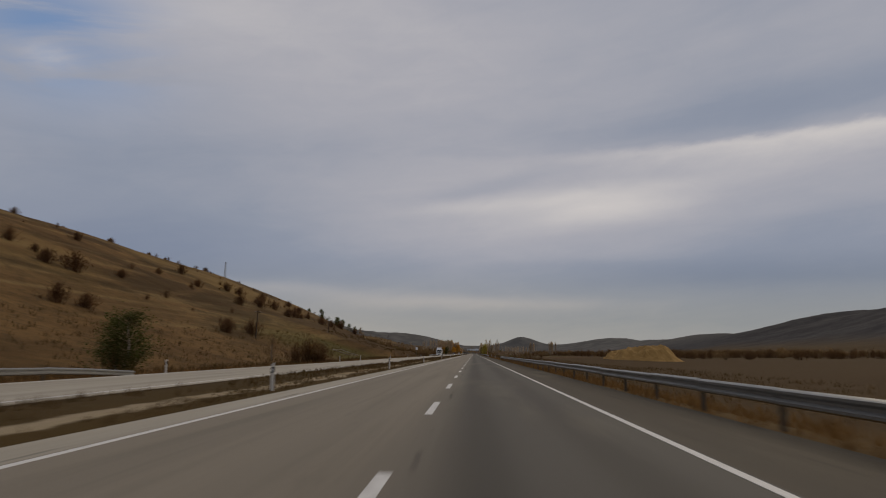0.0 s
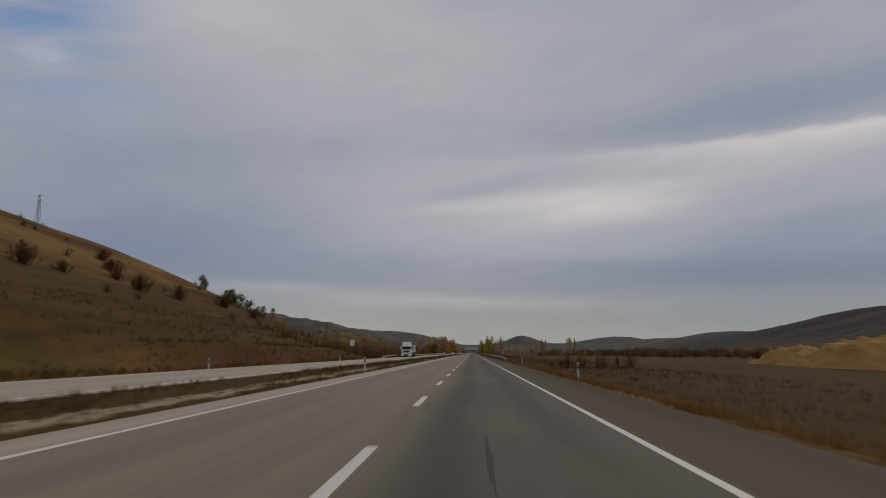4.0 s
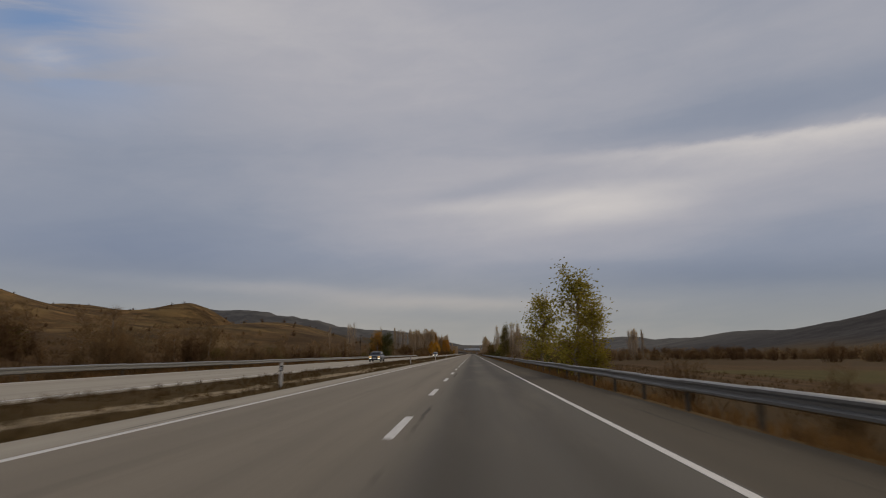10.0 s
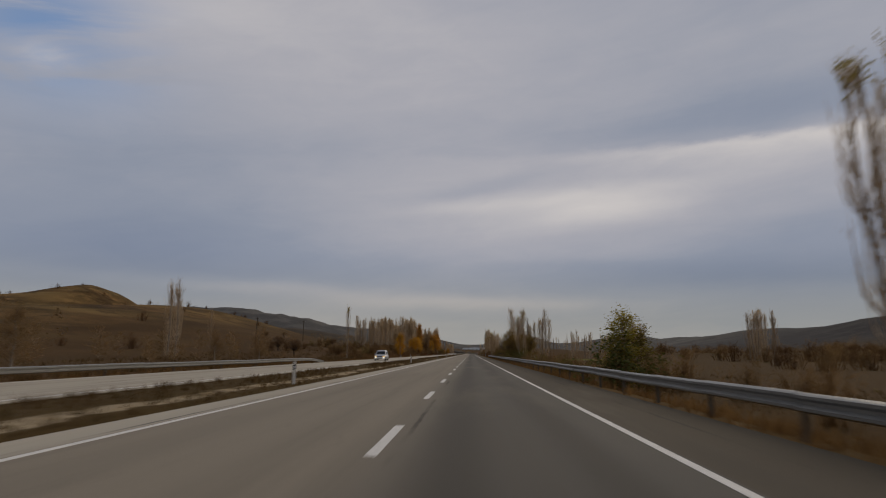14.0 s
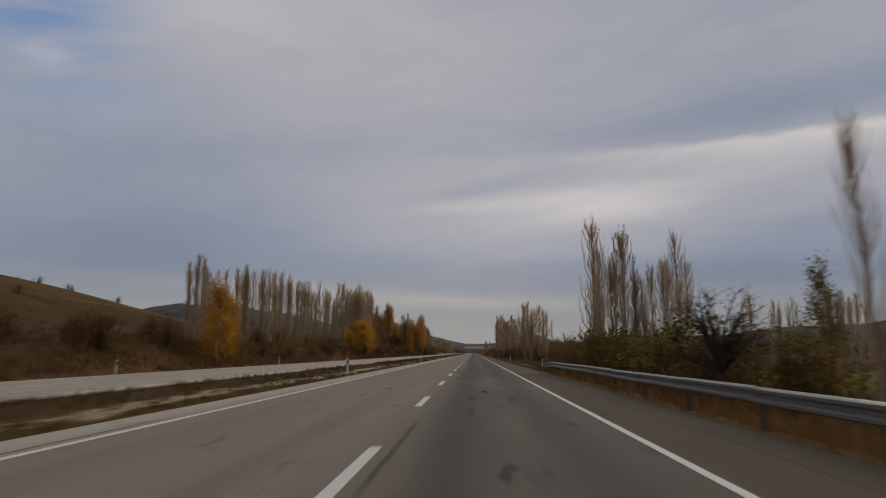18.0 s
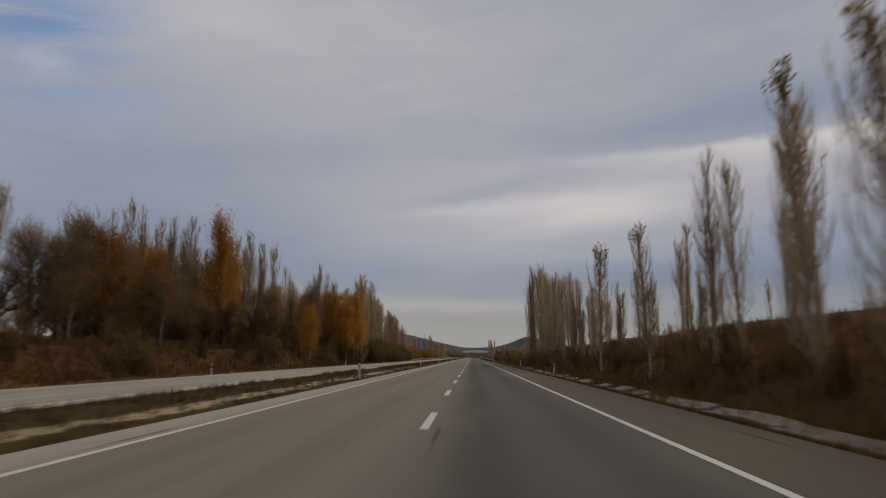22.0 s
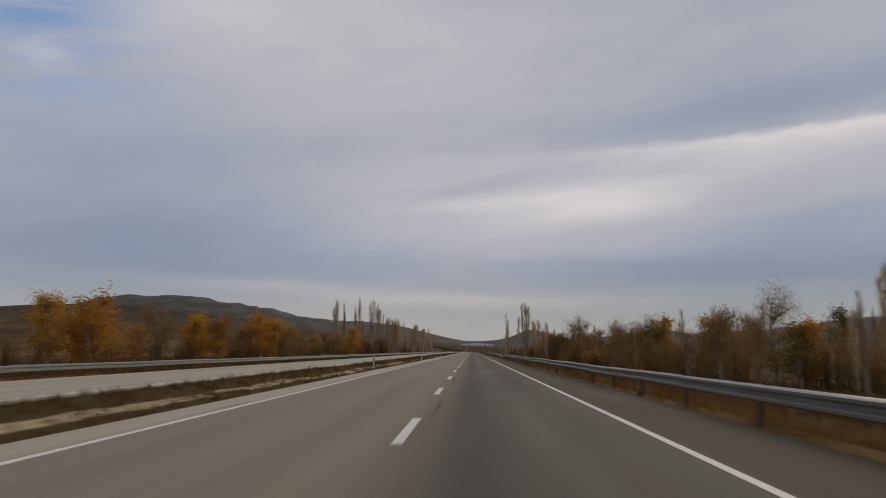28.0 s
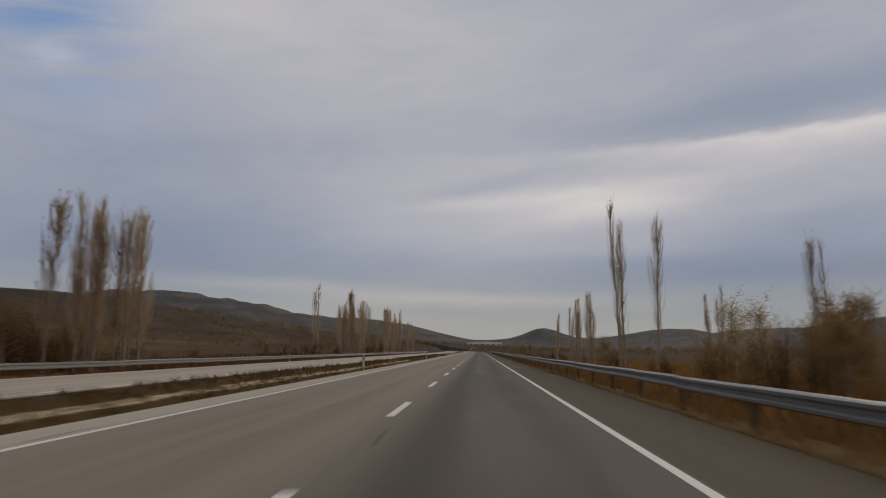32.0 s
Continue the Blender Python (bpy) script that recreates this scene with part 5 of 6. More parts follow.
for i in range(14):
    leafy(rng.choice(("brown", "olive", "brown", "rusty", "brown")), rng.uniform(11.5, 15), rng.uniform(1120, 1137), rng.uniform(3.5, 4.7), 0.9)
poplar_to(11.6, 1139.5, 6.4, FAN_BARE, 0.9)
poplar(10.9, 1136, 6.6, 1, 1.3)
poplar(12.4, 1138, 5.6, 0, 1.3)
poplar(10.8, 1118, 5.9, 4, 0.8)
poplar(11.0, 1220.5, 12.4, 5, 0.65)
poplar(14.0, 1222.6, 12.0, 2, 0.65)
poplar(20.5, 1182, 5.0, 4, 0.8)
poplar_to(36.4, 1241, 12.2, 4, 0.8)
for x, y, h in ((21.9, 1228.5, 7.4), (23.4, 1226.5, 6.8), (24.8, 1230, 6.4), (23.0, 1231, 6.6)):
    leafy("pale", x, y, h * 0.92, 0.8)
for x, y, h in ((11, 1236, 7.4), (11.8, 1240, 8), (12, 1247, 7.6), (12.5, 1254, 8.2), (13, 1262, 7.6), (11.5, 1266, 7), (14, 1250, 6.5), (17.5, 1206, 7.5), (18.6, 1222, 6.8), (18.9, 1225, 6.2)):
    poplar(x, y, h, wide=0.8)
for x, y, h, k in ((19.5, 1208, 4.8, "brown"), (22.5, 1211, 5.2, "brown"), (24, 1216, 5, "rusty"), (12, 1232, 3.2, "brown"), (9.5, 1290, 3.6, "brown")):
    leafy(k, x, y, h)
for i in range(40):
    y = rng.uniform(1145, 1330)
    shrub(rng.choice(("brown", "dark", "brown", "dark")), rng.uniform(9.5, 20), y, rng.uniform(1.0, 2.0))

# left-hand side
leafy("green", -25.2, 46, 4.6, 1.35)
leafy("green", -26.8, 47.5, 4.2, 1.35)
shrub("green", -25.8, 45.2, 3.0, 1.0)
shrub("brown", -22.6, 92, 3.4, 0.8)
for x, y, h in ((-21.6, 91, 2.6), (-23.8, 91, 3.3), (-24.0, 94, 3.6), (-25.4, 92.5, 3.4), (-26.6, 95, 3.2), (-22.4, 95, 3.0)):
    shrub("dark", x, y, h, 0.9)
shrub("rusty", -23.6, 94, 2.8, 0.8)
leafy("brown", -29, 92, 3.6, 1.3)
for x, y, h, k in ((-45, 410, 5, "brown"), (-60, 465, 6, "brown"), (-33, 430, 3.2, "brown"), (-38, 452, 4, "brown"),
                   (-21.7, 525.6, 6.2, "green"), (-22.9, 527, 5.8, "green"), (-24.4, 526, 6.8, "yellow"), (-25.6, 528, 5.6, "olive"), (-26, 570, 3.6, "brown"), (-40, 560, 5.5, "brown"), (-30, 596, 4.4, "brown")):
    leafy(k, x, y, h)
for x, y, h in ((-23.6, 527, 7.8), (-44, 600, 12), (-46, 602, 11.5), (-47, 604, 11), (-45.2, 603, 10.5), (-62, 640, 9), (-50, 628, 8)):
    poplar(x, y, h)
for i in range(80):
    y = rng.uniform(345, 690)
    leafy("brown", -rng.uniform(27, 60), y, rng.uniform(2.0, 4.4), 1.2, True)
for x, y, top, wide in ((-33, 371.5, 5.0, 1.3), (-33.5, 384, 4.9, 1.6), (-31, 390, 3.9, 1.5), (-40, 414, 4.3, 1.5), (-60, 693, 6.0, 1.3), (-63, 722, 6.4, 1.3), (-50, 738, 6.2, 1.3), (-47, 712, 5.0, 1.4), (-41, 690, 4.6, 1.4), (-44, 652, 5.2, 1.2), (-37, 640, 4.2, 1.4)):
    dome("bare", x, y, max(top, gz(x, y) + 1.9) if y > 600 else gz(x, y) + 2.2, wide)
for i in range(30):
    shrub(rng.choice(("brown", "dark", "olive", "brown")), -rng.uniform(20.8, 23.2), rng.uniform(919, 1000), rng.uniform(3.2, 4.8), 0.85)
leafy("yellow", -21.6, 705.5, 6.8, 0.9)
leafy("yellow", -22.4, 709, 5.6)
for x, y, h in ((-22.8, 786, 4.8), (-23.4, 790, 6.3), (-24.6, 793, 6.2), (-23.2, 797, 5.4), (-26.0, 791, 5.0), (-25.2, 783, 3.8)):
    leafy("yellow", x, y, h, 1.3)
# clumps of young poplars, a tall stand set back, then two groves running back from the road
for i in range(12):
    y = 728 + i * 5.2
    for _ in range(3):
        poplar(-32.0 - rng.uniform(0, 4), y + rng.uniform(-1.2, 1.2), rng.uniform(9.0, 10.8) + i * 0.3)
for i in range(40):
    poplar(-27.2 - rng.uniform(0, 6.5), rng.uniform(804, 832), rng.uniform(12.8, 15.6), wide=1.0)
for i in range(34):
    u = rng.random()
    poplar(-36.0 - 20 * u, rng.uniform(806, 850) + 4 * u, rng.uniform(12.2, 15.2), wide=1.0)
for i in range(46):
    poplar(-29.0 - rng.uniform(0, 17), rng.uniform(862, 898), rng.uniform(12.0, 15.5), wide=1.0)
for i in range(24):
    leafy(rng.choice(("brown", "brown", "rusty", "brown", "brown")), -29.0 - rng.uniform(0, 16), rng.uniform(860, 892), rng.uniform(8.0, 13.0), 0.75)
for i in range(26):
    leafy("brown", -27.5 - rng.uniform(0, 15), rng.uniform(856, 894), rng.uniform(4.5, 7.4), 1.15)
for x, y, h in ((-26.6, 862, 4.6), (-27.2, 868, 5.4), (-26.2, 875, 4.8), (-27.0, 882, 5.2), (-26.4, 889, 4.2)):
    dome("bare", x, y, gz(x, y) + h, 0.9)
leafy("rusty", -28.5, 869.5, 14.8, 0.46)
leafy("rusty", -30.0, 876, 13.0, 0.5)
for i in range(13):
    leafy(rng.choice(("rusty", "brown", "brown", "yellow", "brown", "rusty")), -22.0 - 3.2 - rng.uniform(0, 15), rng.uniform(903, 926), rng.uniform(8.0, 12.0), 0.62)
for x, y, h, k in ((-21.4, 906, 10.4, "rusty"), (-21.2, 912, 12.0, "rusty"), (-22.2, 917, 12.0, "yellow"), (-23.6, 909, 11.0, "rusty"), (-22.8, 888.2, 7.4, "yellow"), (-23.8, 890, 6.4, "rusty")):
    leafy(k, x, y, h, 0.72)
for i in range(14):
    poplar(-25.5 - rng.uniform(0, 11), rng.uniform(903, 926), rng.uniform(12.0, 14.5), wide=0.9)
for x, y, top, wide in ((-21.8, 924.6, 16.6, 1.3), (-22.6, 926, 15.8, 1.2), (-21.4, 923.2, 14.8, 1.2), (-22.4, 932, 15.0, 1.3), (-21.8, 940.3, 17.0, 1.3), (-22.6, 941.5, 14.0, 1.1)):
    poplar_to(x, y, top, 2 if wide > 1.25 else None, wide)
for i in range(20):
    y = rng.uniform(935, 1033)
    poplar(-26.4 - rng.uniform(0, 8), y, float(np.interp(y, [926, 945, 958, 975, 990, 1010, 1033], [16.0, 14.2, 14.8, 15.2, 13.8, 12.4, 10.5])) * rng.uniform(0.8, 1.0))
for i in range(54):
    y = 926 + i * 2.0
    top = float(np.interp(y, [926, 945, 958, 975, 990, 1010, 1033], [14.0, 13.4, 14.8, 15.2, 13.8, 12.4, 10.5]))
    poplar(-23.2 - rng.uniform(0, 3), y, top * rng.uniform(0.8, 1.02), wide=1.15)
for i in range(100):
    y = rng.uniform(640, 1036)
    shrub(rng.choice(("brown", "brown", "dark", "brown")), -rng.uniform(21.6, 27), y, rng.uniform(1.4, 3.0) * (1.25 if y > 900 else 1))
for i in range(34):
    shrub(rng.choice(("dark", "brown", "brown", "brown", "olive")), -rng.uniform(22, 25), 905 + i * 3.8, rng.uniform(2.6, 4.4))
dome("thorn", -34.2, 843.6, 8.4, 0.75)
poplar(-22.5, 1047, 8.4)
poplar(-24, 1049, 7)
for i in range(20):
    y = 1062 + 3.4 * i
    leafy(rng.choice(("rusty", "brown", "rusty", "yellow", "brown")), -rng.uniform(27, 40), y, rng.uniform(4, 6.2), 1.15)
for x, y, h, k in ((-29, 1109, 6.4, "rusty"), (-31, 1113, 6.0, "rusty"), (-30, 1118, 6.2, "rusty"), (-28, 1114, 5.4, "rusty"), (-21.8, 1140, 5.4, "yellow"), (-33, 1098, 5.2, "rusty")):
    leafy(k, x, y, h, 1.2)
for x, y, top, wide in ((-34.0, 1180.5, 11.6, 0.75), (-33.7, 1181.3, 13.8, 0.7), (-33.2, 1180.9, 13.0, 0.6), (-31.4, 1180.5, 12.4, 0.55), (-29.0, 1183.5, 11.3, 0.6), (-28.4, 1183.4, 13.8, 0.62), (-27.6, 1184.2, 8.6, 0.6),
                        (-25.6, 1186, 13.6, 0.62), (-25.9, 1190, 13.8, 0.7), (-26.3, 1189.4, 12.6, 0.55), (-25.0, 1193.8, 12.9, 0.75), (-25.0, 1197.6, 11.8, 0.75), (-23.9, 1197, 10.7, 0.75)):
    poplar_to(x, y, top, None, wide, True)
for x, y, h in ((-22.5, 1209.5, 10.2), (-23.2, 1211, 9.9), (-24.0, 1210, 10.6), (-22.0, 1212.5, 9.7), (-25.0, 1213, 10.3), (-21.6, 1213.6, 10), (-22.8, 1214.4, 9.6), (-24.6, 1208.6, 9.9), (-23.6, 1214, 10.1)):
    poplar(x, y, h)
for i in range(30):
    y = 1285 + i * 3.6
    poplar(-rng.uniform(22, 30), y, rng.uniform(8, 12.5))
for i in range(4):
    poplar(-24, 1408 + i * 3, 9 + i % 2)
for i in range(50):
    y = rng.uniform(1060, 1420)
    shrub(rng.choice(("brown", "brown", "dark" if y > 1145 else "rusty")), -rng.uniform(23, 40), y, rng.uniform(1.6, 3.0))
for i in range(70):
    shrub(rng.choice(("dark", "dark", "brown")), -rng.uniform(23.5, 33), 1146 + i * 1.05, rng.uniform(2.4, 4.2))
for i in range(36):
    shrub(rng.choice(("dark", "olive", "dark", "brown")), -rng.uniform(24.4, 46), rng.uniform(650, 706), rng.uniform(1.5, 2.8), 1.2)
# the hedge behind the strip of winter wheat
for i in range(60):
    shrub(rng.choice(("brown", "dark", "brown", "olive")), rng.uniform(12.5, 72), rng.uniform(998, 1030), rng.uniform(2.0, 3.8), 1.2)
# young poplars scattered in the scrub below the road
for i in range(13):
    poplar_to(17.5 + 0.82 * i + rng.uniform(-0.8, 0.8), rng.uniform(1176, 1190) + 0.6 * i, rng.uniform(4.6, 6.8), None, 0.6)
# the thicket between the far rail and the foot of the hill
for i in range(120):
    y = rng.uniform(300, 520)
    shrub(rng.choice(("dark", "brown", "dark", "brown", "olive")), -rng.uniform(23.5, 40), y, rng.uniform(1.5, 3.2) * (1.0 if y < 430 else 0.8), 1.1)
# hedges and thickets between the fields of the valley
for y0, x0, x1, n, h0, h1 in ((120, 90, 260, 60, 2.0, 3.6), (250, 70, 230, 70, 2.2, 4.0), (370, 105, 280, 90, 3.0, 5.6), (450, 70, 150, 46, 2.2, 4.0), (520, 90, 300, 90, 3.2, 6.0), (600, 40, 190, 80, 2.2, 4.4), (680, 60, 280, 80, 3.0, 5.4), (790, 60, 260, 60, 3.0, 5.0), (1010, 70, 260, 60, 3.0, 5.0)):
    for i in range(n):
        k = rng.random()
        shrub(rng.choice(("dark", "dark", "brown")), x0 + (x1 - x0) * k, y0 + 45 * k + rng.gauss(0, 20), rng.uniform(h0, h1), 1.4)
# scattered oaks and scrub on the hillside
for i in range(70):
    y = rng.uniform(60, 330)
    q = rng.random() ** 0.7
    x = -45 - 86 * q
    w = rng.uniform(1.2, 3.4)
    FAR_TREES.append((SHRUBS_FAR["scrub"][0], x, y, w / 3, w / 3.8, rng.uniform(0, 6.283)))
# round bushes on the slope, and small oaks and pines along its crest
for x, y, w in ((-79.2, 104.5, 3.2), (-75.2, 105.5, 2.2), (-69.6, 100.5, 3.7), (-67.6, 105, 5.5), (-50.8, 76, 4.0), (-49.5, 80, 3.2), (-69.9, 124, 2.8), (-94.6, 147, 3.4), (-80.6, 160, 2.4), (-87.3, 187, 4.5),
                (-76.9, 175.5, 3.4), (-79.5, 203, 4.4), (-67, 182, 4.8), (-67.4, 200.5, 4.6), (-81.3, 279.5, 4.0), (-67.8, 262, 4.3), (-44.9, 115.5, 4.3), (-44.6, 128, 4.8), (-77.8, 210.5, 4.6), (-71.8, 210, 3.1),
                (-74.4, 219, 2.6), (-76.1, 228.5, 5.1), (-69.7, 222, 4.7), (-61.5, 212, 5.4), (-64.9, 231.5, 4.9), (-65.1, 241.5, 2.9), (-74, 270.5, 4.4), (-61.4, 258.5, 5.0), (-60.7, 273.5, 5.2), (-62.8, 303.5, 5.5), (-58, 312, 4.5)):
    shrub("hill", x, y, 0.62 * w)
for x, y, h in ((-68.0, 322, 4.4), (-66.4, 325, 4.0), (-69.6, 327, 4.2), (-62.4, 322, 3.6), (-60.5, 327, 3.4), (-76.5, 321.5, 4.2)):
    leafy("green", x, y, h, 1.2)
for x, y, h in ((-94, 365, 3.6), (-86, 365, 3.6), (-84, 368, 2.8), (-79, 366, 3.2), (-76, 369, 2.6)):
    leafy("green", x, y, h, 1.25)
leafy("brown", -57.5, 327, 4.2, 0.8)
y = 92.0
while y < 300:
    shrub("hill", float(np.interp(y, [0, 330], [-128, -127])) + rng.uniform(-2, 2), y, rng.uniform(1.3, 2.7), rng.uniform(0.8, 1.1))
    y += rng.choice((2.5, 4.0, 9.0, 14.0, 22.0))


def far_wood():
    """Distant thickets and tree rows on the valley floor, joined: thousands of upright clumps."""
    r = random.Random(5)
    b = Build()

    def clump(x, y, h):
        z = gz(x, y)
        for _ in range(30):
            px, py, pz = x + r.gauss(0, h * 0.28), y + r.gauss(0, h * 0.28), z + abs(r.gauss(0.38, 0.24)) * h
            s = h * r.uniform(0.05, 0.12)
            u = Vector((r.gauss(0, 1), r.gauss(0, 1), r.gauss(0, 1))).normalized() * s
            w = u.orthogonal().normalized() * s * 0.8
            p = Vector((px, py, pz))
            b.face(tuple(p - u), tuple(p + w), tuple(p + u), tuple(p - w))
        b.spike(Vector((x, y, z - 0.3)), Vector((x, y, z + h * 0.9)), 0.06)

    for _ in range(1500):
        y = r.uniform(1430, 2600)
        side = r.choice((-1, 1))
        clump(float(bend(y)) + side * r.uniform(12 if side > 0 else 26, 220), y, r.uniform(2.5, 6))
    for _ in range(70):
        cx, cy, run = r.uniform(95, 330), r.uniform(200, 1500), r.uniform(6, 40)
        for _ in range(int(run)):
            clump(cx + r.gauss(0, 1) * run * 0.5, cy + r.gauss(0, 1) * 5, r.uniform(1.8, 4.2))
    for _ in range(40):
        cx, cy = -r.uniform(60, 220), r.uniform(560, 1500)
        for _ in range(10):
            clump(cx + r.gauss(0, 8), cy + r.gauss(0, 8), r.uniform(1.8, 4.2))
    return structure("distant_trees", b, SCRUB, "distant brown thickets and tree rows on the valley floor", "woods", kind="stuff")


far_wood()


def joined(name, label, items, mats):
    """Many plants in one mesh. items: (meshes, x, y, scale across, scale up, turn)."""
    vs, fs, ms, n = [], [], [], 0
    slot = {m.name: i for i, m in enumerate(mats)}
    for meshes, x, y, sx, sz, turn in items:
        c, s = math.cos(turn), math.sin(turn)
        for me in meshes:
            v = np.empty(len(me.vertices) * 3)
            me.vertices.foreach_get("co", v)
            v = (v.reshape(-1, 3) * (sx, sx, sz)) @ np.array([[c, s, 0], [-s, c, 0], [0, 0, 1]]) + (x, y, gz(x, y))
            vs.append(v)
            fs.extend([[i + n for i in p.vertices] for p in me.polygons])
            ms.append(np.full(len(me.polygons), slot[me.materials[0].name]))
            n += len(v)
    me = bpy.data.meshes.new(name)
    me.from_pydata(np.concatenate(vs), [], fs)
    for m in mats:
        me.materials.append(m)
    me.polygons.foreach_set("material_index", np.concatenate(ms).astype(np.int32))
    return tagged(new(name, me), label, "woods", kind="stuff")


joined("poplar_rows", "rows of bare grey-brown poplars standing behind the front trees",
       [(POPLARS_FAR[i % 6][:2], x, y, wide * h / 10, h / 10, turn) for x, y, h, i, wide, turn in FAR_POPLARS], [BARK, TWIG, TWIG_PALE])
for i in range(110):
    y = rng.uniform(500, 960)
    w = rng.uniform(2.5, 5.5)
    FAR_TREES.append((SHRUBS_FAR["scrub"][0], -rng.uniform(60, 330), y, w / 3, w / 3.6, rng.uniform(0, 6.283)))
joined("hillside_scrub", "low oak scrub scattered over the dry hillside", FAR_TREES, [TWIG, SCRUB, LEAF_GREEN, LEAF_ORANGE, SCRUB_HILL])
# suckers and brushwood under the poplar rows
for x0, x1, y0, y1, count, h0, h1 in ((-50, -34.0, 804, 852, 44, 2.2, 4.5), (-46, -28, 858, 898, 44, 2.5, 5.0), (-36, -21.8, 902, 932, 50, 2.2, 4.8), (-28, -22.2, 930, 1036, 150, 2.5, 5.4), (9.5, 14.5, 750, 905, 50, 1.2, 2.2), (12, 22, 905, 960, 26, 1.4, 2.6),
                                       (-36, -23, 705, 800, 34, 1.4, 2.8), (11, 24, 1060, 1140, 34, 2.0, 3.6), (-34, -23, 1060, 1210, 40, 1.8, 3.4), (9.5, 17, 500, 640, 60, 1.4, 2.6), (8.6, 13.5, 436, 510, 110, 1.8, 2.7), (-31, -24.5, 312, 425, 44, 2.6, 4.6), (-52, -29, 258, 335, 50, 1.2, 2.4), (11, 40, 1146, 1216, 70, 1.8, 3.6), (15, 60, 1040, 1066, 30, 2.0, 3.4), (11, 19, 716, 740, 12, 2.0, 3.5), (8.8, 13.5, 748, 782, 30, 2.4, 4.2), (7.8, 10.2, 884, 914, 26, 1.6, 2.7), (8.0, 10.0, 784, 884, 44, 1.0, 1.8)):
    for i in range(count):
        h = rng.uniform(h0, h1)
        THICKET.append((rng.choice(SHRUBS_FAR["brown"]), rng.uniform(x0, x1), rng.uniform(y0, y1), 0.8 * h / 2, h / 2, rng.uniform(0, 6.283)))
joined("undergrowth", "brown half-bare brushwood under the roadside trees", THICKET, [SCRUB, LEAF_ORANGE, LEAF_OLIVE, SCRUB_DARK, LEAF_GREEN])

# --- grass and weeds ------------------------------------------------------


def meadow(name, label, bands, mat, seed, y0=-20.0, y1=1330.0):
    """Blades of grass in tufts, joined. bands: x from, to, tufts a metre of road, height, spread of a tuft."""
    r = np.random.RandomState(seed)
    vs, n = [], 0
    for x0, x1, per, h, wide in bands:
        k = int(per * (y1 - y0))
        cx, cy = r.uniform(x0, x1, k), r.uniform(y0, y1, k)
        keep = np.sin(cx * 1.3 + cy * 0.21) + np.sin(cy * 0.083 + seed) + r.normal(0, 0.7, k) > -0.9
        keep &= ~((cx > 10.5) & (cy > 974) & (cy < 994))
        cx, cy = cx[keep], cy[keep]
        cz = height(cx, cy)
        for _ in range(5):
            m = len(cx)
            px, py = cx + r.normal(0, wide * 0.4, m), cy + r.normal(0, wide * 0.4, m)
            t, hh = r.uniform(0, 6.283, m), h * r.uniform(0.45, 1.15, m)
            w = 0.012 + 0.06 * hh
            ux, uy = np.cos(t) * w, np.sin(t) * w
            lx, ly = r.normal(0, 0.35, m) * hh, r.normal(0, 0.35, m) * hh
            tri = np.stack([np.column_stack([px - ux, py - uy, cz - 0.03]), np.column_stack([px + ux, py + uy, cz - 0.03]),
                            np.column_stack([px + lx, py + ly, cz + hh])], 1)
            vs.append(tri.reshape(-1, 3))
    v = np.concatenate(vs)
    me = bpy.data.meshes.new(name)
    me.from_pydata(v.tolist(), [], np.arange(len(v)).reshape(-1, 3).tolist())
    me.materials.append(mat)
    return tagged(new(name, me), label, "grass", kind="stuff")


meadow("kerb_grass", "dark olive grass in front of the gutter blocks", [(4.66, 5.15, 22.0, 0.10, 0.12), (5.6, 6.3, 16.0, 0.35, 0.25)], stalks("olive_grass", (0.06, 0.055, 0.024), (0.11, 0.092, 0.04), (0.075, 0.055, 0.026)), 14, 704, 945)
meadow("edge_grass", "short dry grass creeping over the edge of the shoulder", [(4.46, 4.74, 12.0, 0.06, 0.10), (-6.42, -6.2, 9.0, 0.06, 0.10)], GRASS_DRY, 15)
meadow("median_weeds", "dark dry weeds filling the median", [(-10.7, -7.5, 12.0, 0.22, 0.25), (-7.5, -6.34, 9.0, 0.12, 0.16)], GRASS_DARK, 3)
meadow("median_grass", "bleached grass along the median", [(-7.65, -7.1, 3.0, 0.08, 0.2)], GRASS_PALE, 4)
meadow("verge_grass", "dry brown grass on the verge behind the guard rail", [(4.75, 7.5, 10.0, 0.28, 0.3), (-23.5, -19.3, 7.0, 0.3, 0.35)], GRASS_DRY, 5)
meadow("verge_weeds", "tall dark weeds beyond the oncoming carriageway", [(-27.0, -20.5, 8.0, 0.5, 0.4)], GRASS_DARK, 6)
meadow("verge_tufts", "tall tan grass tufts behind the guard rail", [(5.3, 9.0, 7.0, 0.42, 0.4)], GRASS_DRY, 16)
meadow("bank_brushwood", "brown brushwood on the banks below the first poplars", [(-28.0, -20.3, 22.0, 0.7, 0.5), (6.2, 16.0, 30.0, 0.7, 0.5)], SCRUB_BANK, 11, 640, 772)
meadow("bank_scrub", "dark brown scrub on the banks below the poplars", [(-28.0, -20.3, 22.0, 0.7, 0.5), (6.2, 16.0, 30.0, 0.7, 0.5)], SCRUB_DARK, 21, 772, 920)
meadow("gutter_grass", "low dark grass between the shoulder and the gutter", [(4.5, 5.06, 26.0, 0.09, 0.10), (5.7, 6.2, 14.0, 0.2, 0.15)], GRASS_DARK, 22, 700, 945)
meadow("ditch_scrub", "dark brown scrub beside the ditch", [(-28.0, -20.3, 14.0, 0.6, 0.5), (6.6, 18.0, 30.0, 0.6, 0.5)], SCRUB_DARK, 12, 1040, 1215)
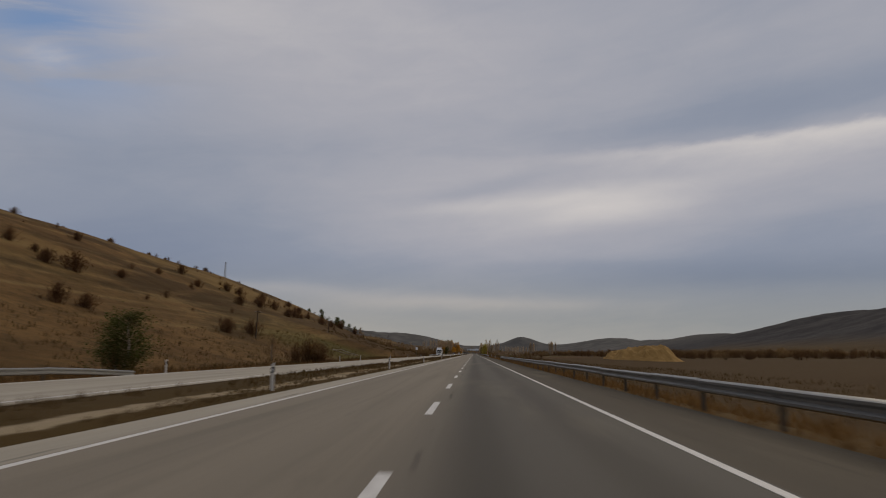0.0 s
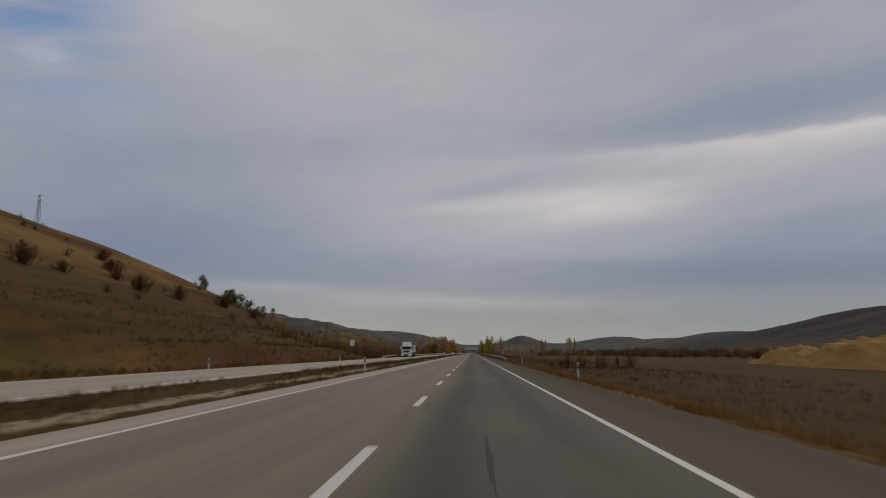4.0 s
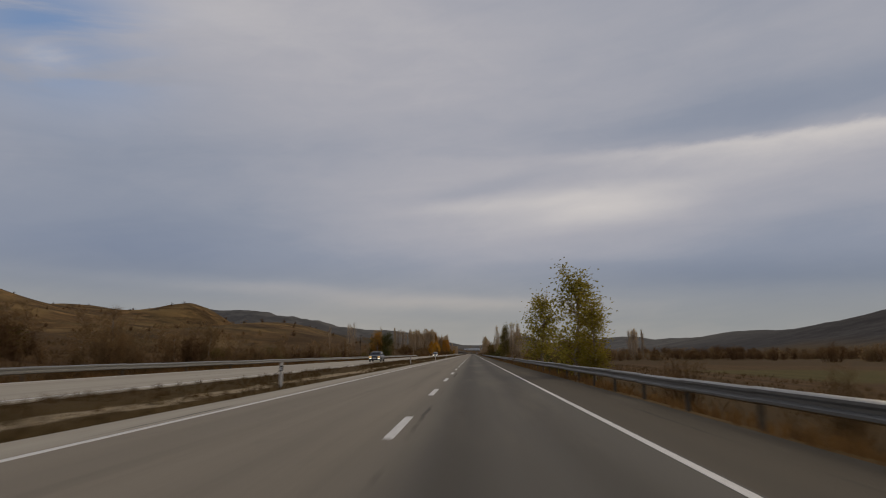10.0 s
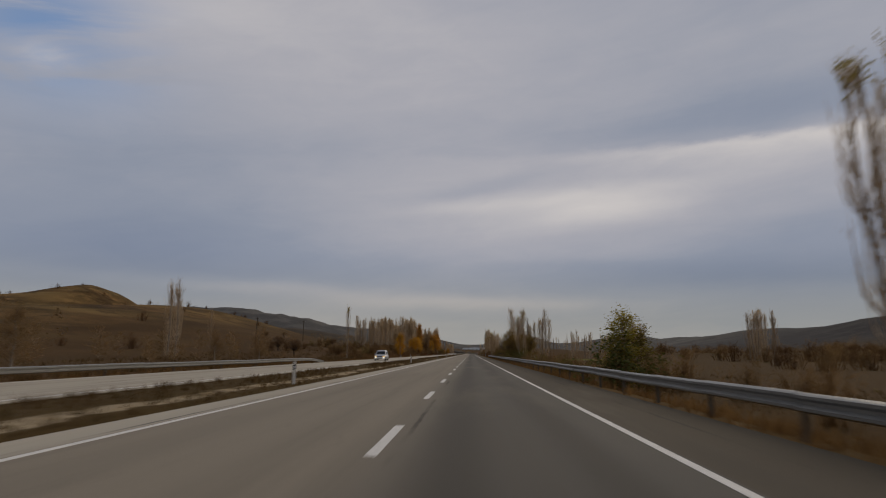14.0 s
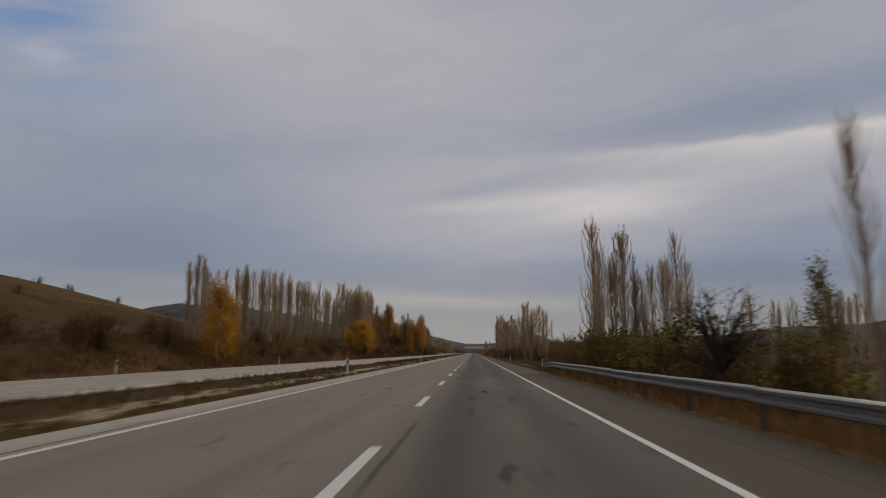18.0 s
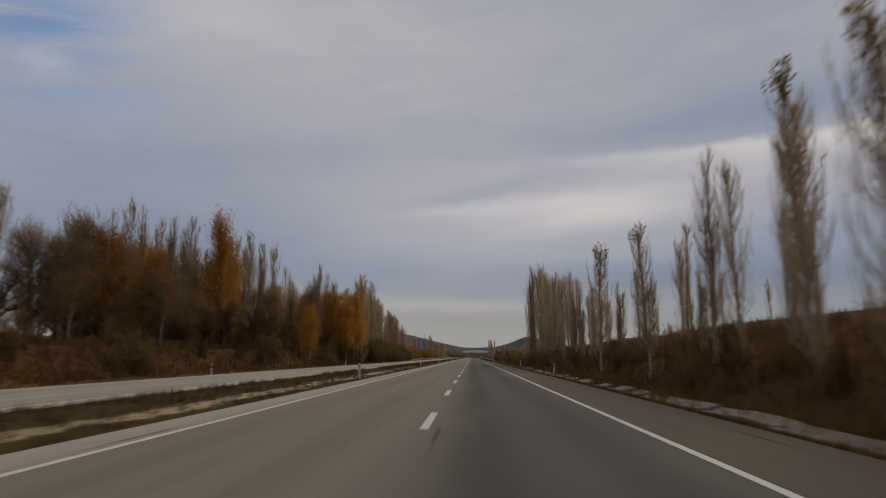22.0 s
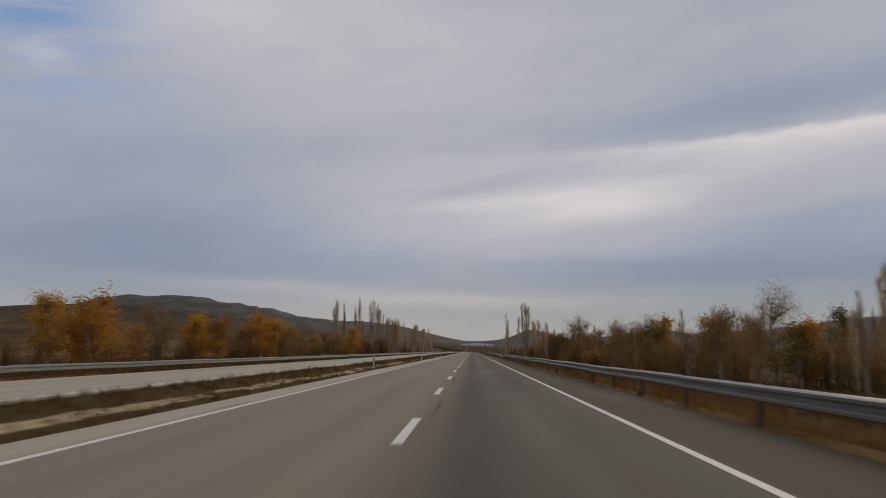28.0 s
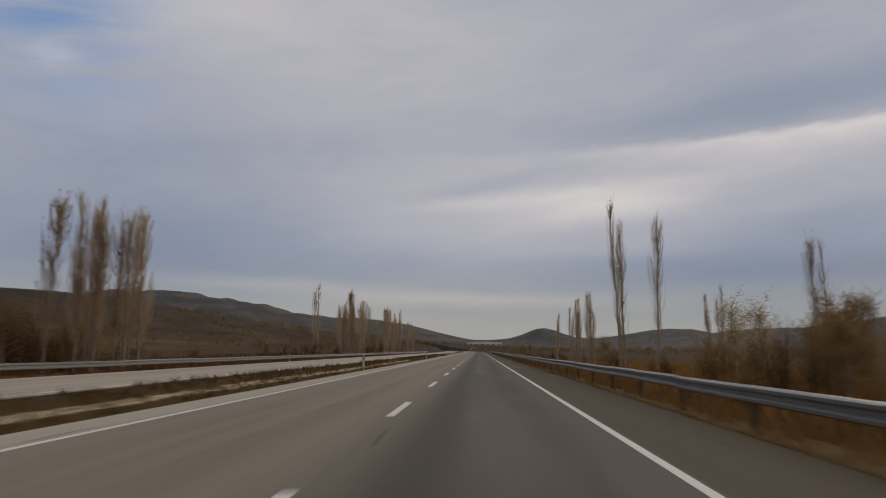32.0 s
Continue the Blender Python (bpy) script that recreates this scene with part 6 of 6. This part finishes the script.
meadow("field_weeds", "brown weeds and reeds on the valley floor", [(9.0, 26.0, 12.0, 0.32, 0.6), (-48.0, -26.0, 9.0, 0.5, 0.6)], GRASS_DARK, 8)
meadow("reeds", "orange-brown reeds below the road", [(8.0, 24.0, 26.0, 0.9, 0.5)], stalks("dry_reeds", (0.24, 0.125, 0.045), (0.33, 0.19, 0.075), (0.16, 0.09, 0.04)), 9, 1186, 1300)

# --- tar patches and blotches on the carriageway ----------------------------


def blotch(x, y, w, l, seed, name="tar_patch"):
    r = random.Random(seed)
    b = Build()
    n = 14
    ring = [(x + w * math.cos(6.283 * i / n) * r.uniform(0.4, 1.15), y + l * math.sin(6.283 * i / n) * r.uniform(0.4, 1.15)) for i in range(n)]
    b.loft([[(px, py, -0.01) for px, py in ring], [(px, py, 0.0045) for px, py in ring]])
    return part(name, b, TAR, carriageway, "dark tar blotch")


for i in range(22):
    blotch(0.42 + random.uniform(-0.08, 0.08), 690.5 + 2.1 * i + random.uniform(-0.4, 0.4), random.uniform(0.08, 0.2), random.uniform(0.12, 0.34), i)
for i in range(16):
    blotch(random.choice((0.4, 1.9, -2.6)) + random.uniform(-0.15, 0.15), random.uniform(640, 690), random.uniform(0.04, 0.1), random.uniform(0.2, 0.6), 100 + i)
for i in range(30):
    blotch(random.choice((0.0, 0.5, 1.0, 1.6, -0.75)) + random.uniform(-0.2, 0.2), random.uniform(628, 706), random.uniform(0.05, 0.16), random.uniform(0.3, 1.3), 200 + i)
for x, y, w, l in ((-1.75, 480, 0.12, 0.25), (-1.9, 477, 0.08, 0.2), (-1.6, 947.3, 0.1, 0.5), (0.45, 928, 0.05, 1.6), (0.5, 936, 0.06, 1.2), (0.45, 941, 0.1, 0.7), (0.35, 150, 0.04, 2.2), (0.55, 143, 0.05, 1.4), (-2.9, 90, 0.05, 5.0)):
    blotch(x, y, w, l, int(y))


# --- vehicles on the oncoming carriageway -----------------------------------


def wheel(parent, x, y, z, r, w, name="wheel", rim=SILVER):
    t = Build()
    prof = [(-w / 2, r * 0.62), (-w / 2, r * 0.93), (-w * 0.36, r), (w * 0.36, r), (w / 2, r * 0.93), (w / 2, r * 0.62)]
    t.loft([[(x + h, y + math.cos(a) * q, z + math.sin(a) * q) for a in (6.2832 * s / 20 for s in range(20))] for h, q in prof])
    o = part(name, t, RUBBER, parent, smooth=True)
    b = Build()
    b.cyl((x, y, z), (1, 0, 0), r * 0.61, w * 0.42, 16, 0.02)
    part("rim", b, rim, o)
    b = Build()
    b.cyl((x, y, z), (1, 0, 0), r * 0.22, w * 0.5, 10, 0.02)
    part("hub", b, TRIM, o)
    return o


def ring(hw, y0, y1, z, c=0.12):
    """A rounded plan outline: half width, front and back, height."""
    return [(-hw + c, y0, z), (hw - c, y0, z), (hw - c * 0.3, y0 + c * 0.3, z), (hw, y0 + c, z), (hw, y1 - c, z), (hw - c, y1, z), (-hw + c, y1, z), (-hw, y1 - c, z), (-hw, y0 + c, z), (-hw + c * 0.3, y0 + c * 0.3, z)]


def lorry(at):
    """A white tractor unit with a high roof and a ribbed tipper trailer; it faces -y."""
    t = thing("lorry", "white articulated lorry with a cream ribbed tipper trailer on the road", "truck", at=at)
    b = Build()
    b.loft([ring(1.2, 0.10, 2.25, 0.95), ring(1.24, 0.02, 2.28, 1.2), ring(1.24, 0.04, 2.28, 1.9), ring(1.22, 0.12, 2.28, 2.75), ring(1.16, 0.30, 2.28, 3.0), ring(1.12, 0.55, 2.26, 3.08)])
    part("cab", b, LACQUER, t, smooth=False)
    b = Build()
    b.loft([ring(1.12, 0.58, 2.24, 3.07), ring(1.1, 0.75, 2.24, 3.4), ring(1.06, 1.05, 2.22, 3.72), ring(0.98, 1.3, 2.18, 3.78)])
    part("roof_spoiler", b, LACQUER, t)
    b = Build()
    b.loft([[(-1.08, 0.020, 1.92), (1.08, 0.020, 1.92), (1.04, 0.105, 2.66), (-1.04, 0.105, 2.66)], [(-1.08, 0.005, 1.92), (1.08, 0.005, 1.92), (1.04, 0.09, 2.66), (-1.04, 0.09, 2.66)]])
    part("windscreen", b, GLASS, t)
    b = Build()
    b.box(-1.1, 1.1, -0.16, 0.10, 2.68, 2.76, 0.02)
    part("sun_visor", b, LACQUER, t)
    b = Build()
    b.box(-0.82, 0.82, -0.02, 0.1, 1.18, 1.66, 0.03)
    g = part("grille", b, TRIM, t, "black grille")
    for i in range(4):
        b = Build()
        b.box(-0.78, 0.78, -0.04, -0.01, 1.25 + 0.1 * i, 1.275 + 0.1 * i)
        part("slat", b, STEEL, g)
    b = Build()
    b.loft([ring(1.25, -0.12, 0.7, 0.32, 0.2), ring(1.25, -0.14, 0.7, 0.55, 0.2), ring(1.25, -0.06, 0.7, 0.98, 0.2)])
    bumper = part("bumper", b, LACQUER, t)
    b = Build()
    b.box(-0.55, 0.55, -0.17, -0.1, 0.66, 0.86, 0.02)
    part("air_intake", b, TRIM, bumper)
    b = Build()
    b.box(-0.5, 0.5, -0.17, -0.1, 0.36, 0.54, 0.02)
    part("air_intake", b, TRIM, bumper)
    for sx in (-1, 1):
        b = Build()
        b.loft([[(sx * 0.72, -0.135, 0.62), (sx * 1.14, -0.02, 0.66), (sx * 1.16, -0.02, 0.92), (sx * 0.70, -0.11, 0.84)], [(sx * 0.72, -0.15, 0.62), (sx * 1.16, -0.04, 0.66), (sx * 1.18, -0.04, 0.92), (sx * 0.70, -0.13, 0.84)]])
        part("headlight", b, LENS, t)
        b = Build()
        b.box(sx * 1.38 - 0.1, sx * 1.38 + 0.1, -0.05, 0.08, 2.0, 2.72, 0.03)
        part("mirror", b, LACQUER if sx < 0 else TRIM, t)
        b = Build()
        b.tube([(sx * 1.22, 0.1, 2.6), (sx * 1.38, 0.05, 2.62)], [0.025, 0.025], 6, True)
        b.tube([(sx * 1.22, 0.1, 2.1), (sx * 1.38, 0.05, 2.1)], [0.025, 0.025], 6, True)
        part("mirror_arm", b, TRIM, t)
        b = Build()
        b.loft([[(sx * 1.243, 0.35, 1.98), (sx * 1.243, 1.15, 1.92), (sx * 1.228, 1.12, 2.62), (sx * 1.228, 0.45, 2.62)], [(sx * 1.252, 0.35, 1.98), (sx * 1.252, 1.15, 1.92), (sx * 1.238, 1.12, 2.62), (sx * 1.238, 0.45, 2.62)]])
        part("side_window", b, GLASS, t)
        b = Build()
        b.box(sx * 1.245 - 0.01, sx * 1.245 + 0.01, 0.22, 0.25, 1.0, 2.7)
        b.box(sx * 1.245 - 0.01, sx * 1.245 + 0.01, 1.22, 1.25, 1.0, 2.7)
        part("door_gap", b, TRIM, t)
        b = Build()
        b.box(sx * 1.05 - 0.18, sx * 1.05 + 0.18, 0.75, 2.0, 0.95, 1.15, 0.05)
        b.box(sx * 1.05 - 0.18, sx * 1.05 + 0.18, 0.6, 0.78, 0.45, 1.1, 0.03)
        part("wheel_arch", b, LACQUER, t)
        b = Build()
        b.box(sx * 1.0 - 0.25, sx * 1.0 + 0.25, 2.2, 3.6, 0.5, 1.05, 0.06)
        part("fuel_tank", b, STEEL, t)
        wheel(t, sx * 1.06, 1.42, 0.5, 0.5, 0.3)
        wheel(t, sx * 0.94, 4.95, 0.5, 0.5, 0.56)
        for y in (9.2, 10.5, 11.8):
            wheel(t, sx * 1.02, y, 0.5, 0.5, 0.38)
        b = Build()
        b.tube([(sx * 0.8, 6.6, 1.1), (sx * 0.8, 6.6, 0.2)], [0.07, 0.06], 8, True)
        part("landing_leg", b, STEEL, t)
        b = Build()
        b.box(sx * 1.15 - 0.03, sx * 1.15 + 0.03, 6.9, 8.5, 0.55, 0.7)
        b.box(sx * 1.15 - 0.03, sx * 1.15 + 0.03, 6.9, 8.5, 0.82, 0.97)
        part("side_guard", b, STEEL, t)
    for sx in (-0.4, 0.4):
        b = Build()
        b.box(sx - 0.06, sx + 0.06, 1.9, 12.6, 0.78, 1.02)
        part("chassis_beam", b, TRIM, t)
    b = Build()
    b.box(-0.95, 0.95, 2.45, 2.8, 1.0, 2.7, 0.05)
    part("air_filter", b, TRIM, t)
    b = Build()
    b.loft([[(-1.2, 3.5, 1.25), (1.2, 3.5, 1.25), (1.2, 12.7, 1.25), (-1.2, 12.7, 1.25)], [(-1.2, 3.3, 2.95), (1.2, 3.3, 2.95), (1.2, 12.8, 2.95), (-1.2, 12.8, 2.95)]])
    box = part("tipper_body", b, TIPPER, t)
    for sx in (-1, 1):
        for k in range(9):
            z = 1.3 + k * 0.19
            b = Build()
            b.box(sx * 1.225 - 0.03, sx * 1.225 + 0.03, 3.5, 12.72, z, z + 0.09)
            part("rib", b, TIPPER, box)
        for y in (3.55, 5.8, 8.1, 10.4, 12.65):
            b = Build()
            b.box(sx * 1.25 - 0.04, sx * 1.25 + 0.04, y - 0.06, y + 0.06, 1.2, 3.0)
            part("stake", b, TIPPER, box)
        for z, mat, word in ((2.62, SIGN_RED, "dark red"), (2.22, GREY_BODY, "navy blue"), (2.43, GREY_BODY, "navy blue")):
            b = Build()
            b.box(sx * 1.262 - 0.006, sx * 1.262 + 0.006, 3.7, 12.6, z, z + 0.07)
            part("stripe", b, mat, box, word + " stripe along the body")
    b = Build()
    b.box(-1.27, 1.27, 3.2, 12.85, 2.95, 3.06, 0.03)
    part("top_rail", b, TIPPER, box)
    return t


lorry(pose(-16.5, 306.5, 0.0))


TURN_LAMP = glow("amber_headlamp", (1.0, 0.62, 0.22), 0.55)


def car(at, body, label, lit, tall=1.46, length=4.5, estate=False):
    """A saloon or van-like car that faces -y."""
    t = thing("car", label, "car", at=at)
    w, L = 0.88, length
    b = Build()
    b.loft([ring(w - 0.08, 0.10, L - 0.10, 0.22, 0.25), ring(w, 0.0, L, 0.42, 0.28), ring(w, 0.02, L, 0.62, 0.28), ring(w - 0.02, 0.06, L - 0.03, 0.74, 0.30), ring(w - 0.04, 0.22, L - 0.05, 0.84, 0.30), ring(w - 0.10, 0.8, L - 0.14, 0.94, 0.25)])
    part("body", b, body, t, smooth=True)
    rear = L - 0.25 if estate else L - 0.75
    b = Build()
    slope = 0.0 if estate else 0.45
    b.loft([ring(w - 0.07, 1.0, rear + 0.2, 0.91, 0.18), ring(w - 0.11, 1.28, rear - 0.05 - slope * 0.5, 1.12, 0.2), ring(w - 0.17, 1.6, rear - 0.15 - slope, tall - 0.13, 0.22), ring(w - 0.23, 1.85, rear - 0.35 - slope, tall - 0.03, 0.25), ring(w - 0.36, 2.05, rear - 0.6 - slope, tall, 0.25)])
    part("roof", b, body, t, smooth=True)
    b = Build()
    b.loft([[(-0.70, 1.14, 0.97), (0.70, 1.14, 0.97), (0.60, 1.54, tall - 0.16), (-0.60, 1.54, tall - 0.16)], [(-0.70, 1.09, 0.97), (0.70, 1.09, 0.97), (0.60, 1.50, tall - 0.16), (-0.60, 1.50, tall - 0.16)]])
    part("windscreen", b, GLASS, t)
    for sx in (-1, 1):
        for ya, yb in ((1.45, 2.35), (2.45, rear - 0.1 - slope * 0.6)):
            b = Build()
            b.loft([[(sx * (w - 0.085), ya - 0.15, 0.98), (sx * (w - 0.085), yb, 0.98), (sx * (w - 0.155), yb - 0.1 - slope * 0.5, tall - 0.17), (sx * (w - 0.155), ya + 0.25, tall - 0.17)],
                    [(sx * (w - 0.06), ya - 0.15, 0.98), (sx * (w - 0.06), yb, 0.98), (sx * (w - 0.13), yb - 0.1 - slope * 0.5, tall - 0.17), (sx * (w - 0.13), ya + 0.25, tall - 0.17)]])
            part("side_window", b, GLASS, t)
        b = Build()
        b.box(sx * 0.62 - 0.18, sx * 0.62 + 0.18, -0.02, 0.14, 0.60, 0.74, 0.03)
        part("headlight", b, TURN_LAMP if lit else LENS, t, "lit amber-white headlamp" if lit else "")
        b = Build()
        b.box(sx * 0.60 - 0.14, sx * 0.60 + 0.14, -0.03, 0.06, 0.40, 0.47, 0.01)
        part("fog_lamp", b, HEADLAMP if lit else LENS, t, "lit white lamp" if lit else "")
        b = Build()
        b.box(sx * 0.95 - 0.09, sx * 0.95 + 0.09, 1.35, 1.5, 0.96, 1.08, 0.03)
        part("mirror", b, body, t)
        for y in (0.82, L - 0.85):
            wheel(t, sx * (w - 0.10), y, 0.32, 0.32, 0.2)
    b = Build()
    b.box(-0.42, 0.42, -0.02, 0.1, 0.58, 0.72, 0.02)
    part("grille", b, TRIM, t)
    b = Build()
    b.box(-0.26, 0.26, -0.025, 0.02, 0.44, 0.55)
    part("number_plate", b, SIGN_WHITE, t, "white plate")
    return t


car(pose(-13.9, 451.8, 0.0), GREY_BODY, "blue-grey saloon car with lit fog lamps on the road", True)
car(pose(-14.0, 605, 0.0), SILVER, "pale silver estate car on the oncoming carriageway", True, 1.6, 4.4, True)

# --- landmarks ----------------------------------------------------------------


def earth_mound():
    """An ochre heap of quarry spoil with gullies and shoulders, out in the valley."""
    n = 46
    b = Build()
    v = []
    for i in range(n):
        for j in range(n):
            x, y = -24 + 48 * i / (n - 1), -12 + 24 * j / (n - 1)
            r = math.hypot(x / 1.9, y)
            h = 4.4 * max(0.0, 1 - (r / 11.0) ** 1.6) * (0.92 + 0.08 * math.sin(x * 0.45 + 1)) + 2.0 * math.exp(-((x + 13) / 5) ** 2 - (y / 5) ** 2)
            h += (noise.noise(Vector((x * 0.22, y * 0.22, 0))) * 1.6 + noise.noise(Vector((x * 0.7, y * 0.7, 3))) * 0.7) * min(1, h)
            v.append((x, y, min(h, 3.7 + 1.6 * noise.noise(Vector((x * 0.2, y * 0.2, 7))) + 0.4 * noise.noise(Vector((x * 0.8, y * 0.8, 5)))) - 0.3))
    b.v = v
    b.f = [(i * n + j, (i + 1) * n + j, (i + 1) * n + j + 1, i * n + j + 1) for i in range(n - 1) for j in range(n - 1)]
    ob = tagged(new("earth_mound", b.mesh("earth_mound", EARTH)), "ochre heap of quarry spoil in the valley", "earth heap")
    ob.matrix_basis = pose(57.5, 236, -1.1, 0, 0, 93) @ Matrix.Diagonal((1.95, 0.7, 1.3, 1))
    return ob


earth_mound()


def pylon(x, y, h):
    p = thing("lattice_mast", "thin grey lattice mast on the hill's crest", "pylon", at=pose(x, y, gz(x, y)))
    for sx, sy in ((-1, -1), (1, -1), (1, 1), (-1, 1)):
        b = Build()
        b.tube([(sx * 0.55, sy * 0.55, -0.5), (sx * 0.12, sy * 0.12, h)], [0.07, 0.05], 4, True)
        part("leg", b, STEEL, p)
    n = 8
    for i in range(n):
        z0, z1 = h * i / n, h * (i + 1) / n
        a, c = 0.55 - 0.43 * i / n, 0.55 - 0.43 * (i + 1) / n
        b = Build()
        for s in (-1, 1):
            b.tube([(-a, s * a, z0), (c, s * c, z1)], [0.03, 0.03], 3)
            b.tube([(s * a, a, z0), (s * c, -c, z1)], [0.03, 0.03], 3)
        part("brace", b, STEEL, p)
    for z in (h * 0.78, h * 0.95):
        b = Build()
        b.tube([(-1.1, 0, z), (1.1, 0, z)], [0.05, 0.05], 4, True)
        part("crossarm", b, STEEL, p)


pylon(-127, 322, 9.0)


def utility_pole(x, y, h, lean=0.0):
    p = thing("utility_pole", "dark wooden utility pole with a short crossarm", "utility pole", "utility poles", pose(x, y, gz(x, y), 0, lean, 0))
    b = Build()
    b.tube([(0, 0, -0.6), (0, 0, h)], [0.13, 0.09], 8, True)
    part("pole", b, WOODPOLE, p)
    b = Build()
    b.box(-0.6, 0.6, -0.05, 0.05, h - 0.5, h - 0.4, 0.01)
    part("crossarm", b, WOODPOLE, p)
    for sx in (-0.5, 0, 0.5):
        b = Build()
        b.cyl((sx, 0, h - 0.33), (0, 0, 1), 0.04, 0.07, 8, 0.01)
        part("insulator", b, WHITE, p)
    return p


POLES = [(-42, 123, 5.5), (-43.8, 193.5, 4.8), (-46, 345, 6.0), (-82, 386, 3.6), (-52, 660, 7), (-56, 720, 7), (-39.3, 857.7, 8.6), (-60, 884, 7.0)]
for x, y, h in POLES:
    utility_pole(x, y, h, random.uniform(-3, 3))
for (xa, ya, ha), (xb, yb, hb) in ((POLES[0], POLES[1]), (POLES[2], POLES[3]), (POLES[4], POLES[5]), (POLES[6], POLES[7])):
    b = Build()
    za, zb = gz(xa, ya) + ha - 0.25, gz(xb, yb) + hb - 0.25
    b.tube([(xa + (xb - xa) * k / 10, ya + (yb - ya) * k / 10, za + (zb - za) * k / 10 - 0.9 * (1 - (k / 5 - 1) ** 2)) for k in range(11)], [0.018] * 11, 3)
    tagged(new("power_line", b.mesh("power_line", TRIM)), "thin dark overhead wire between wooden poles", "wire")


def warehouse(x, y, w, d, h):
    t = thing("warehouse", "long low white industrial hall far up the valley", "building", at=pose(x, y, gz(x, y) - 1.0, 0, 0, 4))
    b = Build()
    b.box(-w / 2, w / 2, -d / 2, d / 2, -3.0, h)
    part("wall", b, ROOFING, t)
    b = Build()
    b.loft([[(-w / 2 - 0.6, yy, h), (w / 2 + 0.6, yy, h), (w / 2 + 0.6, yy, h + 0.4), (0, yy, h + 2.2), (-w / 2 - 0.6, yy, h + 0.4)] for yy in (-d / 2 - 0.6, d / 2 + 0.6)])
    part("roof", b, ROOFING, t)
    for i in range(6):
        b = Build()
        b.box(-w / 2 + w * (i + 0.2) / 6, -w / 2 + w * (i + 0.75) / 6, -d / 2 - 0.15, -d / 2 + 0.05, 1.2, 2.6)
        part("window", b, GLASS, t)
    return t


warehouse(12, 2585, 74, 30, 5)


def foundation_frame():
    """Four pale kerb beams round a sunken patch of weeds at the foot of the hill."""
    t = thing("foundation", "low pale concrete foundation frame in the grass of the slope", "foundation", at=pose(-32.6, 161.5, gz(-32.6, 161.5)))
    for ax, ay, bx, by in ((-2.4, -3.0, 2.3, -5.5), (2.3, -5.5, 3.0, 3.0), (3.0, 3.0, -2.2, 6.5), (-2.2, 6.5, -2.4, -3.0)):
        b = Build()
        za, zb = gz(-32.6 + ax, 161.5 + ay) - gz(-32.6, 161.5), gz(-32.6 + bx, 161.5 + by) - gz(-32.6, 161.5)
        d = Vector((bx - ax, by - ay, 0)).normalized().orthogonal() * 0.16
        b.loft([[(px + d.x * s, py + d.y * s, z + h) for s, h in ((-1, -0.5), (1, -0.5), (0.9, 0.14), (-0.9, 0.14))] for px, py, z in ((ax, ay, za), (bx, by, zb))])
        part("beam", b, CONCRETE, t)
    return t


foundation_frame()
